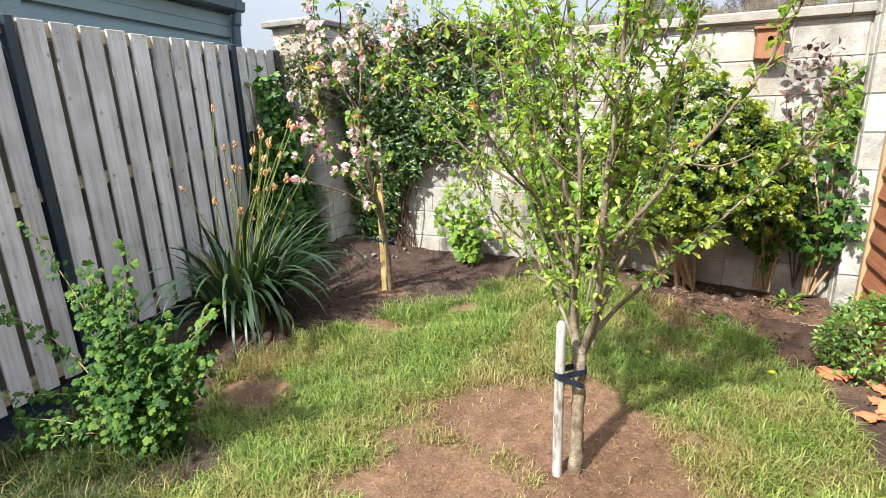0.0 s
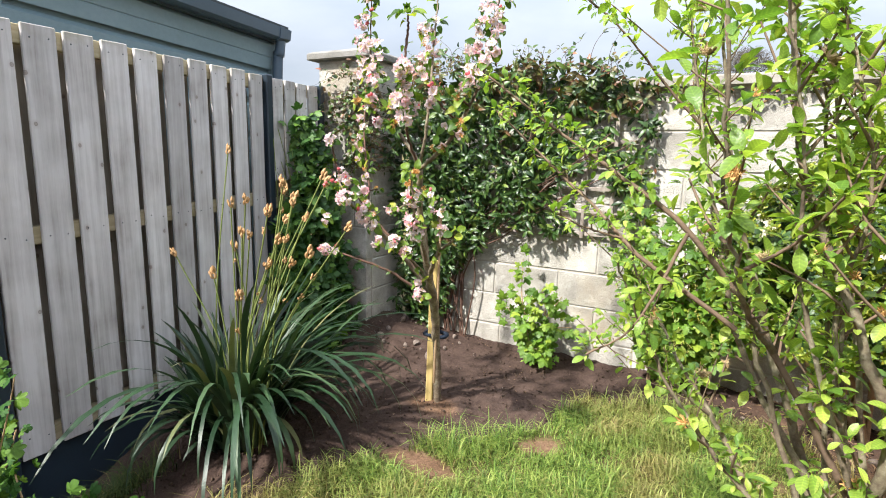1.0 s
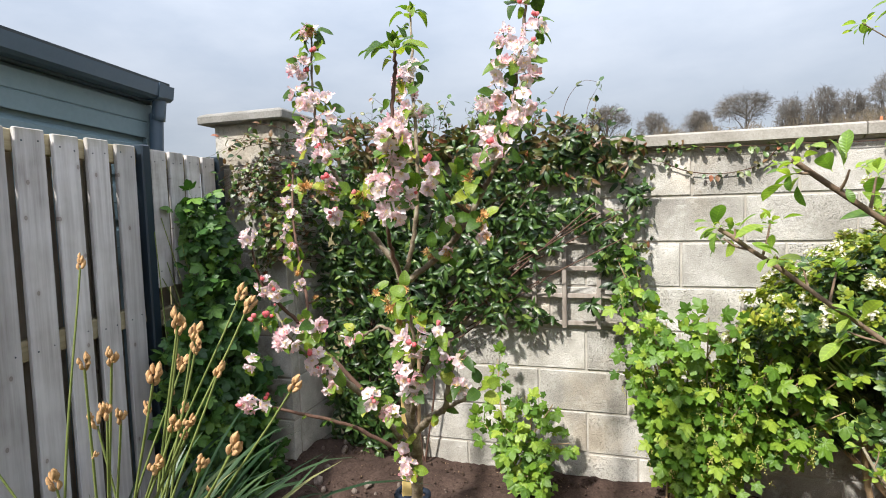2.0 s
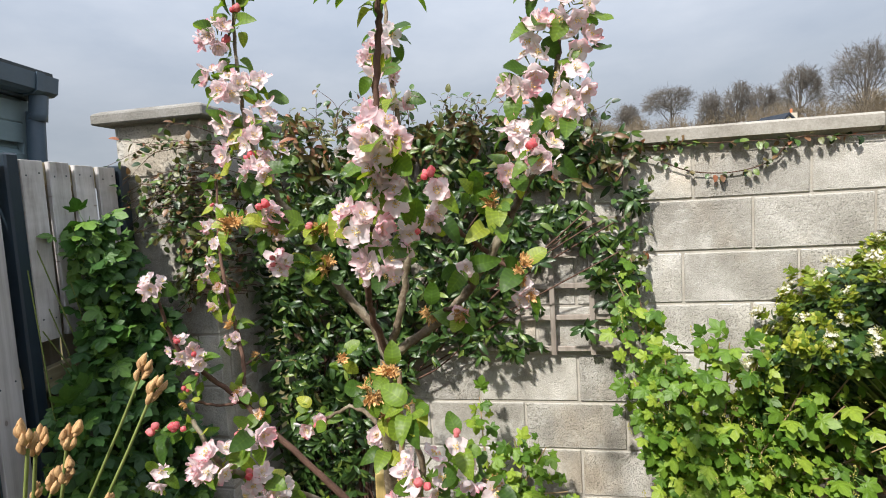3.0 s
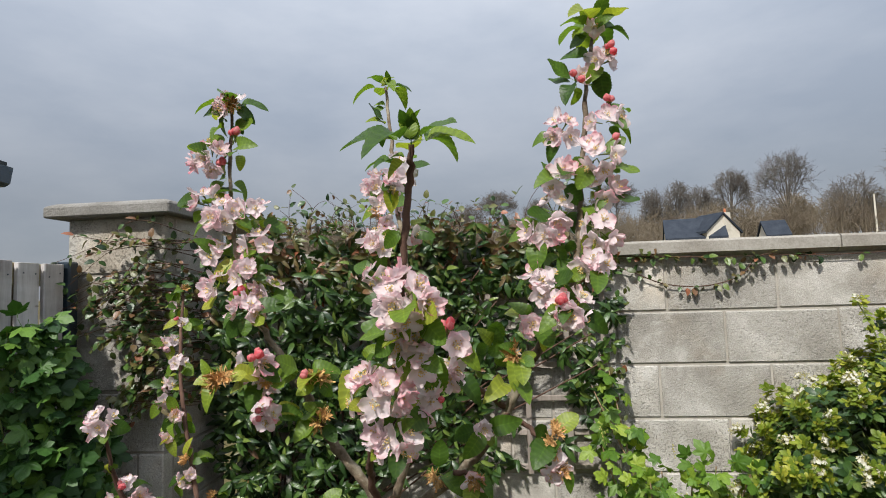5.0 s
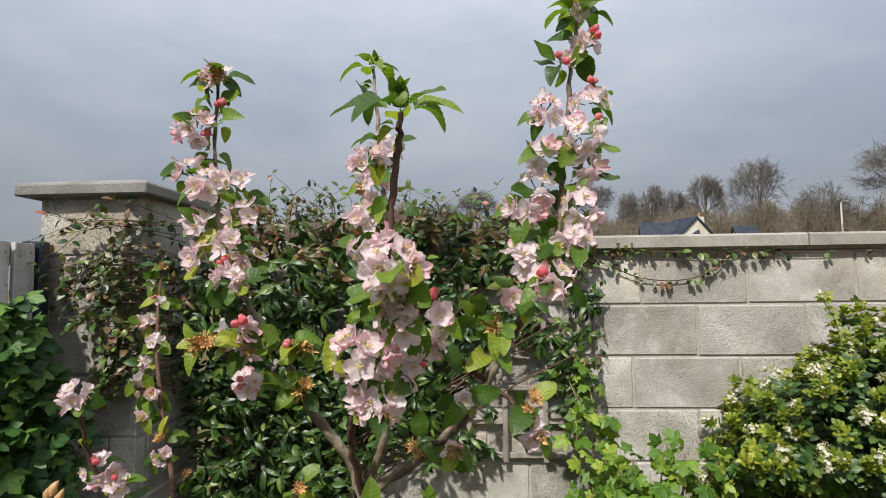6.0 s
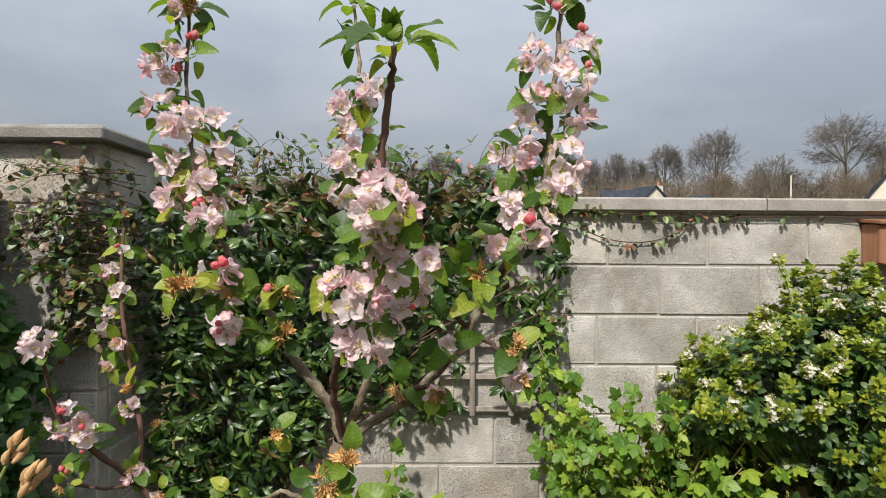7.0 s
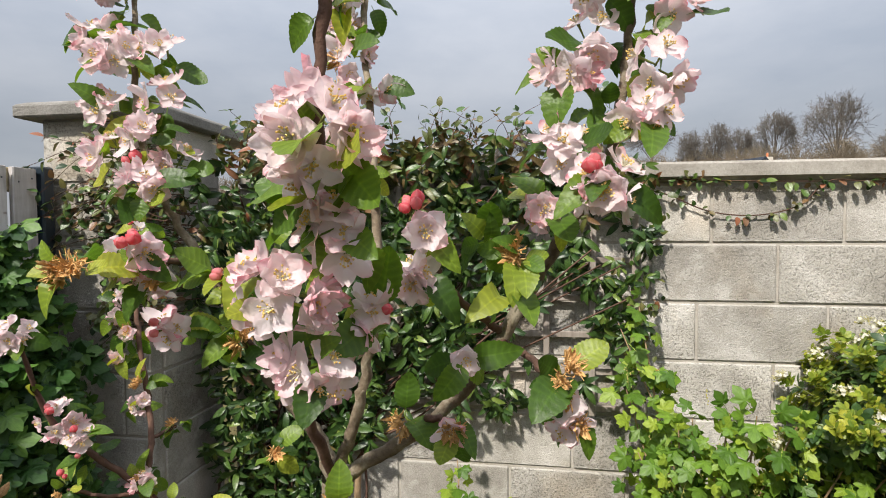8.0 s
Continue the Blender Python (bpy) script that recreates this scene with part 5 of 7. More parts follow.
    # right-hand column
    spurs((((-0.105, 2.255, 2.005), 1, 6, 0, 0, 0.016), ((-0.10, 2.25, 1.955), 2, 3, 3, 0, 0.020), ((-0.134, 2.255, 1.93), 1, 5, 2, 0, 0.018), ((-0.10, 2.225, 1.858), 2, 3, 3, 0, 0.024), ((-0.163, 2.235, 1.846), 3, 3, 0, 0, 0.026), ((-0.122, 2.195, 1.800), 5, 4, 1, 0, 0.030), ((-0.174, 2.21, 1.778), 2, 4, 0, 0, 0.022), ((-0.110, 2.21, 1.752), 2, 5, 0, 0, 0.024), ((-0.178, 2.212, 1.730), 2, 4, 0, 0, 0.024), ((-0.198, 2.205, 1.698), 2, 3, 0, 0, 0.022), ((-0.124, 2.20, 1.704), 3, 5, 0, 0, 0.028),
           ((-0.137, 2.18, 1.655), 3, 5, 0, 0, 0.026), ((-0.201, 2.20, 1.632), 3, 5, 0, 0, 0.024), ((-0.172, 2.172, 1.598), 5, 4, 3, 0, 0.032), ((-0.215, 2.20, 1.578), 2, 3, 0, 0, 0.020), ((-0.14, 2.22, 1.74), 0, 6, 0, 0, 0.018), ((-0.16, 2.22, 1.67), 0, 6, 0, 0, 0.020)))
    # thin column and outer shoots on the far side
    spurs((((-1.062, 2.75, 1.65), 0, 7, 0, 1, 0.018), ((-1.075, 2.755, 1.605), 1, 6, 0, 0, 0.016), ((-1.045, 2.735, 1.565), 1, 3, 2, 0, 0.014), ((-1.070, 2.715, 1.52), 3, 4, 0, 0, 0.020), ((-1.035, 2.70, 1.47), 3, 5, 0, 0, 0.020), ((-1.055, 2.69, 1.42), 2, 5, 0, 0, 0.018), ((-1.065, 2.68, 1.385), 2, 5, 0, 0, 0.016), ((-1.012, 2.655, 1.35), 1, 7, 0, 1, 0.018), ((-1.02, 2.64, 1.31), 2, 7, 0, 0, 0.020), ((-0.97, 2.635, 1.26), 0, 6, 0, 2, 0.018), ((-0.975, 2.63, 1.225), 3, 3, 0, 0, 0.020)), size=0.031, leaf=0.038)
    spurs((((-1.011, 2.413, 1.400), 4, 6, 0, 0, 0.024), ((-1.014, 2.49, 1.242), 5, 2, 3, 0, 0.034), ((-0.985, 2.50, 1.205), 3, 3, 1, 0, 0.026), ((-0.99, 2.52, 1.165), 0, 5, 1, 0, 0.016), ((-0.928, 2.672, 1.165), 0, 7, 0, 2, 0.014), ((-0.925, 2.575, 1.10), 2, 6, 0, 1, 0.020), ((-1.03, 2.515, 1.108), 0, 5, 3, 1, 0.018), ((-0.88, 2.58, 1.05), 1, 5, 0, 1, 0.018)))
    # the lower limbs
    spurs((((-0.725, 2.115, 1.225), 0, 6, 6, 0, 0.026), ((-0.765, 2.13, 1.205), 0, 6, 4, 0, 0.024), ((-0.68, 2.108, 1.168), 5, 5, 0, 0, 0.034), ((-0.65, 2.18, 1.10), 4, 5, 2, 0, 0.032), ((-0.625, 2.135, 1.205), 2, 5, 1, 0, 0.024), ((-0.655, 2.24, 1.055), 3, 4, 1, 0, 0.028), ((-0.742, 2.405, 0.956), 2, 4, 0, 0, 0.020), ((-0.655, 2.432, 1.10), 1, 3, 2, 0, 0.014), ((-0.659, 2.389, 1.102), 2, 3, 0, 0, 0.018),
           ((-0.340, 2.055, 1.190), 6, 5, 2, 0, 0.036), ((-0.382, 2.125, 1.10), 4, 4, 1, 0, 0.032), ((-0.378, 2.15, 1.05), 4, 3, 0, 0, 0.028), ((-0.345, 2.04, 1.285), 0, 9, 0, 0, 0.024), ((-0.514, 2.205, 1.004), 2, 7, 2, 0, 0.026), ((-0.471, 2.23, 0.962), 3, 3, 0, 0, 0.022), ((-0.54, 2.25, 0.97), 1, 5, 0, 0, 0.020), ((-0.98, 2.337, 0.902), 4, 1, 2, 0, 0.026), ((-0.93, 2.35, 0.90), 2, 2, 2, 0, 0.020), ((-0.90, 2.25, 1.063), 2, 4, 0, 0, 0.018), ((-0.471, 2.329, 0.765), 4, 6, 0, 0, 0.028), ((-0.50, 2.37, 0.80), 1, 5, 0, 0, 0.020),
           ((-0.521, 2.40, 1.08), 2, 3, 0, 1, 0.020), ((-0.284, 2.12, 1.161), 2, 4, 0, 0, 0.020), ((-0.258, 2.12, 1.142), 1, 3, 0, 1, 0.018), ((-0.26, 2.13, 1.08), 2, 3, 0, 1, 0.020), ((-0.215, 2.13, 1.077), 0, 6, 0, 0, 0.020), ((-0.32, 2.16, 1.10), 0, 5, 0, 0, 0.020), ((-0.302, 2.13, 1.20), 1, 5, 2, 0, 0.018)))
    # round the fork
    spurs((((-0.426, 2.221, 1.27), 0, 5, 0, 3, 0.018), ((-0.463, 2.223, 1.239), 0, 6, 0, 3, 0.020), ((-0.45, 2.26, 1.19), 0, 6, 0, 1, 0.024), ((-0.607, 2.44, 1.229), 0, 7, 0, 1, 0.026), ((-0.70, 2.50, 1.09), 0, 7, 0, 0, 0.026), ((-0.41, 2.25, 1.21), 0, 6, 0, 1, 0.024), ((-0.47, 2.31, 1.10), 0, 5, 0, 0, 0.024)))
    # the leading rosettes: stalked leaves round the tip, a tuft of young ones in it
    for at, n, r in (((-0.349, 2.02, 1.785), 7, 0.056), ((-0.452, 2.40, 2.0), 6, 0.044), ((-0.688, 2.285, 1.94), 5, 0.040), ((-0.105, 2.255, 2.01), 7, 0.050)):
        at = np.array(at)
        for k in range(n):
            a = 2 * math.pi * k / n + rng.uniform(-0.3, 0.3)
            d = np.array((math.cos(a), math.sin(a), rng.uniform(0.0, 0.5)))
            put("leaf", APPLE_LEAVES[k % 4], tree, m=aimed(at + 0.008 * d, d, (rng.uniform(-0.4, 0.4), rng.uniform(-0.8, 0.0), 1), r * rng.uniform(0.75, 1.15)))
        for k in range(4):
            d = unit_rows(rng, 1)[0] * 0.35 + np.array([0, 0, 1.0])
            put("leaf", APPLE_LEAVES[1], tree, m=aimed(at, d, unit_rows(rng, 1)[0], r * 0.55))
    for path, n in ((mid, 5), (back, 4), (lo1, 4), (lo2, 4), (lo3, 4), (lo4, 5), (lo5, 2), (sidel, 4), (coll, 4)):
        for u in np.linspace(0.35, 0.95, n):
            flower_cluster(tree, rng, path[int(u * (len(path) - 1))], 0.010, 0, 2, 0, 0, leaf=0.026)
    return tree


apple_tree()
stake = thing("tree_stake", (-0.655, 2.765, 0.05), "square yellow timber stake tied to the apple tree", "stake")
put("post", box_mesh("post", (0.036, 0.036, 0.92), M_STAKE, 0.003), stake, m=pose(-0.652, 2.757, 0.36, 0.5, 1.2, 20))
put("cane", fast_mesh("cane", *tube(spline([(-0.60, 2.70, 0.2), (-0.555, 2.64, 0.7), (-0.525, 2.60, 1.15)], 10), [0.007, 0.006], 7), M_CANE), stake, "thin tan bamboo cane")
put("tie", fast_mesh("tie", *tube(spline([(-0.69, 2.75, 0.43), (-0.64, 2.738, 0.432), (-0.585, 2.755, 0.428), (-0.585, 2.80, 0.43), (-0.64, 2.815, 0.43), (-0.69, 2.80, 0.43), (-0.69, 2.75, 0.43)], 30), [0.011], 6), M_TIE), stake, "black rubber tree tie")


# ---- plum tree ----
def plum_tree():
    rng = np.random.default_rng(23)
    tree = thing("plum_tree", (0.905, 1.5, -0.07), "multi-stemmed young plum tree with fresh green leaves", "tree")
    limb(tree, "trunk", [(0.905, 1.50, -0.09), (0.905, 1.505, 0.15), (0.90, 1.53, 0.33), (0.895, 1.555, 0.46)], [0.028, 0.021, 0.022, 0.027], M_BARK, rng, 12, 24, knobbly=0.25)
    mains = [
        ([(0.885, 1.555, 0.43), (0.86, 1.58, 0.60), (0.885, 1.50, 0.85), (0.887, 1.467, 1.117), (0.85, 1.47, 1.5), (0.80, 1.45, 2.1)], 0.018, 1),
        ([(0.905, 1.555, 0.43), (0.95, 1.50, 0.60), (0.975, 1.40, 0.85), (0.985, 1.35, 1.05), (1.02, 1.32, 1.5), (1.05, 1.30, 2.2)], 0.019, 1),
        ([(0.89, 1.565, 0.42), (0.76, 1.70, 0.60), (0.64, 1.80, 0.76), (0.52, 1.90, 0.90), (0.43, 1.98, 1.08)], 0.010, 1),
        ([(0.89, 1.56, 0.45), (0.82, 1.68, 0.72), (0.72, 1.74, 1.0), (0.62, 1.76, 1.35), (0.55, 1.78, 1.80)], 0.012, 1),
        ([(0.94, 1.54, 0.52), (1.08, 1.60, 0.68), (1.25, 1.64, 0.86), (1.45, 1.68, 1.08), (1.62, 1.70, 1.25)], 0.010, 1),
        ([(0.975, 1.41, 0.84), (1.10, 1.42, 1.02), (1.25, 1.45, 1.22), (1.40, 1.48, 1.45), (1.5, 1.5, 1.75)], 0.010, 1),
        ([(0.885, 1.48, 0.95), (0.80, 1.50, 1.15), (0.72, 1.55, 1.38), (0.66, 1.58, 1.75), (0.62, 1.6, 2.1)], 0.010, 1),
        ([(0.985, 1.35, 1.05), (0.96, 1.45, 1.3), (0.98, 1.55, 1.6), (1.0, 1.6, 2.1)], 0.009, 1),
        ([(0.86, 1.60, 0.62), (0.72, 1.60, 0.70), (0.60, 1.62, 0.82), (0.50, 1.66, 0.97), (0.45, 1.70, 1.15)], 0.008, 1),
        ([(0.875, 1.54, 0.75), (0.72, 1.53, 1.02), (0.57, 1.50, 1.22), (0.437, 1.49, 1.32), (0.354, 1.505, 1.373), (0.292, 1.506, 1.415), (0.182, 1.487, 1.498)], 0.0072, 0),
        ([(0.66, 1.53, 1.05), (0.49, 1.50, 1.17), (0.41, 1.53, 1.24), (0.318, 1.56, 1.31), (0.22, 1.58, 1.39), (0.153, 1.60, 1.442)], 0.0052, 0),
        ([(0.62, 1.76, 1.35), (0.50, 1.72, 1.48), (0.40, 1.67, 1.60), (0.315, 1.63, 1.675)], 0.0046, 0),
        ([(0.46, 1.49, 1.20), (0.40, 1.45, 1.22), (0.35, 1.44, 1.243)], 0.0030, 0),
        ([(0.84, 1.62, 0.70), (0.68, 1.78, 0.95), (0.58, 1.90, 1.3), (0.52, 1.97, 1.55), (0.49, 2.0, 1.72)], 0.008, 1),
        ([(0.95, 1.50, 0.58), (1.05, 1.70, 0.85), (1.15, 1.85, 1.15), (1.22, 1.95, 1.5)], 0.009, 1),
        ([(1.02, 1.32, 1.45), (1.12, 1.25, 1.65), (1.2, 1.2, 1.95)], 0.006, 1),
        ([(0.64, 1.80, 0.76), (0.54, 1.74, 0.86), (0.48, 1.66, 1.0), (0.43, 1.60, 1.15)], 0.005, 1),
        ([(0.72, 1.53, 1.02), (0.66, 1.38, 1.14), (0.62, 1.28, 1.32), (0.60, 1.24, 1.6)], 0.006, 1),
        ([(0.57, 1.50, 1.22), (0.50, 1.46, 1.05), (0.42, 1.45, 0.98)], 0.004, 0),
    ]
    # thin upright whips between the main stems
    for k in range(11):
        a = rng.uniform(0, 2 * math.pi)
        w = rng.uniform(0.10, 0.34)
        z0 = rng.uniform(0.45, 0.9)
        b = np.array([0.90 + 0.25 * w * math.cos(a), 1.53 + 0.2 * w * math.sin(a), z0])
        e = np.array([0.92 + 1.5 * w * math.cos(a), 1.56 + 0.9 * abs(w) * math.sin(a), rng.uniform(1.5, 2.2)])
        mains.append(([b, b * 0.62 + e * 0.38 + rng.normal(size=3) * 0.02, b * 0.3 + e * 0.7 + rng.normal(size=3) * 0.02, e], 0.0062, 1))
    paths = []
    for pts, r, bushy in mains:
        paths.append((limb(tree, "branch", pts, [r * 0.9, r * 0.66, r * 0.42, 0.0022], M_BARK2 if bushy else M_SHOOT, rng, 8, 26, "", 0.16 if bushy else 0.08, 0.0022 if bushy else 0.0004), bushy))
    at, tips, twigs, spurs = [], [], [], []
    def rosette(p, o, n):
        """Leaves spread round the end of a short spur."""
        o = o / (np.linalg.norm(o) + 1e-9)
        for _ in range(n):
            t = unit_rows(rng, 1)[0]
            t = t - o * np.dot(t, o) * 0.8
            at.append(p + 0.004 * t)
            tips.append(t + o * rng.uniform(0.0, 1.0))
        spurs.append((p, o))
    for path, bushy in paths:
        n = len(path)
        seg = np.linalg.norm(path[1:] - path[:-1], axis=1).mean()
        u_pos = 0.16 * n
        while u_pos < n - 1.2:
            k = int(u_pos)
            q = path[k] + (path[k + 1] - path[k]) * (u_pos - k)
            d = path[min(k + 1, n - 1)] - path[k - 1]
            d /= np.linalg.norm(d)
            o = unit_rows(rng, 1)[0]
            o = o - d * np.dot(o, d) + np.array([0, 0, 0.4]) + 0.35 * d
            o /= np.linalg.norm(o)
            u = u_pos / n
            long = bushy and rng.random() < (0.24 if u > 0.35 else 0.10)
            ln = rng.uniform(0.07, 0.20) if long else rng.uniform(0.008, 0.03)
            tw = spline([q, q + o * ln * 0.5 + rng.normal(size=3) * 0.04 * ln, q + o * ln + np.array([0, 0, 0.12 * ln])], 7)
            slim = 0.45 if q[0] < 0.62 else 1.0
            twigs.append(tube(tw, [0.0032 * slim, 0.0017 * slim], 5))
            if long:
                for j in (2, 3, 4, 5):
                    if rng.random() < 0.8:
                        rosette(tw[j] + unit_rows(rng, 1)[0] * 0.006, o * 0.5 + unit_rows(rng, 1)[0], int(rng.integers(2, 6)))
                rosette(tw[6], o + np.array([0, 0, 0.3]), int(rng.integers(7, 12)))
            elif u > 0.25 or rng.random() < 0.4:
                rosette(tw[6], o, int(rng.integers(6, 11)))
            u_pos += rng.uniform(0.016, 0.036) / seg
        rosette(path[-1], d, 9)
    v, f = joined(twigs)
    put("twig_tangle", fast_mesh("twig_tangle", v, f, M_SHOOT), tree, kind="stuff")
    at, tips = np.array(at), np.array(tips)
    keep = (at[:, 2] > 0.45)
    at, tips = at[keep] + rng.normal(size=(keep.sum(), 3)) * 0.004, tips[keep]
    ups = np.array([0, 0, 1.0]) + 0.5 * unit_rows(rng, len(at))
    size = np.where(at[:, 0] < 0.50, 0.0205, 0.025) * (0.55 + np.where(at[:, 0] < 0.50, 0.9, 1.2) * rng.random(len(at)) ** 2.2)
    near = np.where(at[:, 0] < 0.62)[0][:300]
    kinds = [single_leaf("leaf", leaf_template(w, fo, dr, 8, 0.14, bl, 0.03), L_PLUM) for w, fo, dr, bl in ((0.47, 0.28, 0.35, 1.55), (0.52, 0.18, 0.2, 1.7), (0.42, 0.45, 0.55, 1.35))]
    for k in near:
        put("leaf", kinds[k % 3], tree, m=aimed(at[k], tips[k], ups[k], size[k]))
    rest = np.setdiff1d(np.arange(len(at)), near)
    put("foliage", leaf_mesh("foliage", T_PLUM, at[rest], frames(tips[rest], ups[rest]), size[rest], L_PLUM), tree, kind="stuff")
    # dried flower remains on the spurs
    dry = [spent_mesh(s, M_SPENT2) for s in (7, 8)] + [SPENT[0]]
    for k in rng.choice(len(spurs), 110, replace=False):
        p, o = spurs[k]
        if p[0] < 0.5:
            continue
        put("spent_blossom", dry[k % 3], tree, "withered tan blossom", facing(p + 0.004 * o, o + 0.5 * unit_rows(rng, 1)[0], rng.uniform(0.014, 0.030), rng))


plum_tree()
stake = thing("tree_stake", (0.845, 1.45, -0.06), "round wooden stake with flaking white paint, tied to the plum tree", "stake")
v, f = tube(np.array([(0.843, 1.457, -0.12), (0.843, 1.453, 0.2), (0.846, 1.448, 0.52), (0.846, 1.447, 0.572), (0.847, 1.447, 0.588), (0.848, 1.447, 0.592)]), [0.0195, 0.0185, 0.018, 0.0175, 0.011, 0.001], 12)
put("post", fast_mesh("post", v, f, M_WHITEWOOD), stake)


def strap_mesh():
    """A flat webbing band round the post and the trunk with a loose end."""
    pts = spline([(0.824, 1.447, 0.385), (0.833, 1.430, 0.384), (0.855, 1.429, 0.382), (0.89, 1.472, 0.378), (0.928, 1.505, 0.378), (0.918, 1.535, 0.38), (0.89, 1.53, 0.382), (0.838, 1.476, 0.385), (0.823, 1.454, 0.385)], 40)
    tail = spline([(0.852, 1.426, 0.382), (0.872, 1.44, 0.365), (0.91, 1.462, 0.345), (0.925, 1.478, 0.33)], 14)
    out = []
    for p in (pts, tail):
        t = np.gradient(p, axis=0)
        s = np.cross(t, (0, 0, 1.0))
        s /= np.linalg.norm(s, axis=1)[:, None] + 1e-9
        q = [p + np.array([0, 0, 0.012]) + s * 0.0012, p + np.array([0, 0, 0.012]) - s * 0.0012, p - np.array([0, 0, 0.012]) - s * 0.0012, p - np.array([0, 0, 0.012]) + s * 0.0012]
        v = np.stack(q, 1).reshape(-1, 3)
        i = np.arange(len(p) - 1)[:, None] * 4
        j = np.arange(4)[None, :]
        k = (j + 1) % 4
        out.append((v, np.stack([i + j, i + k, i + 4 + k, i + 4 + j], -1).reshape(-1, 4)))
    v, f = joined(out)
    return fast_mesh("strap", v, f, M_TIE, smooth=False)


put("strap", strap_mesh(), stake, "navy webbing strap with a loose end")

# ---- trellis and its climber ----
trellis = thing("trellis", (-0.28, WALL_Y - 0.03, 0.83), "greyed wooden square trellis fixed to the block wall", "trellis")
for k, x in enumerate((-0.711, -0.58, -0.45, -0.30, -0.15, 0.016, 0.165)):
    box_between("slat", (x - 0.011, WALL_Y - 0.05, 0.862 if k < 6 else 0.89), (x + 0.011, WALL_Y - 0.037, 1.735), M_TRELLIS, trellis, bevel=0.002)
for z in (0.887, 1.025, 1.163, 1.30, 1.44, 1.58, 1.71):
    box_between("rail", (-0.735, WALL_Y - 0.036, z - 0.011), (0.175, WALL_Y - 0.022, z + 0.011), M_TRELLIS, trellis, bevel=0.002)


def wall_climber():
    rng = np.random.default_rng(31)
    plant = thing("climber", (-1.15, 3.66, 0.1), "dark evergreen climber with narrow glossy leaves covering trellis and wall", "climbing plant")
    stems = []
    for k in range(34):
        x0 = rng.uniform(-1.35, -0.9)
        x1 = rng.uniform(-1.4, 0.15)
        z1 = rng.uniform(1.1, 1.8)
        stems.append(tube(spline([(x0, 3.68, 0.08), (x0 + rng.uniform(-0.1, 0.1), rng.uniform(3.62, 3.72), 0.6), ((x0 + x1) / 2, rng.uniform(3.64, 3.70), z1 * 0.72), (x1, rng.uniform(3.58, 3.70), z1)], 18), [0.006, 0.003], 5))
    v, f = joined(stems)
    put("stem_tangle", fast_mesh("stem_tangle", v, f, M_TWIG), plant, kind="stuff")
    n = 2900
    x, z = rng.uniform(-1.42, 0.22, n), rng.uniform(0.08, 1.96, n)
    low = np.interp(x, [-1.42, -1.12, -1.0, -0.9, -0.76, -0.7, -0.3, 0.0, 0.22], [0.12, 0.18, 0.38, 0.66, 0.80, 0.86, 0.86, 0.91, 1.0])
    top = np.interp(x, [-1.42, -1.2, -0.8, -0.3, 0.0, 0.1, 0.22], [1.84, 1.90, 1.88, 1.89, 1.84, 1.76, 1.72])
    wob = wobble(x, z, 4.0)
    wob2 = wobble(x + 7, z, 9.0)
    inside = (z > low + 0.10 * wob) & (z < top + 0.07 * wob2)
    dens = np.interp(x, [-1.42, -0.75, -0.5, -0.2, 0.05, 0.22], [1, 1, 0.95, 0.85, 0.75, 0.5])
    dens = np.where((x > -0.75) & (z < 1.22), dens * np.clip(0.55 + 1.5 * wob + 0.8 * wob2, 0.02, 1), dens)
    dens = np.where((x > -0.25) & (z < 1.6), dens * np.clip(0.6 + 1.5 * wob2, 0.05, 1), dens)
    keep = inside & (rng.random(n) < dens)
    x, z = x[keep], z[keep]
    n = len(x)
    thick = np.interp(x, [-1.42, -1.2, -0.7, -0.2, 0.22], [0.34, 0.30, 0.20, 0.13, 0.08]) * (0.75 + 0.5 * wobble(x, z, 3.0)) * np.interp(z, [0.1, 0.8, 1.6, 1.9], [0.6, 0.85, 1.1, 1.15])
    y = WALL_Y - 0.045 - thick * rng.random(n) ** 0.6
    # each shoot end carries a whorl of six leaves round its axis
    axis = np.array([0.0, -0.8, -0.25]) + 0.55 * unit_rows(rng, n)
    axis /= np.linalg.norm(axis, axis=1)[:, None]
    ended = rng.random(n) < np.interp(z, [1.5, 1.72, 1.9], [0.015, 0.40, 0.75])
    young = np.repeat(ended & (y < WALL_Y - 0.06), 6)
    big = np.repeat(rng.uniform(0.042, 0.072, n), 6)
    ax6 = np.repeat(axis, 6, axis=0)
    n *= 6
    round_axis = unit_rows(rng, n)
    round_axis -= ax6 * np.sum(round_axis * ax6, axis=1)[:, None]
    round_axis /= np.linalg.norm(round_axis, axis=1)[:, None] + 1e-9
    at = np.repeat(np.stack([x, y, z], -1), 6, axis=0) - ax6 * rng.uniform(0, 0.03, n)[:, None]
    tips = round_axis + ax6 * rng.uniform(0.1, 0.9, n)[:, None] + np.array([0, 0, -0.55])
    ups = ax6 * 1.0 + np.array([0, -0.1, 0.45]) + 0.25 * unit_rows(rng, n)
    size = big * rng.uniform(0.7, 1.2, n)
    for mask, mat, nm in ((~young, L_CLIMB, "foliage"), (young, L_CLIMBRED, "young_foliage")):
        put(nm, leaf_mesh(nm, T_LANCE, at[mask], frames(tips[mask], ups[mask]), size[mask], mat), plant, kind="stuff")
    # sprays that reach over the pillar's front and stand up from the top
    sprays, sat, stip = [], [], []
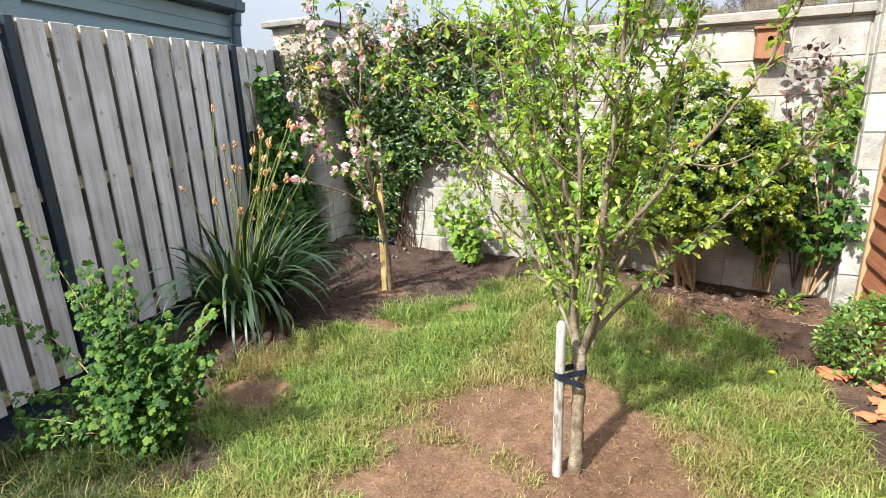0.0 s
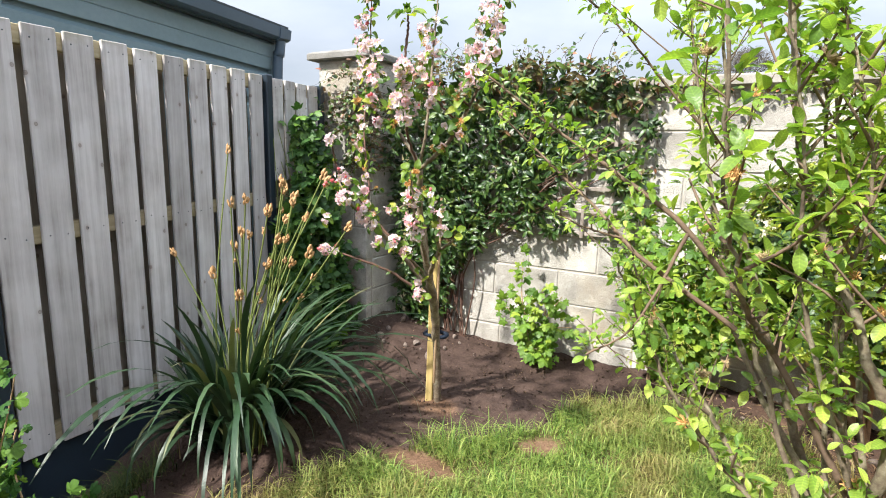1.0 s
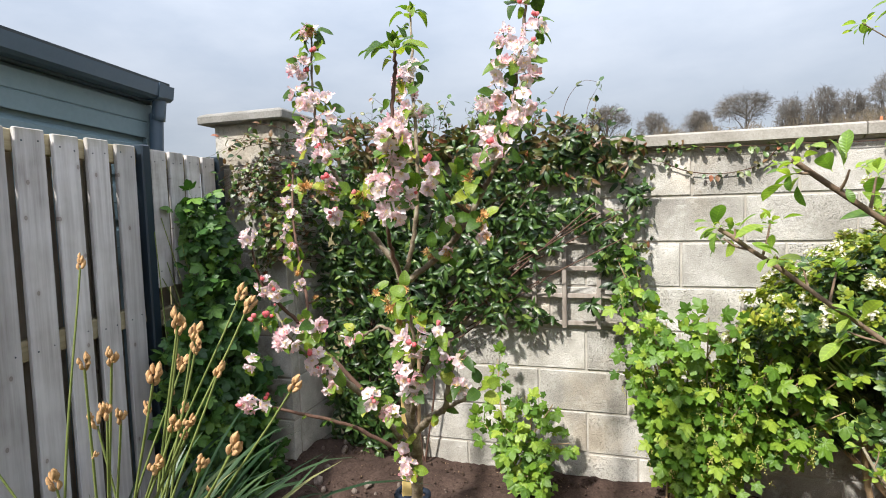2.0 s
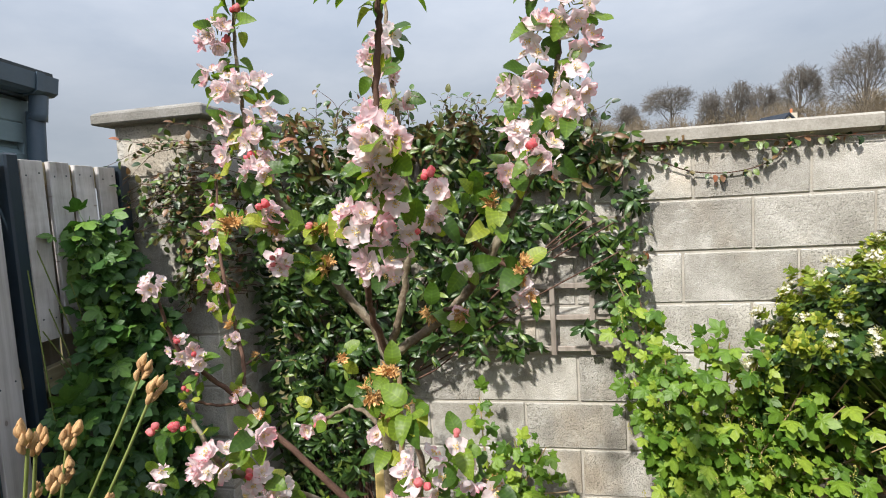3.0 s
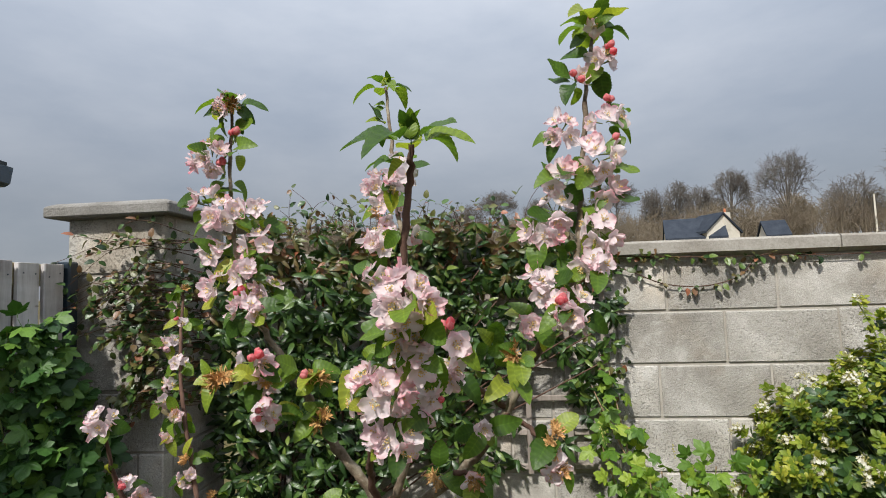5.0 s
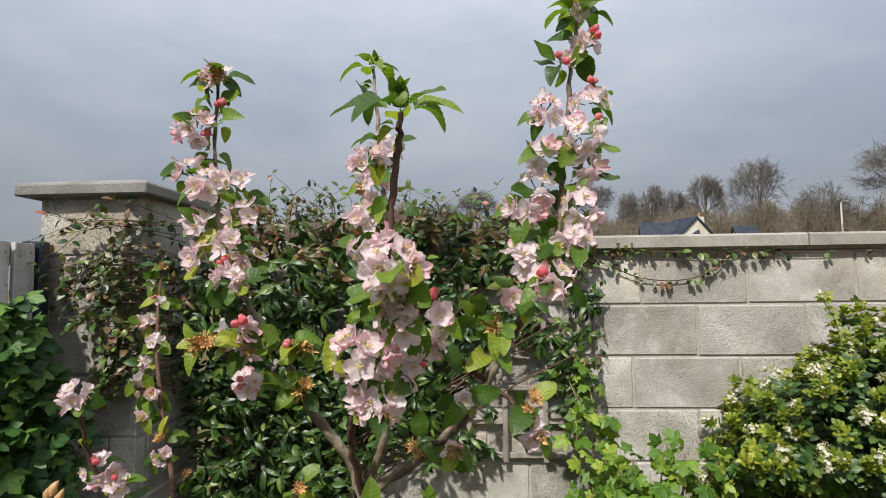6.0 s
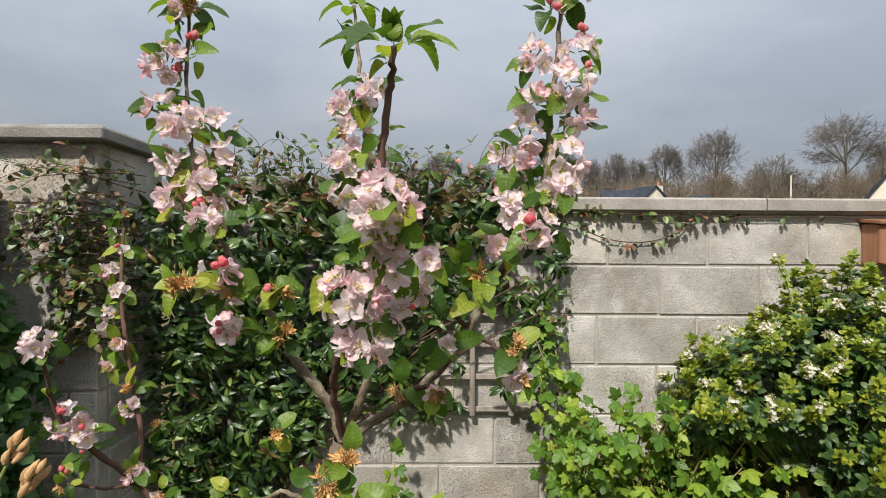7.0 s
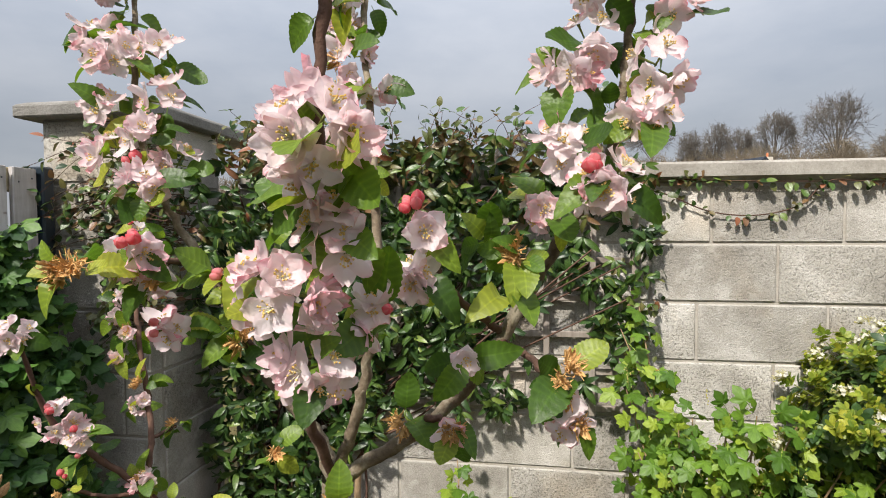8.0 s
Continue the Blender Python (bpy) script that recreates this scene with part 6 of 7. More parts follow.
    def spray(pts, leaves, r=0.0022):
        p = spline(pts, 16)
        sprays.append(tube(p, [r, r * 0.5], 4))
        for u in np.linspace(0.08, 1, leaves):
            k = int(u * 15)
            for s in (-1, 1):
                sat.append(p[k])
                stip.append((p[min(k + 1, 15)] - p[k - 1]) / (np.linalg.norm(p[min(k + 1, 15)] - p[k - 1]) + 1e-9) * 0.5 + unit_rows(rng, 1)[0] * 0.8)
    for k in range(64):
        z0 = rng.uniform(1.22, 1.86)
        reach = rng.uniform(0.06, 0.40) * (1.0 if z0 > 1.5 else 0.5)
        spray([(-1.38, rng.uniform(3.28, 3.45), z0), (-1.44 - reach * 0.4, 3.24, z0 + rng.uniform(-0.02, 0.06)), (-1.43 - reach, rng.uniform(3.20, 3.26), z0 + rng.uniform(-0.12, 0.05))], 8, 0.0018)
    for k in range(60):
        x0 = rng.uniform(-1.4, 0.05)
        y0 = WALL_Y - rng.uniform(0.02, 0.28)
        h = rng.uniform(0.04, 0.13) * (1.6 if rng.random() < 0.12 else 1)
        z0 = np.interp(x0, [-1.4, -1.2, -0.3, 0.05], [1.84, 1.87, 1.86, 1.78])
        spray([(x0, y0, z0), (x0 + rng.uniform(-0.03, 0.03), y0, z0 + h * 0.6), (x0 + rng.uniform(-0.09, 0.09), y0 - 0.02, z0 + h)], 4, 0.0016)
    spray([(-0.15, 3.6, 1.84), (-0.12, 3.58, 1.96), (-0.05, 3.57, 2.04), (0.03, 3.56, 2.025)], 3, 0.0015)
    spray([(-1.05, 3.6, 1.86), (-1.0, 3.58, 1.98), (-0.93, 3.57, 2.0), (-0.9, 3.56, 1.94)], 2, 0.0013)
    # the runner below the coping
    run = spline([(0.16, WALL_Y - 0.022, 1.708), (0.28, WALL_Y - 0.026, 1.678), (0.42, WALL_Y - 0.022, 1.618), (0.58, WALL_Y - 0.018, 1.603), (0.72, WALL_Y - 0.022, 1.638), (0.80, WALL_Y - 0.032, 1.718), (0.92, WALL_Y - 0.026, 1.718), (1.1, WALL_Y - 0.026, 1.713), (1.4, WALL_Y - 0.026, 1.718), (1.62, WALL_Y - 0.026, 1.698)], 60)
    run2 = spline([(0.12, WALL_Y - 0.032, 1.738), (0.30, WALL_Y - 0.034, 1.733), (0.55, WALL_Y - 0.032, 1.723), (0.8, WALL_Y - 0.032, 1.718)], 30)
    sprays += [tube(run, [0.0028, 0.0018], 5), tube(run2, [0.0025, 0.0016], 5)]
    for path, cnt in ((run, 80), (run2, 60)):
        for k in rng.integers(0, len(path), cnt):
            if path[k][0] < 1.05 or rng.random() < 0.15:
                sat.append(path[k])
                stip.append(np.array([0, -0.35, -0.4]) + 0.8 * unit_rows(rng, 1)[0])
    for k in range(120):
        q = np.array([rng.uniform(0.1, 0.26), WALL_Y - rng.uniform(0.03, 0.09), rng.uniform(0.95, 1.72)])
        sat.append(q)
        stip.append(np.array([0, -0.5, -0.5]) + 0.8 * unit_rows(rng, 1)[0])
    v, f = joined(sprays)
    put("shoot_tangle", fast_mesh("shoot_tangle", v, f, M_TWIG), plant, kind="stuff")
    sat, stip = np.array(sat), np.array(stip)
    ups = np.array([0, -0.6, 0.8]) + 0.5 * unit_rows(rng, len(sat))
    size = rng.uniform(0.020, 0.040, len(sat))
    red = rng.random(len(sat)) < 0.45
    for mask, mat in ((~red, L_CLIMB), (red, L_CLIMBRED)):
        put("shoot_leaves", leaf_mesh("shoot_leaves", T_OVATE, sat[mask], frames(stip[mask], ups[mask]), size[mask], mat), plant, kind="stuff")


wall_climber()


# ---- strap-leaved clump with orange seed heads ----
def strap_leaf(rng, root, a, length, width, arch, twist):
    """A long folded strap that rises and arches over."""
    n = 11
    d = np.array([math.cos(a), math.sin(a), 0])
    vs = []
    side = np.array([-math.sin(a + twist), math.cos(a + twist), 0])
    pos, ang = np.array(root, float), math.radians(88 - 20 * rng.random() ** 1.5)
    bend = arch / n
    for k in range(n + 1):
        s = k / n
        w = width * (0.65 + 0.5 * math.sin(math.pi * min(1, s * 1.05 + 0.1)) if s < 0.75 else 1.05 * (1 - s) / 0.25 + 0.04)
        vs += [pos - side * w / 2, pos + np.array([0, 0, -0.15 * width]) * (1 - s), pos + side * w / 2]
        ang -= bend * (0.35 + 1.5 * s)
        pos = pos + (d * math.cos(ang) + np.array([0, 0, math.sin(ang)])) * length / n
    fs = []
    for k in range(n):
        b = 3 * k
        fs += [(b, b + 1, b + 4, b + 3), (b + 1, b + 2, b + 5, b + 4)]
    return np.array(vs), np.array(fs)


def husk_mesh(seed):
    """A spindle of overlapping papery bracts, length 1."""
    rng = np.random.default_rng(seed)
    out = []
    for k in range(9):
        a, s = rng.uniform(0, 2 * math.pi), k / 9
        r = 0.16 * math.sin(math.pi * (0.2 + 0.7 * s))
        base = np.array([math.cos(a) * r * 0.6, math.sin(a) * r * 0.6, 0.62 * s])
        tip = np.array([math.cos(a) * r * 1.3, math.sin(a) * r * 1.3, 0.62 * s + 0.40])
        out.append(tube(spline([base, (base + tip) / 2 + 0.05 * np.array([math.cos(a), math.sin(a), 0]), tip], 5), [0.05, 0.10, 0.085, 0.012], 6))
    v, f = joined(out)
    return fast_mesh("seed_head", v, f, M_HUSK)


def strap_clump():
    rng = np.random.default_rng(41)
    c = np.array([-1.32, 2.07, -0.03])
    plant = thing("strap_leaf_clump", tuple(c), "clump of long arching dark green strap leaves with orange seed heads", "plant")
    for k in range(300):
        a = rng.uniform(0, 2 * math.pi)
        r = 0.19 * math.sqrt(rng.random())
        root = c + np.array([r * math.cos(a), r * math.sin(a) * 0.8, 0])
        out = a + rng.uniform(-0.7, 0.7)
        arch = 0.65 + 2.4 * rng.random() ** 1.15
        length = rng.uniform(0.55, 1.2) * (1.0 if arch > 1.2 else 0.88)
        if math.cos(out) < -0.3:
            arch, length = min(arch, 1.0), length * 0.62
        if math.cos(out) < 0.2 and math.sin(out) < -0.2:
            length *= 0.42 if math.cos(out) < -0.3 else 0.58
        v, f = strap_leaf(rng, root, out, length, rng.uniform(0.017, 0.031), arch, rng.uniform(-0.5, 0.5))
        v[:, 0] = np.maximum(v[:, 0], FX + 0.012)
        v[:, 2] = np.maximum(v[:, 2], ground_height(v[:, 0], v[:, 1]) + 0.012)
        put("leaf", fast_mesh("leaf", v, f, L_STRAP), plant)
    heads = [husk_mesh(s) for s in range(3)]
    ends = [(-0.971, 2.067, 1.20), (-0.936, 2.282, 1.195), (-1.484, 1.935, 0.876), (-0.884, 1.758, 0.814), (-1.0, 2.336, 1.222), (-1.03, 2.291, 0.76), (-1.074, 2.224, 1.125), (-1.445, 2.2, 1.328), (-1.139, 1.95, 1.117), (-1.054, 1.95, 1.135), (-0.936, 1.95, 1.096), (-1.08, 1.95, 1.002),
            (-1.039, 1.95, 0.998), (-0.889, 1.95, 0.992), (-0.85, 1.95, 1.0), (-0.819, 1.95, 0.91), (-0.733, 1.95, 0.956), (-0.951, 1.95, 0.883), (-1.263, 1.95, 0.806), (-1.021, 2.12, 1.166), (-0.972, 2.12, 1.117), (-0.906, 2.12, 1.063), (-0.689, 2.12, 1.041), (-1.30, 2.10, 0.90), (-1.15, 2.25, 1.02)]
    for k, e in enumerate(ends):
        e = np.array(e)
        root = c + np.array([rng.uniform(-0.1, 0.12), rng.uniform(-0.1, 0.1), 0])
        root[:2] += (e[:2] - root[:2]) * 0.22
        mid = root * 0.5 + e * 0.5 + np.array([-(e[0] - root[0]) * 0.22, -(e[1] - root[1]) * 0.22, 0.04])
        p = spline([root, mid, e], 14)
        scape = put("flower_stem", fast_mesh("flower_stem", *tube(p, [0.0045, 0.0035, 0.0028], 6), M_GREENSTEM), plant)
        d = p[-1] - p[-3]
        put("seed_head", heads[k % 3], scape, "papery orange-brown seed head", facing(p[-1] - 0.006 * d / np.linalg.norm(d), d + rng.normal(size=3) * 0.01, rng.uniform(0.048, 0.070), rng))
        for _ in range(int(rng.integers(0, 2))):
            j = int(rng.integers(8, 13))
            dd = d / np.linalg.norm(d) + 0.5 * unit_rows(rng, 1)[0]
            put("seed_head", heads[(k + 1) % 3], scape, "papery orange-brown seed head", facing(p[j], dd, rng.uniform(0.03, 0.045), rng))


strap_clump()


# ---- lobed-leaf shrubs ----
def cane_shrub(name, label, category, root, canes, leaf_size, mat, stem_mat, seed, per_cane=40, tassels=0, spread=0.06, leaf_from=0.25, r=0.006, group="", template=None):
    """A shrub of canes (end points, with an optional bow), each clothed in lobed leaves."""
    template = template or T_LOBED
    rng = np.random.default_rng(seed)
    plant = thing(name, root, label, category, group)
    at, tips, tas = [], [], []
    for end in canes:
        a, b = np.array(root, float) + rng.normal(size=3) * np.array([0.03, 0.02, 0]), np.array(end, float)
        m = (a + b) / 2 + rng.normal(size=3) * 0.035 + np.array([0, 0, 0.05])
        p = spline([a, m, b], 16)
        put("stem", fast_mesh("stem", *tube(p, [r, r * 0.7, r * 0.35], 6, 0.15, rng), stem_mat), plant)
        for k in range(per_cane):
            u = leaf_from + (1 - leaf_from) * rng.random()
            q = p[int(u * 15)]
            o = unit_rows(rng, 1)[0] + np.array([0, -0.35, 0.15])
            q2 = q + o * spread * rng.random()
            at.append(q2)
            tips.append(o * 0.8 + np.array([0, -0.2, -0.55]))
        for k in range(4):
            o = unit_rows(rng, 1)[0] + np.array([0, -0.35, 0.15])
            at.append(p[15] + o * 0.012)
            tips.append(o + np.array([0, -0.2, -0.2]))
        for k in range(tassels):
            q = p[int((0.3 + 0.65 * rng.random()) * 15)] + rng.normal(size=3) * np.array([0.05, 0.03, 0.02]) + np.array([0, -0.05, 0])
            line = spline([q, q + np.array([rng.uniform(-0.012, 0.012), -0.006, -0.012]), q + np.array([rng.uniform(-0.015, 0.015), -0.006, -rng.uniform(0.025, 0.05)])], 7)
            tas.append(tube(line, [0.0007, 0.0005], 4))
            for j in range(7):
                c = line[j] + rng.normal(size=3) * 0.003
                tas.append(tube(np.array([c, c - [0, 0, 0.003], c - [0, 0, 0.006]]), [0.0006, 0.0028, 0.0006], 5))
    at, tips = np.array(at), np.array(tips)
    ups = np.array([0.1, -0.85, 0.65]) + 0.4 * unit_rows(rng, len(at))
    size = leaf_size * rng.uniform(0.55, 1.25, len(at))
    n_obj = min(len(at) // 3, 150)
    leaf = single_leaf("leaf", template, mat)
    order = np.argsort(at[:, 1])
    for k in order[:n_obj]:
        put("leaf", leaf, plant, m=aimed(at[k], tips[k], ups[k], size[k]))
    rest = order[n_obj:]
    put("foliage", leaf_mesh("foliage", template, at[rest], frames(tips[rest], ups[rest]), size[rest], mat), plant, kind="stuff")
    if tas:
        v, f = joined(tas)
        put("flower_tassels", fast_mesh("flower_tassels", v, f, M_BERRY), plant, "yellow-green flower tassels", kind="stuff")
    return plant


cane_shrub("gooseberry_bush", "leafy gooseberry bush with lobed leaves beside the fence", "shrub", (-0.84, 1.02, -0.14),
           [(-1.0, 1.0, 0.66), (-0.93, 1.0, 0.70), (-0.86, 1.05, 0.60), (-0.76, 1.0, 0.54), (-0.64, 1.05, 0.48), (-0.54, 1.05, 0.40), (-0.96, 1.0, 0.46), (-0.82, 0.95, 0.40), (-0.68, 0.95, 0.30), (-0.56, 1.0, 0.28), (-0.92, 0.95, 0.22), (-0.76, 0.90, 0.16), (-0.62, 0.95, 0.12), (-0.98, 1.0, 0.32), (-0.52, 1.08, 0.30), (-0.88, 0.98, 0.52), (-0.72, 1.1, 0.42)],
           0.034, L_BLACKC, M_CANE, 51, 150, spread=0.075, leaf_from=0.25, template=T_ROUND).location.z += 0.05
cane_shrub("gooseberry_shoot", "thin arching gooseberry shoots with small leaves", "shrub", (-0.86, 1.04, -0.13),
           [(-1.32, 1.0, 0.87), (-1.73, 0.98, 0.44), (-0.30, 1.02, 0.60), (-0.38, 1.04, 0.38), (-0.70, 1.0, 0.80), (-1.22, 0.74, 0.0), (-1.55, 0.88, 0.06), (-1.42, 0.80, 0.02)],
           0.034, L_BLACKC, M_CANE, 52, 70, spread=0.03, leaf_from=0.3, r=0.004, template=T_ROUND).location.z += 0.05
cane_shrub("currant_bush", "small redcurrant bush with bright lobed leaves against the wall", "shrub", (-0.36, 3.60, 0.03),
           [(-0.47, 3.58, 0.72), (-0.33, 3.55, 0.55), (-0.20, 3.55, 0.52), (-0.55, 3.52, 0.42), (-0.12, 3.52, 0.35), (-0.28, 3.45, 0.25), (-0.42, 3.5, 0.4), (-0.24, 3.45, 0.18)],
           0.070, L_CURRANT, M_CANE, 53, 28, spread=0.065, leaf_from=0.3, group="currants on the wall")
cane_shrub("currant_bush", "tall redcurrant bush with yellow-green flower tassels on the wall", "shrub", (0.38, 3.60, 0.03),
           [(0.10, 3.66, 1.22), (0.17, 3.66, 1.28), (0.12, 3.62, 1.0), (0.20, 3.55, 0.92), (0.30, 3.48, 0.95), (0.40, 3.45, 0.98), (0.50, 3.45, 0.92), (0.60, 3.45, 0.85), (0.68, 3.45, 0.72), (0.22, 3.5, 0.62), (0.36, 3.42, 0.7), (0.55, 3.42, 0.6), (0.16, 3.6, 0.78), (0.45, 3.40, 0.45), (0.30, 3.45, 0.45), (0.62, 3.5, 0.42), (0.72, 3.34, 0.98), (0.84, 3.33, 0.95), (0.95, 3.34, 0.84), (0.92, 3.34, 0.66), (0.80, 3.32, 0.56), (0.78, 3.32, 0.80), (0.55, 3.36, 0.98), (0.45, 3.38, 1.0), (0.62, 3.34, 0.76), (0.35, 3.40, 0.90), (0.25, 3.45, 0.92)],
           0.068, L_CURRANT, M_CANE, 54, 40, tassels=9, spread=0.085, leaf_from=0.3, group="currants on the wall")
cane_shrub("currant_bush", "trained currant cane with green leaves against the block wall", "shrub", (1.76, 3.69, 0.03),
           [(1.74, 3.68, 1.05), (1.60, 3.64, 0.75), (1.90, 3.64, 0.72), (1.62, 3.64, 0.5), (1.88, 3.62, 0.48), (1.76, 3.62, 0.85), (1.66, 3.62, 0.95), (1.85, 3.62, 0.95)],
           0.066, L_BLACKC, M_CANE, 55, 30, spread=0.08, leaf_from=0.55, r=0.010, group="currants on the wall")
cane_shrub("currant_bush", "trained currant cane with green leaves beside the block pillar", "shrub", (2.02, 3.67, 0.02),
           [(2.02, 3.66, 1.3), (1.92, 3.62, 0.9), (2.10, 3.52, 0.62), (2.12, 3.50, 0.85), (1.96, 3.6, 0.45), (2.05, 3.55, 0.4), (2.0, 3.6, 1.1), (1.95, 3.62, 0.7)],
           0.064, L_BLACKC, M_CANE, 56, 26, spread=0.08, leaf_from=0.55, r=0.010, group="currants on the wall")


def fence_climber():
    rng = np.random.default_rng(61)
    plant = thing("fence_climber", (-1.72, 3.05, 0.05), "leafy green climber with lobed leaves on the fence end", "climbing plant")
    at, stems = [], []
    for k in range(16):
        y1, z1 = rng.uniform(2.72, 3.2), rng.uniform(0.7, 1.55)
        p = spline([(-1.70, 3.02 + rng.uniform(-0.15, 0.12), 0.05), (-1.72, 3.0 + rng.uniform(-0.2, 0.2), 0.5), (-1.73, y1, z1)], 12)
        stems.append(tube(p, [0.004, 0.002], 5))
    n = 2300
    y, z = rng.uniform(2.62, 3.27, n), rng.uniform(0.08, 1.58, n)
    half = np.interp(z, [0.05, 0.6, 0.95, 1.2, 1.5, 1.58], [0.32, 0.30, 0.26, 0.14, 0.12, 0.05])
    keep = np.abs(y - (3.02 + 0.03 * np.sin(z * 6))) < half * (0.85 + 0.35 * wobble(y, z, 6.0))
    y, z = y[keep], z[keep]
    thick = np.interp(z, [0.05, 0.9, 1.5], [0.30, 0.22, 0.10])
    at = np.stack([FX + 0.02 + thick * rng.random(len(y)) ** 0.8, y, z], -1)
    tips = np.array([0.45, -0.45, -0.2]) + 0.7 * unit_rows(rng, len(at))
    ups = np.array([0.55, -0.55, 0.6]) + 0.4 * unit_rows(rng, len(at))
    size = rng.uniform(0.045, 0.095, len(at))
    v, f = joined(stems)
    put("stem_tangle", fast_mesh("stem_tangle", v, f, M_GREENSTEM), plant, kind="stuff")
    put("foliage", leaf_mesh("foliage", T_LOBED, at, frames(tips, ups), size, L_HOP), plant, kind="stuff")


fence_climber()


# ---- choisya ----
def flower_head_mesh(seed):
    """A loose head of small white five-petalled flowers and buds, about 1 across."""
    rng = np.random.default_rng(seed)
    vs, fs, bl, off = [], [], [], 0
    for k in range(16):
        d = unit_rows(rng, 1)[0]
        d[2] = abs(d[2]) * 0.8 + 0.35
        d /= np.linalg.norm(d)
        reach = rng.uniform(0.26, 0.5)
        q = np.array(Vector(d + 0.3 * unit_rows(rng, 1)[0]).to_track_quat("Z", "Y").to_matrix())
        if k < 9:
            for j in range(5):
                a = 2 * math.pi * j / 5
                v, f, b = petal(0.13, 0.17, rng.uniform(-0.1, 0.5), 0.1, 2)
                c, s = math.cos(a), math.sin(a)
                v = v - np.array([0, 0.04, 0])
                v = (v @ np.array([[c, s, 0], [-s, c, 0], [0, 0, 1]])) @ q.T + d * reach
                vs.append(v)
                fs.append(f + off)
                bl.append(b * 0.5)
                off += len(v)
        else:
            v, f = tube(np.array([d * reach, d * (reach + 0.05), d * (reach + 0.10), d * (reach + 0.12)]), [0.01, 0.045, 0.04, 0.005], 5)
            vs.append(v)
            fs.append(f + off)
            bl.append(np.full(len(v), 2.0))
            off += len(v)
        v, f = tube(np.array([(0, 0, -0.05), d * reach]), [0.018], 4)
        vs.append(v)
        fs.append(f + off)
        bl.append(np.full(len(v), 3.0))
        off += len(v)
    return fast_mesh("flower_head", np.vstack(vs), np.vstack(fs), P_WHITE, attrs={"blush": np.concatenate(bl)})


def choisya():
    rng = np.random.default_rng(71)
    root = np.array([1.22, 3.58, -0.01])
    plant = thing("choisya_bush", tuple(root), "glossy evergreen choisya bush with small white flower heads", "shrub")
    at, tips, ends = [], [], []
    for k in range(9):
        e = root + np.array([rng.uniform(-0.3, 0.3), rng.uniform(-0.25, 0.05), rng.uniform(0.5, 0.65)])
        b = root + np.array([rng.uniform(-0.14, 0.14), rng.uniform(-0.05, 0.05), 0])
        put("stem", fast_mesh("stem", *tube(spline([b, (b + e) / 2 + rng.normal(size=3) * 0.02, e], 9), [0.014, 0.012, 0.009], 7, 0.15, rng), M_CANE), plant)
    n = 0
    while n < 1150:
        p = np.array([rng.uniform(0.5, 1.82), rng.uniform(2.98, 3.72), rng.uniform(0.25, 1.55)])
        high = np.interp(p[0], [0.5, 0.8, 1.05, 1.17, 1.28, 1.45, 1.7], [0.46, 0.56, 0.56, 0.70, 0.70, 0.56, 0.46])
        d = np.array([(p[0] - 1.20) / 0.64, (p[1] - 3.42) / 0.40, (p[2] - 0.80) / (high if p[2] > 0.8 else 0.60)])
        rr = np.linalg.norm(d) + 0.16 * noise.noise(Vector(p * 5.0))
        if rr > 1.0 or rr < 0.48 or p[1] > 3.72:
            continue
        if p[2] < 0.47 + 0.14 * rng.random() or (p[0] < 0.95 and p[2] < 0.96 and p[1] < 3.36):
            continue
        n += 1
        o = d / (np.linalg.norm(d) + 1e-6)
        axis = o + np.array([0, -0.2, 0.35])
        axis /= np.linalg.norm(axis)
        ends.append((p, axis, rr))
        for j in range(6):
            t = unit_rows(rng, 1)[0]
            t = t - axis * np.dot(t, axis) + axis * rng.uniform(0.1, 0.7)
            at.append(p + 0.004 * t)
            tips.append(t)
    at, tips = np.array(at), np.array(tips)
    axes = np.repeat(np.array([e[1] for e in ends]), 6, axis=0)
    size = rng.uniform(0.036, 0.062, len(at))
    put("foliage", leaf_mesh("foliage", T_TREFOIL, at, frames(tips, axes + 0.3 * unit_rows(rng, len(at))), size, L_CHOISYA), plant, kind="stuff")
    heads = [flower_head_mesh(s) for s in range(3)]
    ya, yt, yax = [], [], []
    for p, axis, rr in ends:
        if rr < 0.78:
            continue
        tip = p + axis * 0.035
        if p[2] > 0.78 and rng.random() < np.interp(p[2], [0.8, 1.15], [0.5, 1.0]) * np.interp(p[0], [0.6, 1.3], [0.40, 0.28]) and (axis[1] < 0.2 or axis[2] > 0.5):
            for j in range(int(rng.integers(1, 4))):
                off = np.cross(axis, unit_rows(rng, 1)[0]) * 0.03 * (j > 0)
                put("flower_head", heads[int(rng.integers(3))], plant, "white flower head", facing(tip + off + axis * 0.035, axis + off * 8, rng.uniform(0.036, 0.056), rng))
        if rng.random() < 0.85 and p[2] > 0.45:
            for j in range(12):
                t = unit_rows(rng, 1)[0]
                t = t - axis * np.dot(t, axis) + axis * rng.uniform(0.4, 1.6)
                ya.append(tip + axis * rng.uniform(-0.005, 0.035) + 0.012 * unit_rows(rng, 1)[0])
                yt.append(t)
                yax.append(axis)
    # one sprig that stands clear of the bush
    sprig = spline([(1.10, 3.52, 1.28), (1.09, 3.54, 1.42), (1.06, 3.55, 1.50), (1.05, 3.55, 1.535)], 10)
    put("stem", fast_mesh("stem", *tube(sprig, [0.003, 0.002], 5), M_GREENSTEM), plant)
    put("flower_head", heads[0], plant, "white flower head", facing(sprig[-1], (0, -0.3, 1), 0.05, rng))
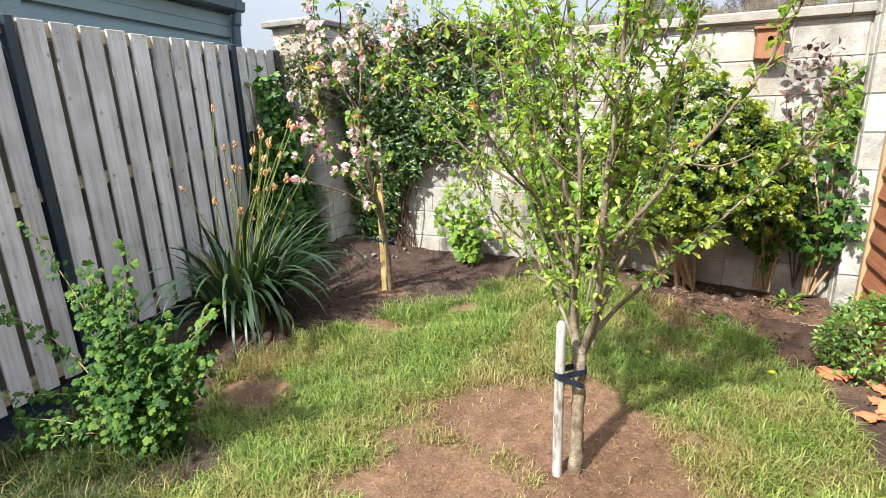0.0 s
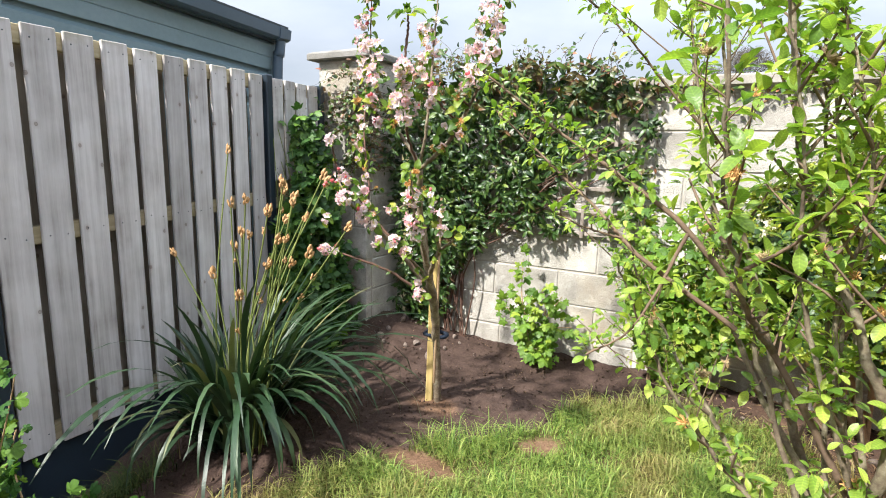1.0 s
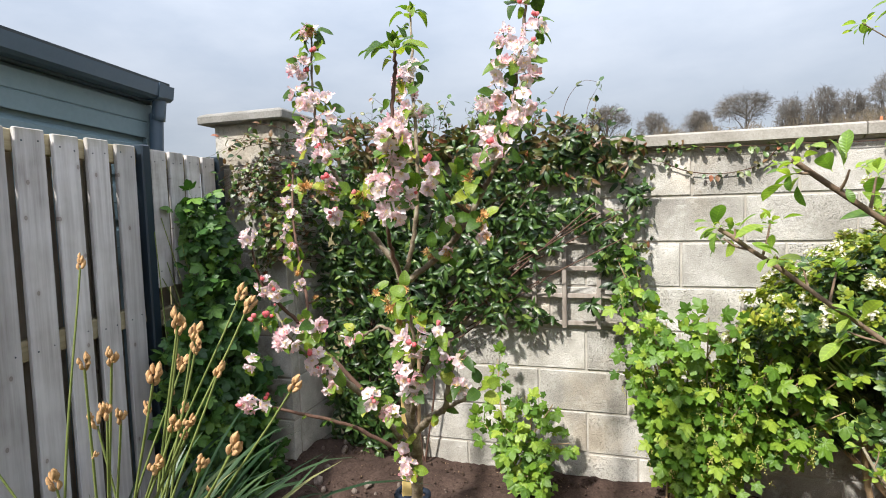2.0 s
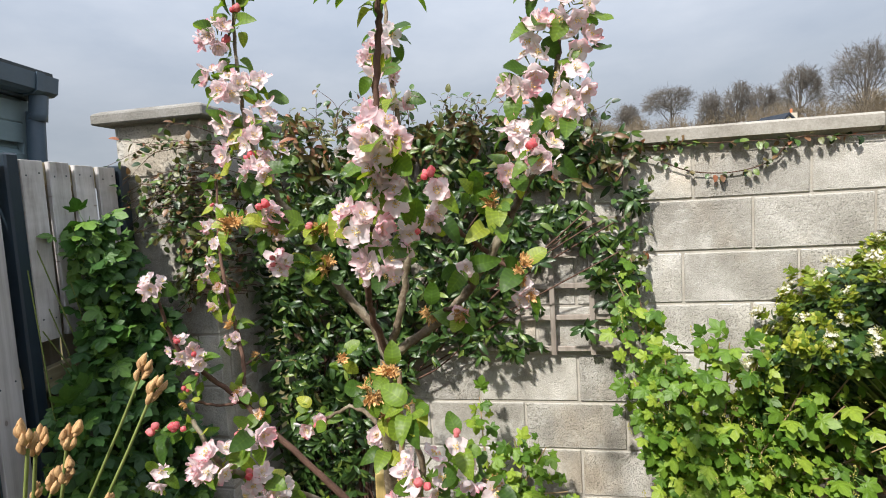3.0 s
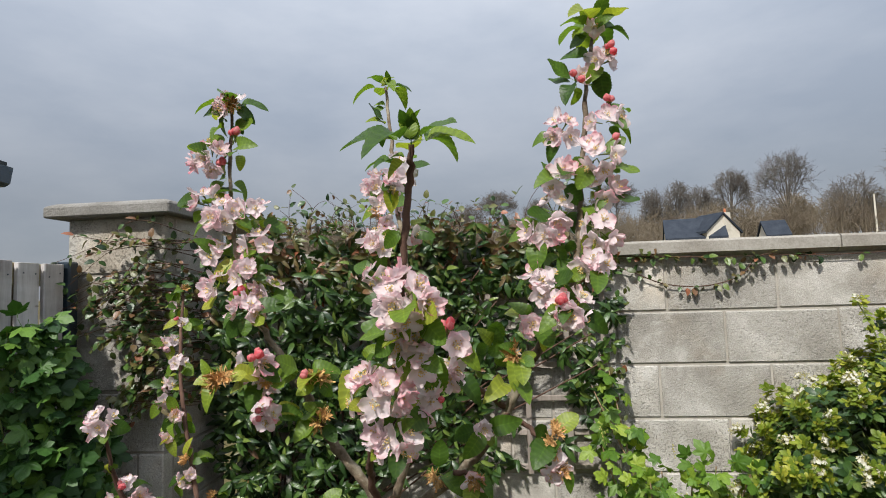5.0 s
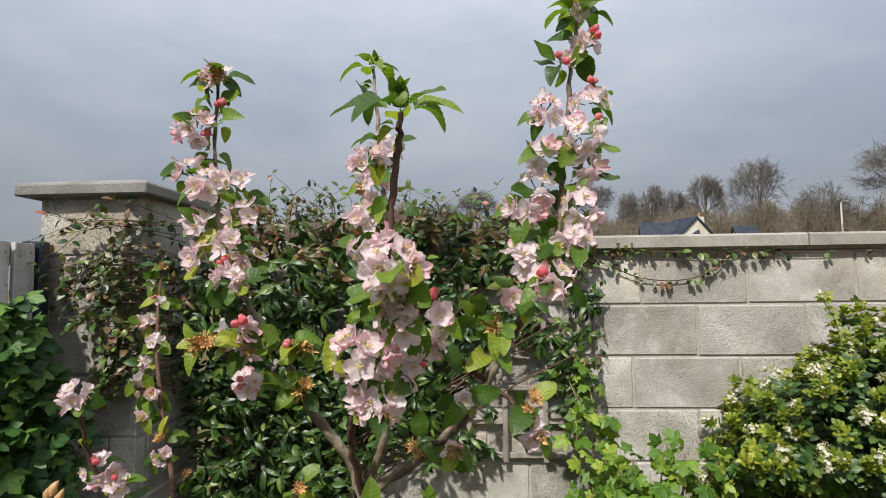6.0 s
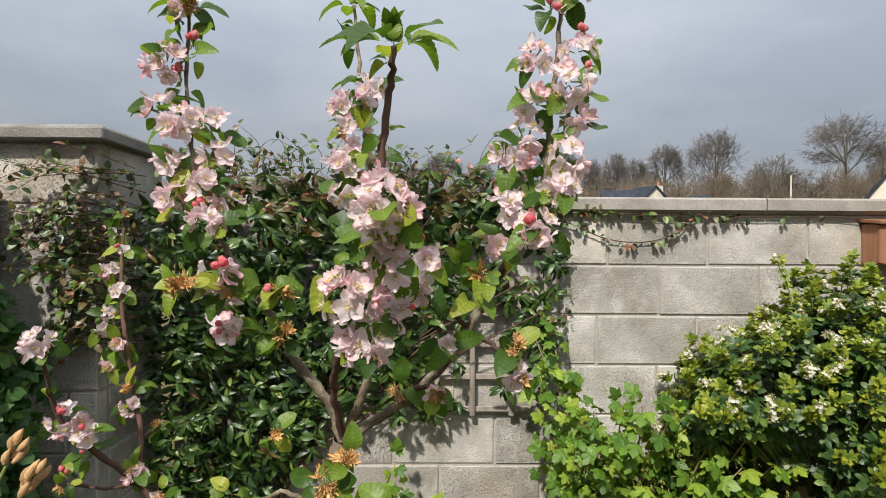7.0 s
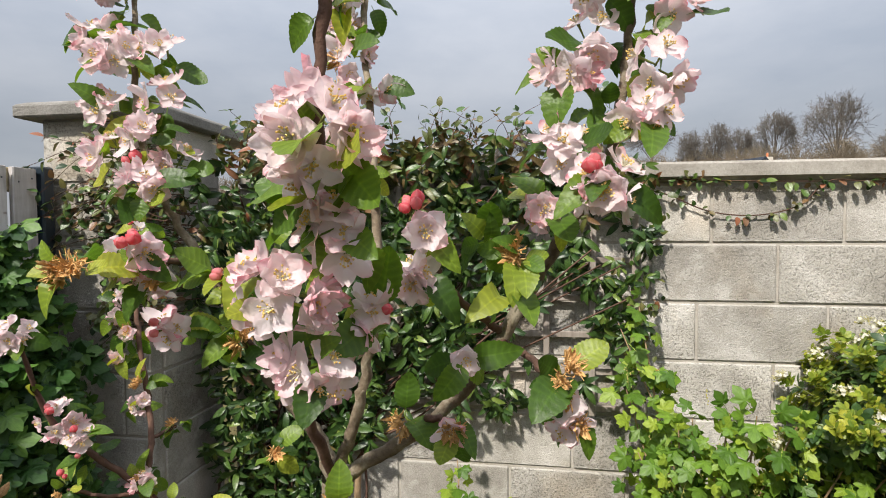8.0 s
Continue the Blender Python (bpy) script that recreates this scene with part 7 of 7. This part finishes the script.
    for k in (3, 5, 7, 9):
        for j in range(4):
            ya.append(sprig[k])
            yt.append(unit_rows(rng, 1)[0] + np.array([0, 0, 0.4]))
            yax.append(np.array([0, -0.4, 0.8]))
    ya, yt, yax = np.array(ya), np.array(yt), np.array(yax)
    put("young_foliage", leaf_mesh("young_foliage", T_TREFOIL, ya, frames(yt, yax + 0.3 * unit_rows(rng, len(ya))), rng.uniform(0.024, 0.044, len(ya)), L_YOUNG), plant, "yellow-green young leaf tufts", kind="stuff")
    # dark inner twigs
    tw = []
    for p, axis, rr in ends:
        if p[2] < 0.62:
            continue
        q = root + (p - root) * np.array([0.55, 0.7, 0.65]) + np.array([0, 0, 0.16])
        tw.append(tube(spline([q, (q + p) / 2 + np.array([0, 0, 0.03]), p + axis * 0.03], 6), [0.005, 0.002], 4))
    v, f = joined(tw)
    put("twig_tangle", fast_mesh("twig_tangle", v, f, M_GREENSTEM), plant, kind="stuff")


choisya()


# ---- purple-leaved climber, low shrub by the brown fence ----
def small_leaf_plant(name, label, category, root, centre, radii, n, template, size, mat, stem_mat, seed, ends=14, lift=0.2):
    rng = np.random.default_rng(seed)
    plant = thing(name, root, label, category)
    c, r = np.array(centre), np.array(radii)
    tw, at = [], []
    for k in range(ends):
        e = c + unit_rows(rng, 1)[0] * r * rng.uniform(0.5, 1.0)
        p = spline([np.array(root), (np.array(root) + e) / 2 + rng.normal(size=3) * 0.03, e], 12)
        tw.append(tube(p, [0.005, 0.0018], 5))
    for k in range(n):
        d = unit_rows(rng, 1)[0]
        at.append(c + d * r * rng.uniform(0.45, 1.0) ** 0.5 * (1 + 0.2 * noise.noise(Vector(c + d * 2))))
    at = np.array(at)
    out = (at - c) / r
    tips = out * 0.7 + 0.8 * unit_rows(rng, n) + np.array([0, 0, lift])
    ups = np.array([0, -0.3, 0.9]) + out * 0.5 + 0.4 * unit_rows(rng, n)
    v, f = joined(tw)
    put("stem_tangle", fast_mesh("stem_tangle", v, f, stem_mat), plant, kind="stuff")
    put("foliage", leaf_mesh("foliage", template, at, frames(tips, ups), size * rng.uniform(0.6, 1.3, n), mat), plant, kind="stuff")
    return plant


small_leaf_plant("purple_climber", "purple-bronze leaved climber on the block wall", "climbing plant", (1.93, 3.68, 0.05), (1.87, 3.64, 1.35), (0.16, 0.06, 0.28), 120, T_PLUM, 0.05, L_PURPLE, M_TWIG, 81, 4)
small_leaf_plant("ivy_patch", "round-leaved green creeper beside the pillar", "climbing plant", (2.04, 3.69, 0.05), (2.03, 3.66, 1.2), (0.09, 0.05, 0.26), 150, T_OVATE, 0.05, L_CURRANT, M_CANE, 82, 3)
small_leaf_plant("low_shrub", "low bright green shrub beside the brown fence", "shrub", (2.12, 2.72, -0.1), (2.14, 2.74, 0.10), (0.24, 0.32, 0.24), 2600, T_PLUM, 0.029, L_EUON, M_CANE, 83, 20)
small_leaf_plant("weed", "small leafy weed in the bare soil", "weed", (1.88, 3.48, -0.02), (1.88, 3.47, 0.02), (0.07, 0.06, 0.05), 30, T_PLUM, 0.05, L_CURRANT, M_GREENSTEM, 84, 5)
small_leaf_plant("weed", "small leafy weed at the lawn edge", "weed", (1.42, 3.12, -0.04), (1.42, 3.12, -0.01), (0.05, 0.05, 0.03), 14, T_OVATE, 0.05, L_EUON, M_GREENSTEM, 85, 4)


# ---- loose things on the ground ----
def shard_mesh(seed):
    """A curved piece of a broken pot."""
    rng = np.random.default_rng(seed)
    bm = bmesh.new()
    n, m = 5, 4
    grid = [[None] * (m + 1) for _ in range(n + 1)]
    for i in range(n + 1):
        for j in range(m + 1):
            a = (i / n - 0.5) * 0.9
            x, z = math.sin(a) * 0.09, (math.cos(a) - 1) * 0.09
            y = (j / m - 0.5) * 0.10
            if i in (0, n) or j in (0, m):
                x, y = x * rng.uniform(0.75, 1.2), y * rng.uniform(0.7, 1.25)
            grid[i][j] = bm.verts.new((x, y, z))
    for i in range(n):
        for j in range(m):
            bm.faces.new((grid[i][j], grid[i + 1][j], grid[i + 1][j + 1], grid[i][j + 1]))
    bmesh.ops.recalc_face_normals(bm, faces=bm.faces)
    bmesh.ops.solidify(bm, geom=bm.faces[:], thickness=0.009)
    me = bpy.data.meshes.new("shard")
    bm.to_mesh(me)
    bm.free()
    me.materials.append(M_TERRA)
    return me


rng = np.random.default_rng(91)
SHARDS = [shard_mesh(s) for s in range(4)]
for k in range(19):
    x, y = 1.90 + 0.28 * rng.random(), 2.18 + 0.42 * rng.random()
    put("terracotta_shard", SHARDS[k % 4], None, "broken orange terracotta pot shard lying on soil", pose(x, y, float(ground_height(x, y)) + 0.014 + 0.010 * rng.random(), rng.uniform(-18, 18), rng.uniform(-18, 18), rng.uniform(0, 360)) @ Matrix.Scale(rng.uniform(0.5, 0.95), 4), category="pot shard")["group"] = "broken pot by the shrub"


def stone_mesh(seed):
    rng = np.random.default_rng(seed)
    bm = bmesh.new()
    bmesh.ops.create_icosphere(bm, subdivisions=2, radius=0.5)
    off = Vector(rng.uniform(0, 50, 3))
    for v in bm.verts:
        v.co *= 1 + 0.45 * noise.noise(v.co * 1.6 + off) + 0.15 * noise.noise(v.co * 4 + off)
    me = bpy.data.meshes.new("stone")
    bm.to_mesh(me)
    bm.free()
    me.materials.append(M_STONE)
    return me


STONES = [stone_mesh(s) for s in range(6)]


def stones(n, box, lo, hi, seed, group):
    rng = np.random.default_rng(seed)
    for k in range(n):
        x, y = rng.uniform(box[0], box[1]), rng.uniform(box[2], box[3])
        s = lo + (hi - lo) * rng.random() ** 2.2
        ob = put("stone", STONES[k % 6], None, "small brown-grey stone lying on the soil", pose(x, y, float(ground_height(x, y)) + s * 0.18, *rng.uniform(0, 360, 3)) @ Matrix.Diagonal((s, s * 0.85, s * 0.6, 1)), category="stone")
        ob["group"] = group


stones(16, (-1.42, -0.85, 3.2, 3.66), 0.015, 0.07, 1, "stones by the corner")
stones(22, (0.7, 1.7, 3.2, 3.62), 0.015, 0.06, 2, "stones under the bush")
stones(60, (-1.0, 0.6, 2.75, 3.65), 0.004, 0.011, 3, "pebbles in the bed")
stones(24, (0.2, 1.5, 1.2, 2.2), 0.006, 0.022, 4, "pebbles on the bare patch")


def litter():
    """Chips, straw and crumbs of soil strewn over the beds."""
    rng = np.random.default_rng(95)
    one = tube(np.array([(0, -0.5, 0), (0, 0.0, 0.03), (0, 0.5, 0)]), [0.08, 0.1, 0.04], 4)
    n = 2000
    x = np.concatenate([rng.uniform(0.6, 2.1, 600), rng.uniform(-1.5, 0.7, 350), rng.uniform(-0.3, 1.7, 1050)])
    y = np.concatenate([rng.uniform(3.2, 3.72, 600), rng.uniform(2.5, 3.72, 350), rng.uniform(0.8, 2.3, 1050)])
    at = np.stack([x, y, ground_height(x, y) + 0.006], -1)
    tips = unit_rows(rng, n) * np.array([1, 1, 0.2])
    v, f = scatter(one, at, frames(tips, np.array([0, 0, 1.0]) + 0.3 * unit_rows(rng, n)), rng.uniform(0.008, 0.036, n) * np.where(np.arange(n) < 600, 1.1, 0.42))
    put("ground_litter", fast_mesh("ground_litter", v, f, M_CHIP), None, "pale wood chips and straw strewn over the soil", kind="stuff", category="litter")
    n = 16000
    x, y = rng.uniform(-1.75, 2.15, n), rng.uniform(1.2, 3.72, n)
    keep = rng.random(n) < (1 - lawn_mask(x, y)) * 0.9 * (y > 1.6)
    x, y = x[keep], y[keep]
    n = len(x)
    cube = box_arrays((1, 1, 1), 0)
    cv = np.array([c.co for c in cube.verts])
    cf = np.array([[q.index for q in p.verts] for p in cube.faces])
    cube.free()
    cv = cv + np.random.default_rng(3).normal(size=cv.shape) * 0.16
    at = np.stack([x, y, ground_height(x, y) + 0.004], -1)
    v, f = scatter((cv, cf), at, frames(unit_rows(rng, n), unit_rows(rng, n)), 0.002 + 0.008 * rng.random(n) ** 4)
    put("soil_crumbs", fast_mesh("soil_crumbs", v, f, M_SOIL), None, "dark crumbs and clods of soil", kind="stuff", category="soil")


M_SOIL = mottled("soil_crumb", [(0.3, (0.04, 0.026, 0.019)), (0.6, (0.085, 0.056, 0.041)), (0.8, (0.17, 0.12, 0.09))], vary=0.6, coarse=20, fine=120, by_object=False)
litter()
for x, y in ((1.652, 2.386), (1.105, 2.366)):
    d = thing("dandelion", (x, y, float(ground_height(x, y))), "small yellow dandelion flower in the lawn", "flower")
    z0 = float(ground_height(x, y))
    put("stem", fast_mesh("stem", *tube(np.array([(x, y, z0), (x, y, z0 + 0.03), (x, y, z0 + 0.05)]), [0.002], 5), M_GREENSTEM), d)
    pet = []
    for k in range(40):
        a, e = 2.4 * k, 0.15 + 1.2 * k / 40
        pet.append(tube(np.array([(x, y, z0 + 0.05), (x + 0.008 * math.cos(a) * math.cos(e), y + 0.008 * math.sin(a) * math.cos(e), z0 + 0.052 + 0.006 * math.sin(e)), (x + 0.017 * math.cos(a) * math.cos(e), y + 0.017 * math.sin(a) * math.cos(e), z0 + 0.052 + 0.010 * math.sin(e))]), [0.001, 0.0018, 0.0006], 4))
    v, f = joined(pet)
    put("flower_head", fast_mesh("flower_head", v, f, M_DANDELION), d, "yellow flower head")

# ---- bird box on the wall ----
bird = thing("bird_box", (1.62, 3.66, 1.6), "orange-brown wooden bird box fixed high on the block wall", "bird box")


def holed_front():
    bm = bmesh.new()
    w, h, c, r, n = 0.075, 0.085, 0.025, 0.017, 20
    inner, outer = [], []
    for k in range(n):
        a = 2 * math.pi * k / n
        ca, sa = math.cos(a), math.sin(a)
        inner.append((r * ca, c + r * sa))
        t = min(w / abs(ca) if abs(ca) > 1e-6 else 9, ((h - c) if sa > 0 else (h + c)) / abs(sa) if abs(sa) > 1e-6 else 9)
        outer.append((t * ca, c + t * sa))
    def ring(pts, y):
        return [bm.verts.new((x, y, z)) for x, z in pts]
    i0, o0, i1, o1 = ring(inner, 0), ring(outer, 0), ring(inner, 0.014), ring(outer, 0.014)
    for k in range(n):
        j = (k + 1) % n
        bm.faces.new((i0[k], i0[j], o0[j], o0[k]))
        bm.faces.new((i1[k], o1[k], o1[j], i1[j]))
        bm.faces.new((i0[k], i1[k], i1[j], i0[j]))
        bm.faces.new((o0[k], o0[j], o1[j], o1[k]))
    bmesh.ops.recalc_face_normals(bm, faces=bm.faces)
    me = bpy.data.meshes.new("front")
    bm.to_mesh(me)
    bm.free()
    me.materials.append(M_BIRDBOX)
    return me


BX, BZ = 1.62, 1.60
put("front", holed_front(), bird, "front board with a round entrance hole", Matrix.Translation((BX, 3.65, BZ)))
box_between("side", (BX - 0.075, 3.665, BZ - 0.085), (BX - 0.061, WALL_Y - 0.006, BZ + 0.085), M_BIRDBOX, bird, bevel=0.001)
box_between("side", (BX + 0.061, 3.665, BZ - 0.085), (BX + 0.075, WALL_Y - 0.006, BZ + 0.085), M_BIRDBOX, bird, bevel=0.001)
box_between("base", (BX - 0.061, 3.665, BZ - 0.085), (BX + 0.061, WALL_Y - 0.006, BZ - 0.071), M_BIRDBOX, bird, bevel=0.001)
put("lid", box_mesh("lid", (0.18, 0.14, 0.015), M_BIRDBOX, 0.002), bird, m=pose(BX, 3.70, BZ + 0.098, 6, 0, 0))


# ---- distance: houses, single trees, woods on the hill ----
def far(az, dist, z=None):
    x, y = dist * math.sin(radians(az)), dist * math.cos(radians(az))
    return x, y, float(ground_height(x, y)) if z is None else z


def far_house(at, yaw, width, depth, eaves, ridge, label, chimney_side):
    h = thing("house", (at[0], at[1], at[2]), label, "house")
    m = Matrix.Translation(at) @ pose(0, 0, 0, 0, 0, yaw)
    w, d = width / 2, depth / 2
    bm = bmesh.new()
    low = [bm.verts.new(c) for c in ((-w, -d, -2), (w, -d, -2), (w, d, -2), (-w, d, -2))]
    top = [bm.verts.new(c) for c in ((-w, -d, eaves), (w, -d, eaves), (w, d, eaves), (-w, d, eaves))]
    g = [bm.verts.new((-w, 0, ridge)), bm.verts.new((w, 0, ridge))]
    for a, b in ((0, 1), (2, 3)):
        bm.faces.new((low[a], low[b], top[b], top[a]))
    bm.faces.new((low[1], low[2], top[2], g[1], top[1]))
    bm.faces.new((low[3], low[0], top[0], g[0], top[3]))
    bmesh.ops.recalc_face_normals(bm, faces=bm.faces)
    me = bpy.data.meshes.new("wall")
    bm.to_mesh(me)
    bm.free()
    me.materials.append(M_RENDER)
    put("wall", me, h, m=m)
    k = (ridge - eaves) / d
    for s in (-1, 1):
        sec = [(s * (d + 0.35), eaves - 0.35 * k), (0, ridge), (0, ridge + 0.34), (s * (d + 0.35), eaves - 0.35 * k + 0.3)]
        put("roof", profile_mesh("roof", sec, -w - 0.2, w + 0.2, M_SLATE, "x"), h, "dark slate roof", m)
    if chimney_side:
        stack = put("chimney", box_mesh("chimney", (0.7, 1.2, 2.4), M_RENDER, 0.02), h, "pale rendered chimney", m @ Matrix.Translation((chimney_side * (w - 0.3), 0.75, ridge - 0.9)))
        put("chimney_pot", fast_mesh("chimney_pot", *tube(np.array([(0, 0, 0), (0, 0, 0.5), (0, 0, 0.52)]), [0.14, 0.14, 0.1], 8), M_TERRA), stack, m=m @ Matrix.Translation((chimney_side * (w - 0.3), 0.75, ridge + 0.3)))
    for wx in () if chimney_side else (-0.5, 0.5):
        put("window", box_mesh("window", (1.1, 0.08, 1.3), M_GUTTER, 0.01), h, m=m @ Matrix.Translation((wx * w, -d - 0.02, eaves - 1.2)))


x, y, z = far(19.4, 82)
far_house((x, y, z), -14, 7.2, 6.0, 7.2 - z, 9.75 - z, "pale rendered house with dark slate roof beyond the wall", 0)
x, y, z = far(21.0, 82)
far_house((x, y, z), -66, 3.9, 5.6, 7.9 - z, 10.15 - z, "slate roofed gabled house wing with a pale chimney", 1)
x, y, z = far(26.0, 86)
far_house((x, y, z), -10, 2.6, 4.0, 7.2 - z, 9.0 - z, "low slate roofed outhouse beside the pale gable", 0)
x, y, z = far(40.7, 49)
far_house((x, y, z), 49.3, 6.0, 4.2, 5.1 - z, 8.05 - z, "cream rendered house with a dark slate gable beyond the wall", 0)
x, y, z = far(46.4, 52)
far_house((x, y, z), -44, 9.0, 6.5, 5.1 - z, 8.1 - z, "slate roofed house beside the cream gable", 0)
x, y, z = far(33.4, 100)
pale_pole = thing("telegraph_pole", (x, y, z), "thin pale pole standing before the woods", "pole")
put("pole", fast_mesh("pole", *tube(np.array([(x, y, z - 0.5), (x, y, 10.5), (x, y, 13.2)]), [0.16, 0.13, 0.10], 8), M_RENDER), pale_pole)


def crown_tree(rng, at, height, half, low, counts=(7, 7, 7), sprouts=3, finest=0.02):
    """A leafless tree: trunk, limbs, boughs and twigs that fill a domed crown."""
    at = np.array(at, float)
    mid_h = low + (1 - low) * 0.36
    c, up = at + np.array([0, 0, mid_h * height]), height * (1 - mid_h)
    def spot(d, s):
        return c + np.array([d[0] * half, d[1] * half, d[2] * up]) * s
    r0 = height * 0.016
    lean = np.array([rng.uniform(-0.02, 0.02) * height, rng.uniform(-0.02, 0.02) * height, 0])
    out = [tube(spline([at - np.array([0, 0, 0.5]), (at + c) / 2 + lean * 0.5, c + lean, spot((0.1, 0, 0.9), 0.5)], 8), [r0, r0 * 0.8, r0 * 0.6, r0 * 0.25], 5)]
    for i in range(counts[0]):
        a = 2 * math.pi * (i + rng.uniform(-0.3, 0.3)) / counts[0]
        e = math.radians(rng.uniform(-18, 75))
        d1 = np.array([math.cos(a) * math.cos(e), math.sin(a) * math.cos(e), math.sin(e)])
        root = at + np.array([0, 0, low * height * rng.uniform(0.75, 1.15)]) + lean
        end = spot(d1, rng.uniform(0.5, 0.7))
        p1 = spline([root, root * 0.5 + end * 0.5 + np.array([0, 0, 0.06 * height]) * rng.uniform(-0.4, 1), end], 7)
        out.append(tube(p1, [r0 * 0.5, r0 * 0.3, r0 * 0.16], 4))
        for j in range(counts[1]):
            d2 = d1 + unit_rows(rng, 1)[0] * 0.7
            d2 /= max(np.linalg.norm(d2), 0.5)
            d2[2] = max(d2[2], -0.42)
            root = p1[int(rng.integers(2, 7))]
            end = spot(d2, rng.uniform(0.72, 0.9))
            p2 = spline([root, root * 0.5 + end * 0.5 + unit_rows(rng, 1)[0] * 0.03 * height, end], 5)
            out.append(tube(p2, [r0 * 0.17, max(r0 * 0.07, finest)], 3))
            for k in range(counts[2]):
                d3 = d2 + unit_rows(rng, 1)[0] * 0.42
                d3 /= max(1.0, np.linalg.norm(d3))
                d3[2] = max(d3[2], -0.5)
                root = p2[int(rng.integers(1, 5))]
                end = spot(d3, rng.uniform(0.86, 1.02))
                mid = root * 0.5 + end * 0.5 + unit_rows(rng, 1)[0] * 0.02 * height
                out.append(tube(np.array([root, mid, end]), [max(r0 * 0.08, finest), finest * 0.7], 3))
                for _ in range(sprouts):
                    q = mid + (end - mid) * rng.random()
                    w = q + (unit_rows(rng, 1)[0] + d3 * 0.6) * 0.06 * height * rng.uniform(0.5, 1.1)
                    out.append(tube(np.array([q, w]), [finest * 0.8, finest * 0.5], 3))
    return joined(out)


def distant_trees():
    rng = np.random.default_rng(101)
    # bearing, height over the horizon, distance, half width, bare trunk
    for az, el, dist, half, low in ((27.3, 11.2, 118, 5.6, 0.34), (37.3, 11.3, 112, 6.4, 0.56), (0.4, 9.9, 130, 5.0, 0.6), (12.6, 9.9, 125, 6.0, 0.62), (23.0, 10.2, 122, 3.8, 0.45), (18.3, 9.8, 125, 3.0, 0.4), (32.2, 8.7, 118, 5.0, 0.25), (40.6, 9.4, 118, 4.5, 0.25), (4.6, 9.0, 130, 4.0, 0.4), (8.5, 8.8, 130, 4.0, 0.4), (46.0, 9.8, 125, 5.0, 0.4), (-3.0, 8.7, 130, 5.0, 0.4), (16.0, 9.3, 125, 2.6, 0.4), (20.3, 9.0, 124, 3.0, 0.4)):
        x, y, z = far(az, dist)
        t = thing("bare_tree", (x, y, z), "leafless tree on the wooded hill", "tree", "trees on the hill")
        v, f = crown_tree(rng, (x, y, z), 1.6 + dist * math.tan(radians(el)) - z, half, low, (8, 8, 8), 3, 0.03)
        put("crown", fast_mesh("crown", v, f, M_BAREWOOD), t)
    kinds = [crown_tree(rng, (0, 0, 0), 1.0, rng.uniform(0.32, 0.5), rng.uniform(0.12, 0.35), (6, 5, 5), 1, 0.0035) for _ in range(12)]
    out = []
    for k in range(620):
        az, dist = rng.uniform(-32, 62), rng.uniform(100, 170)
        x, y, z = far(az, dist)
        v, f = kinds[k % 12]
        h = rng.uniform(5.5, 10.5)
        a = rng.uniform(0, 6.28)
        c, d = math.cos(a), math.sin(a)
        out.append((v @ np.array([[c, d, 0], [-d, c, 0], [0, 0, 1]]) * h + np.array([x, y, z]), f))
    v, f = joined(out)
    put("far_woods", fast_mesh("far_woods", v, f, M_BUSHWOOD), None, "brown leafless woodland on the hillside", kind="stuff", category="woods")


distant_trees()
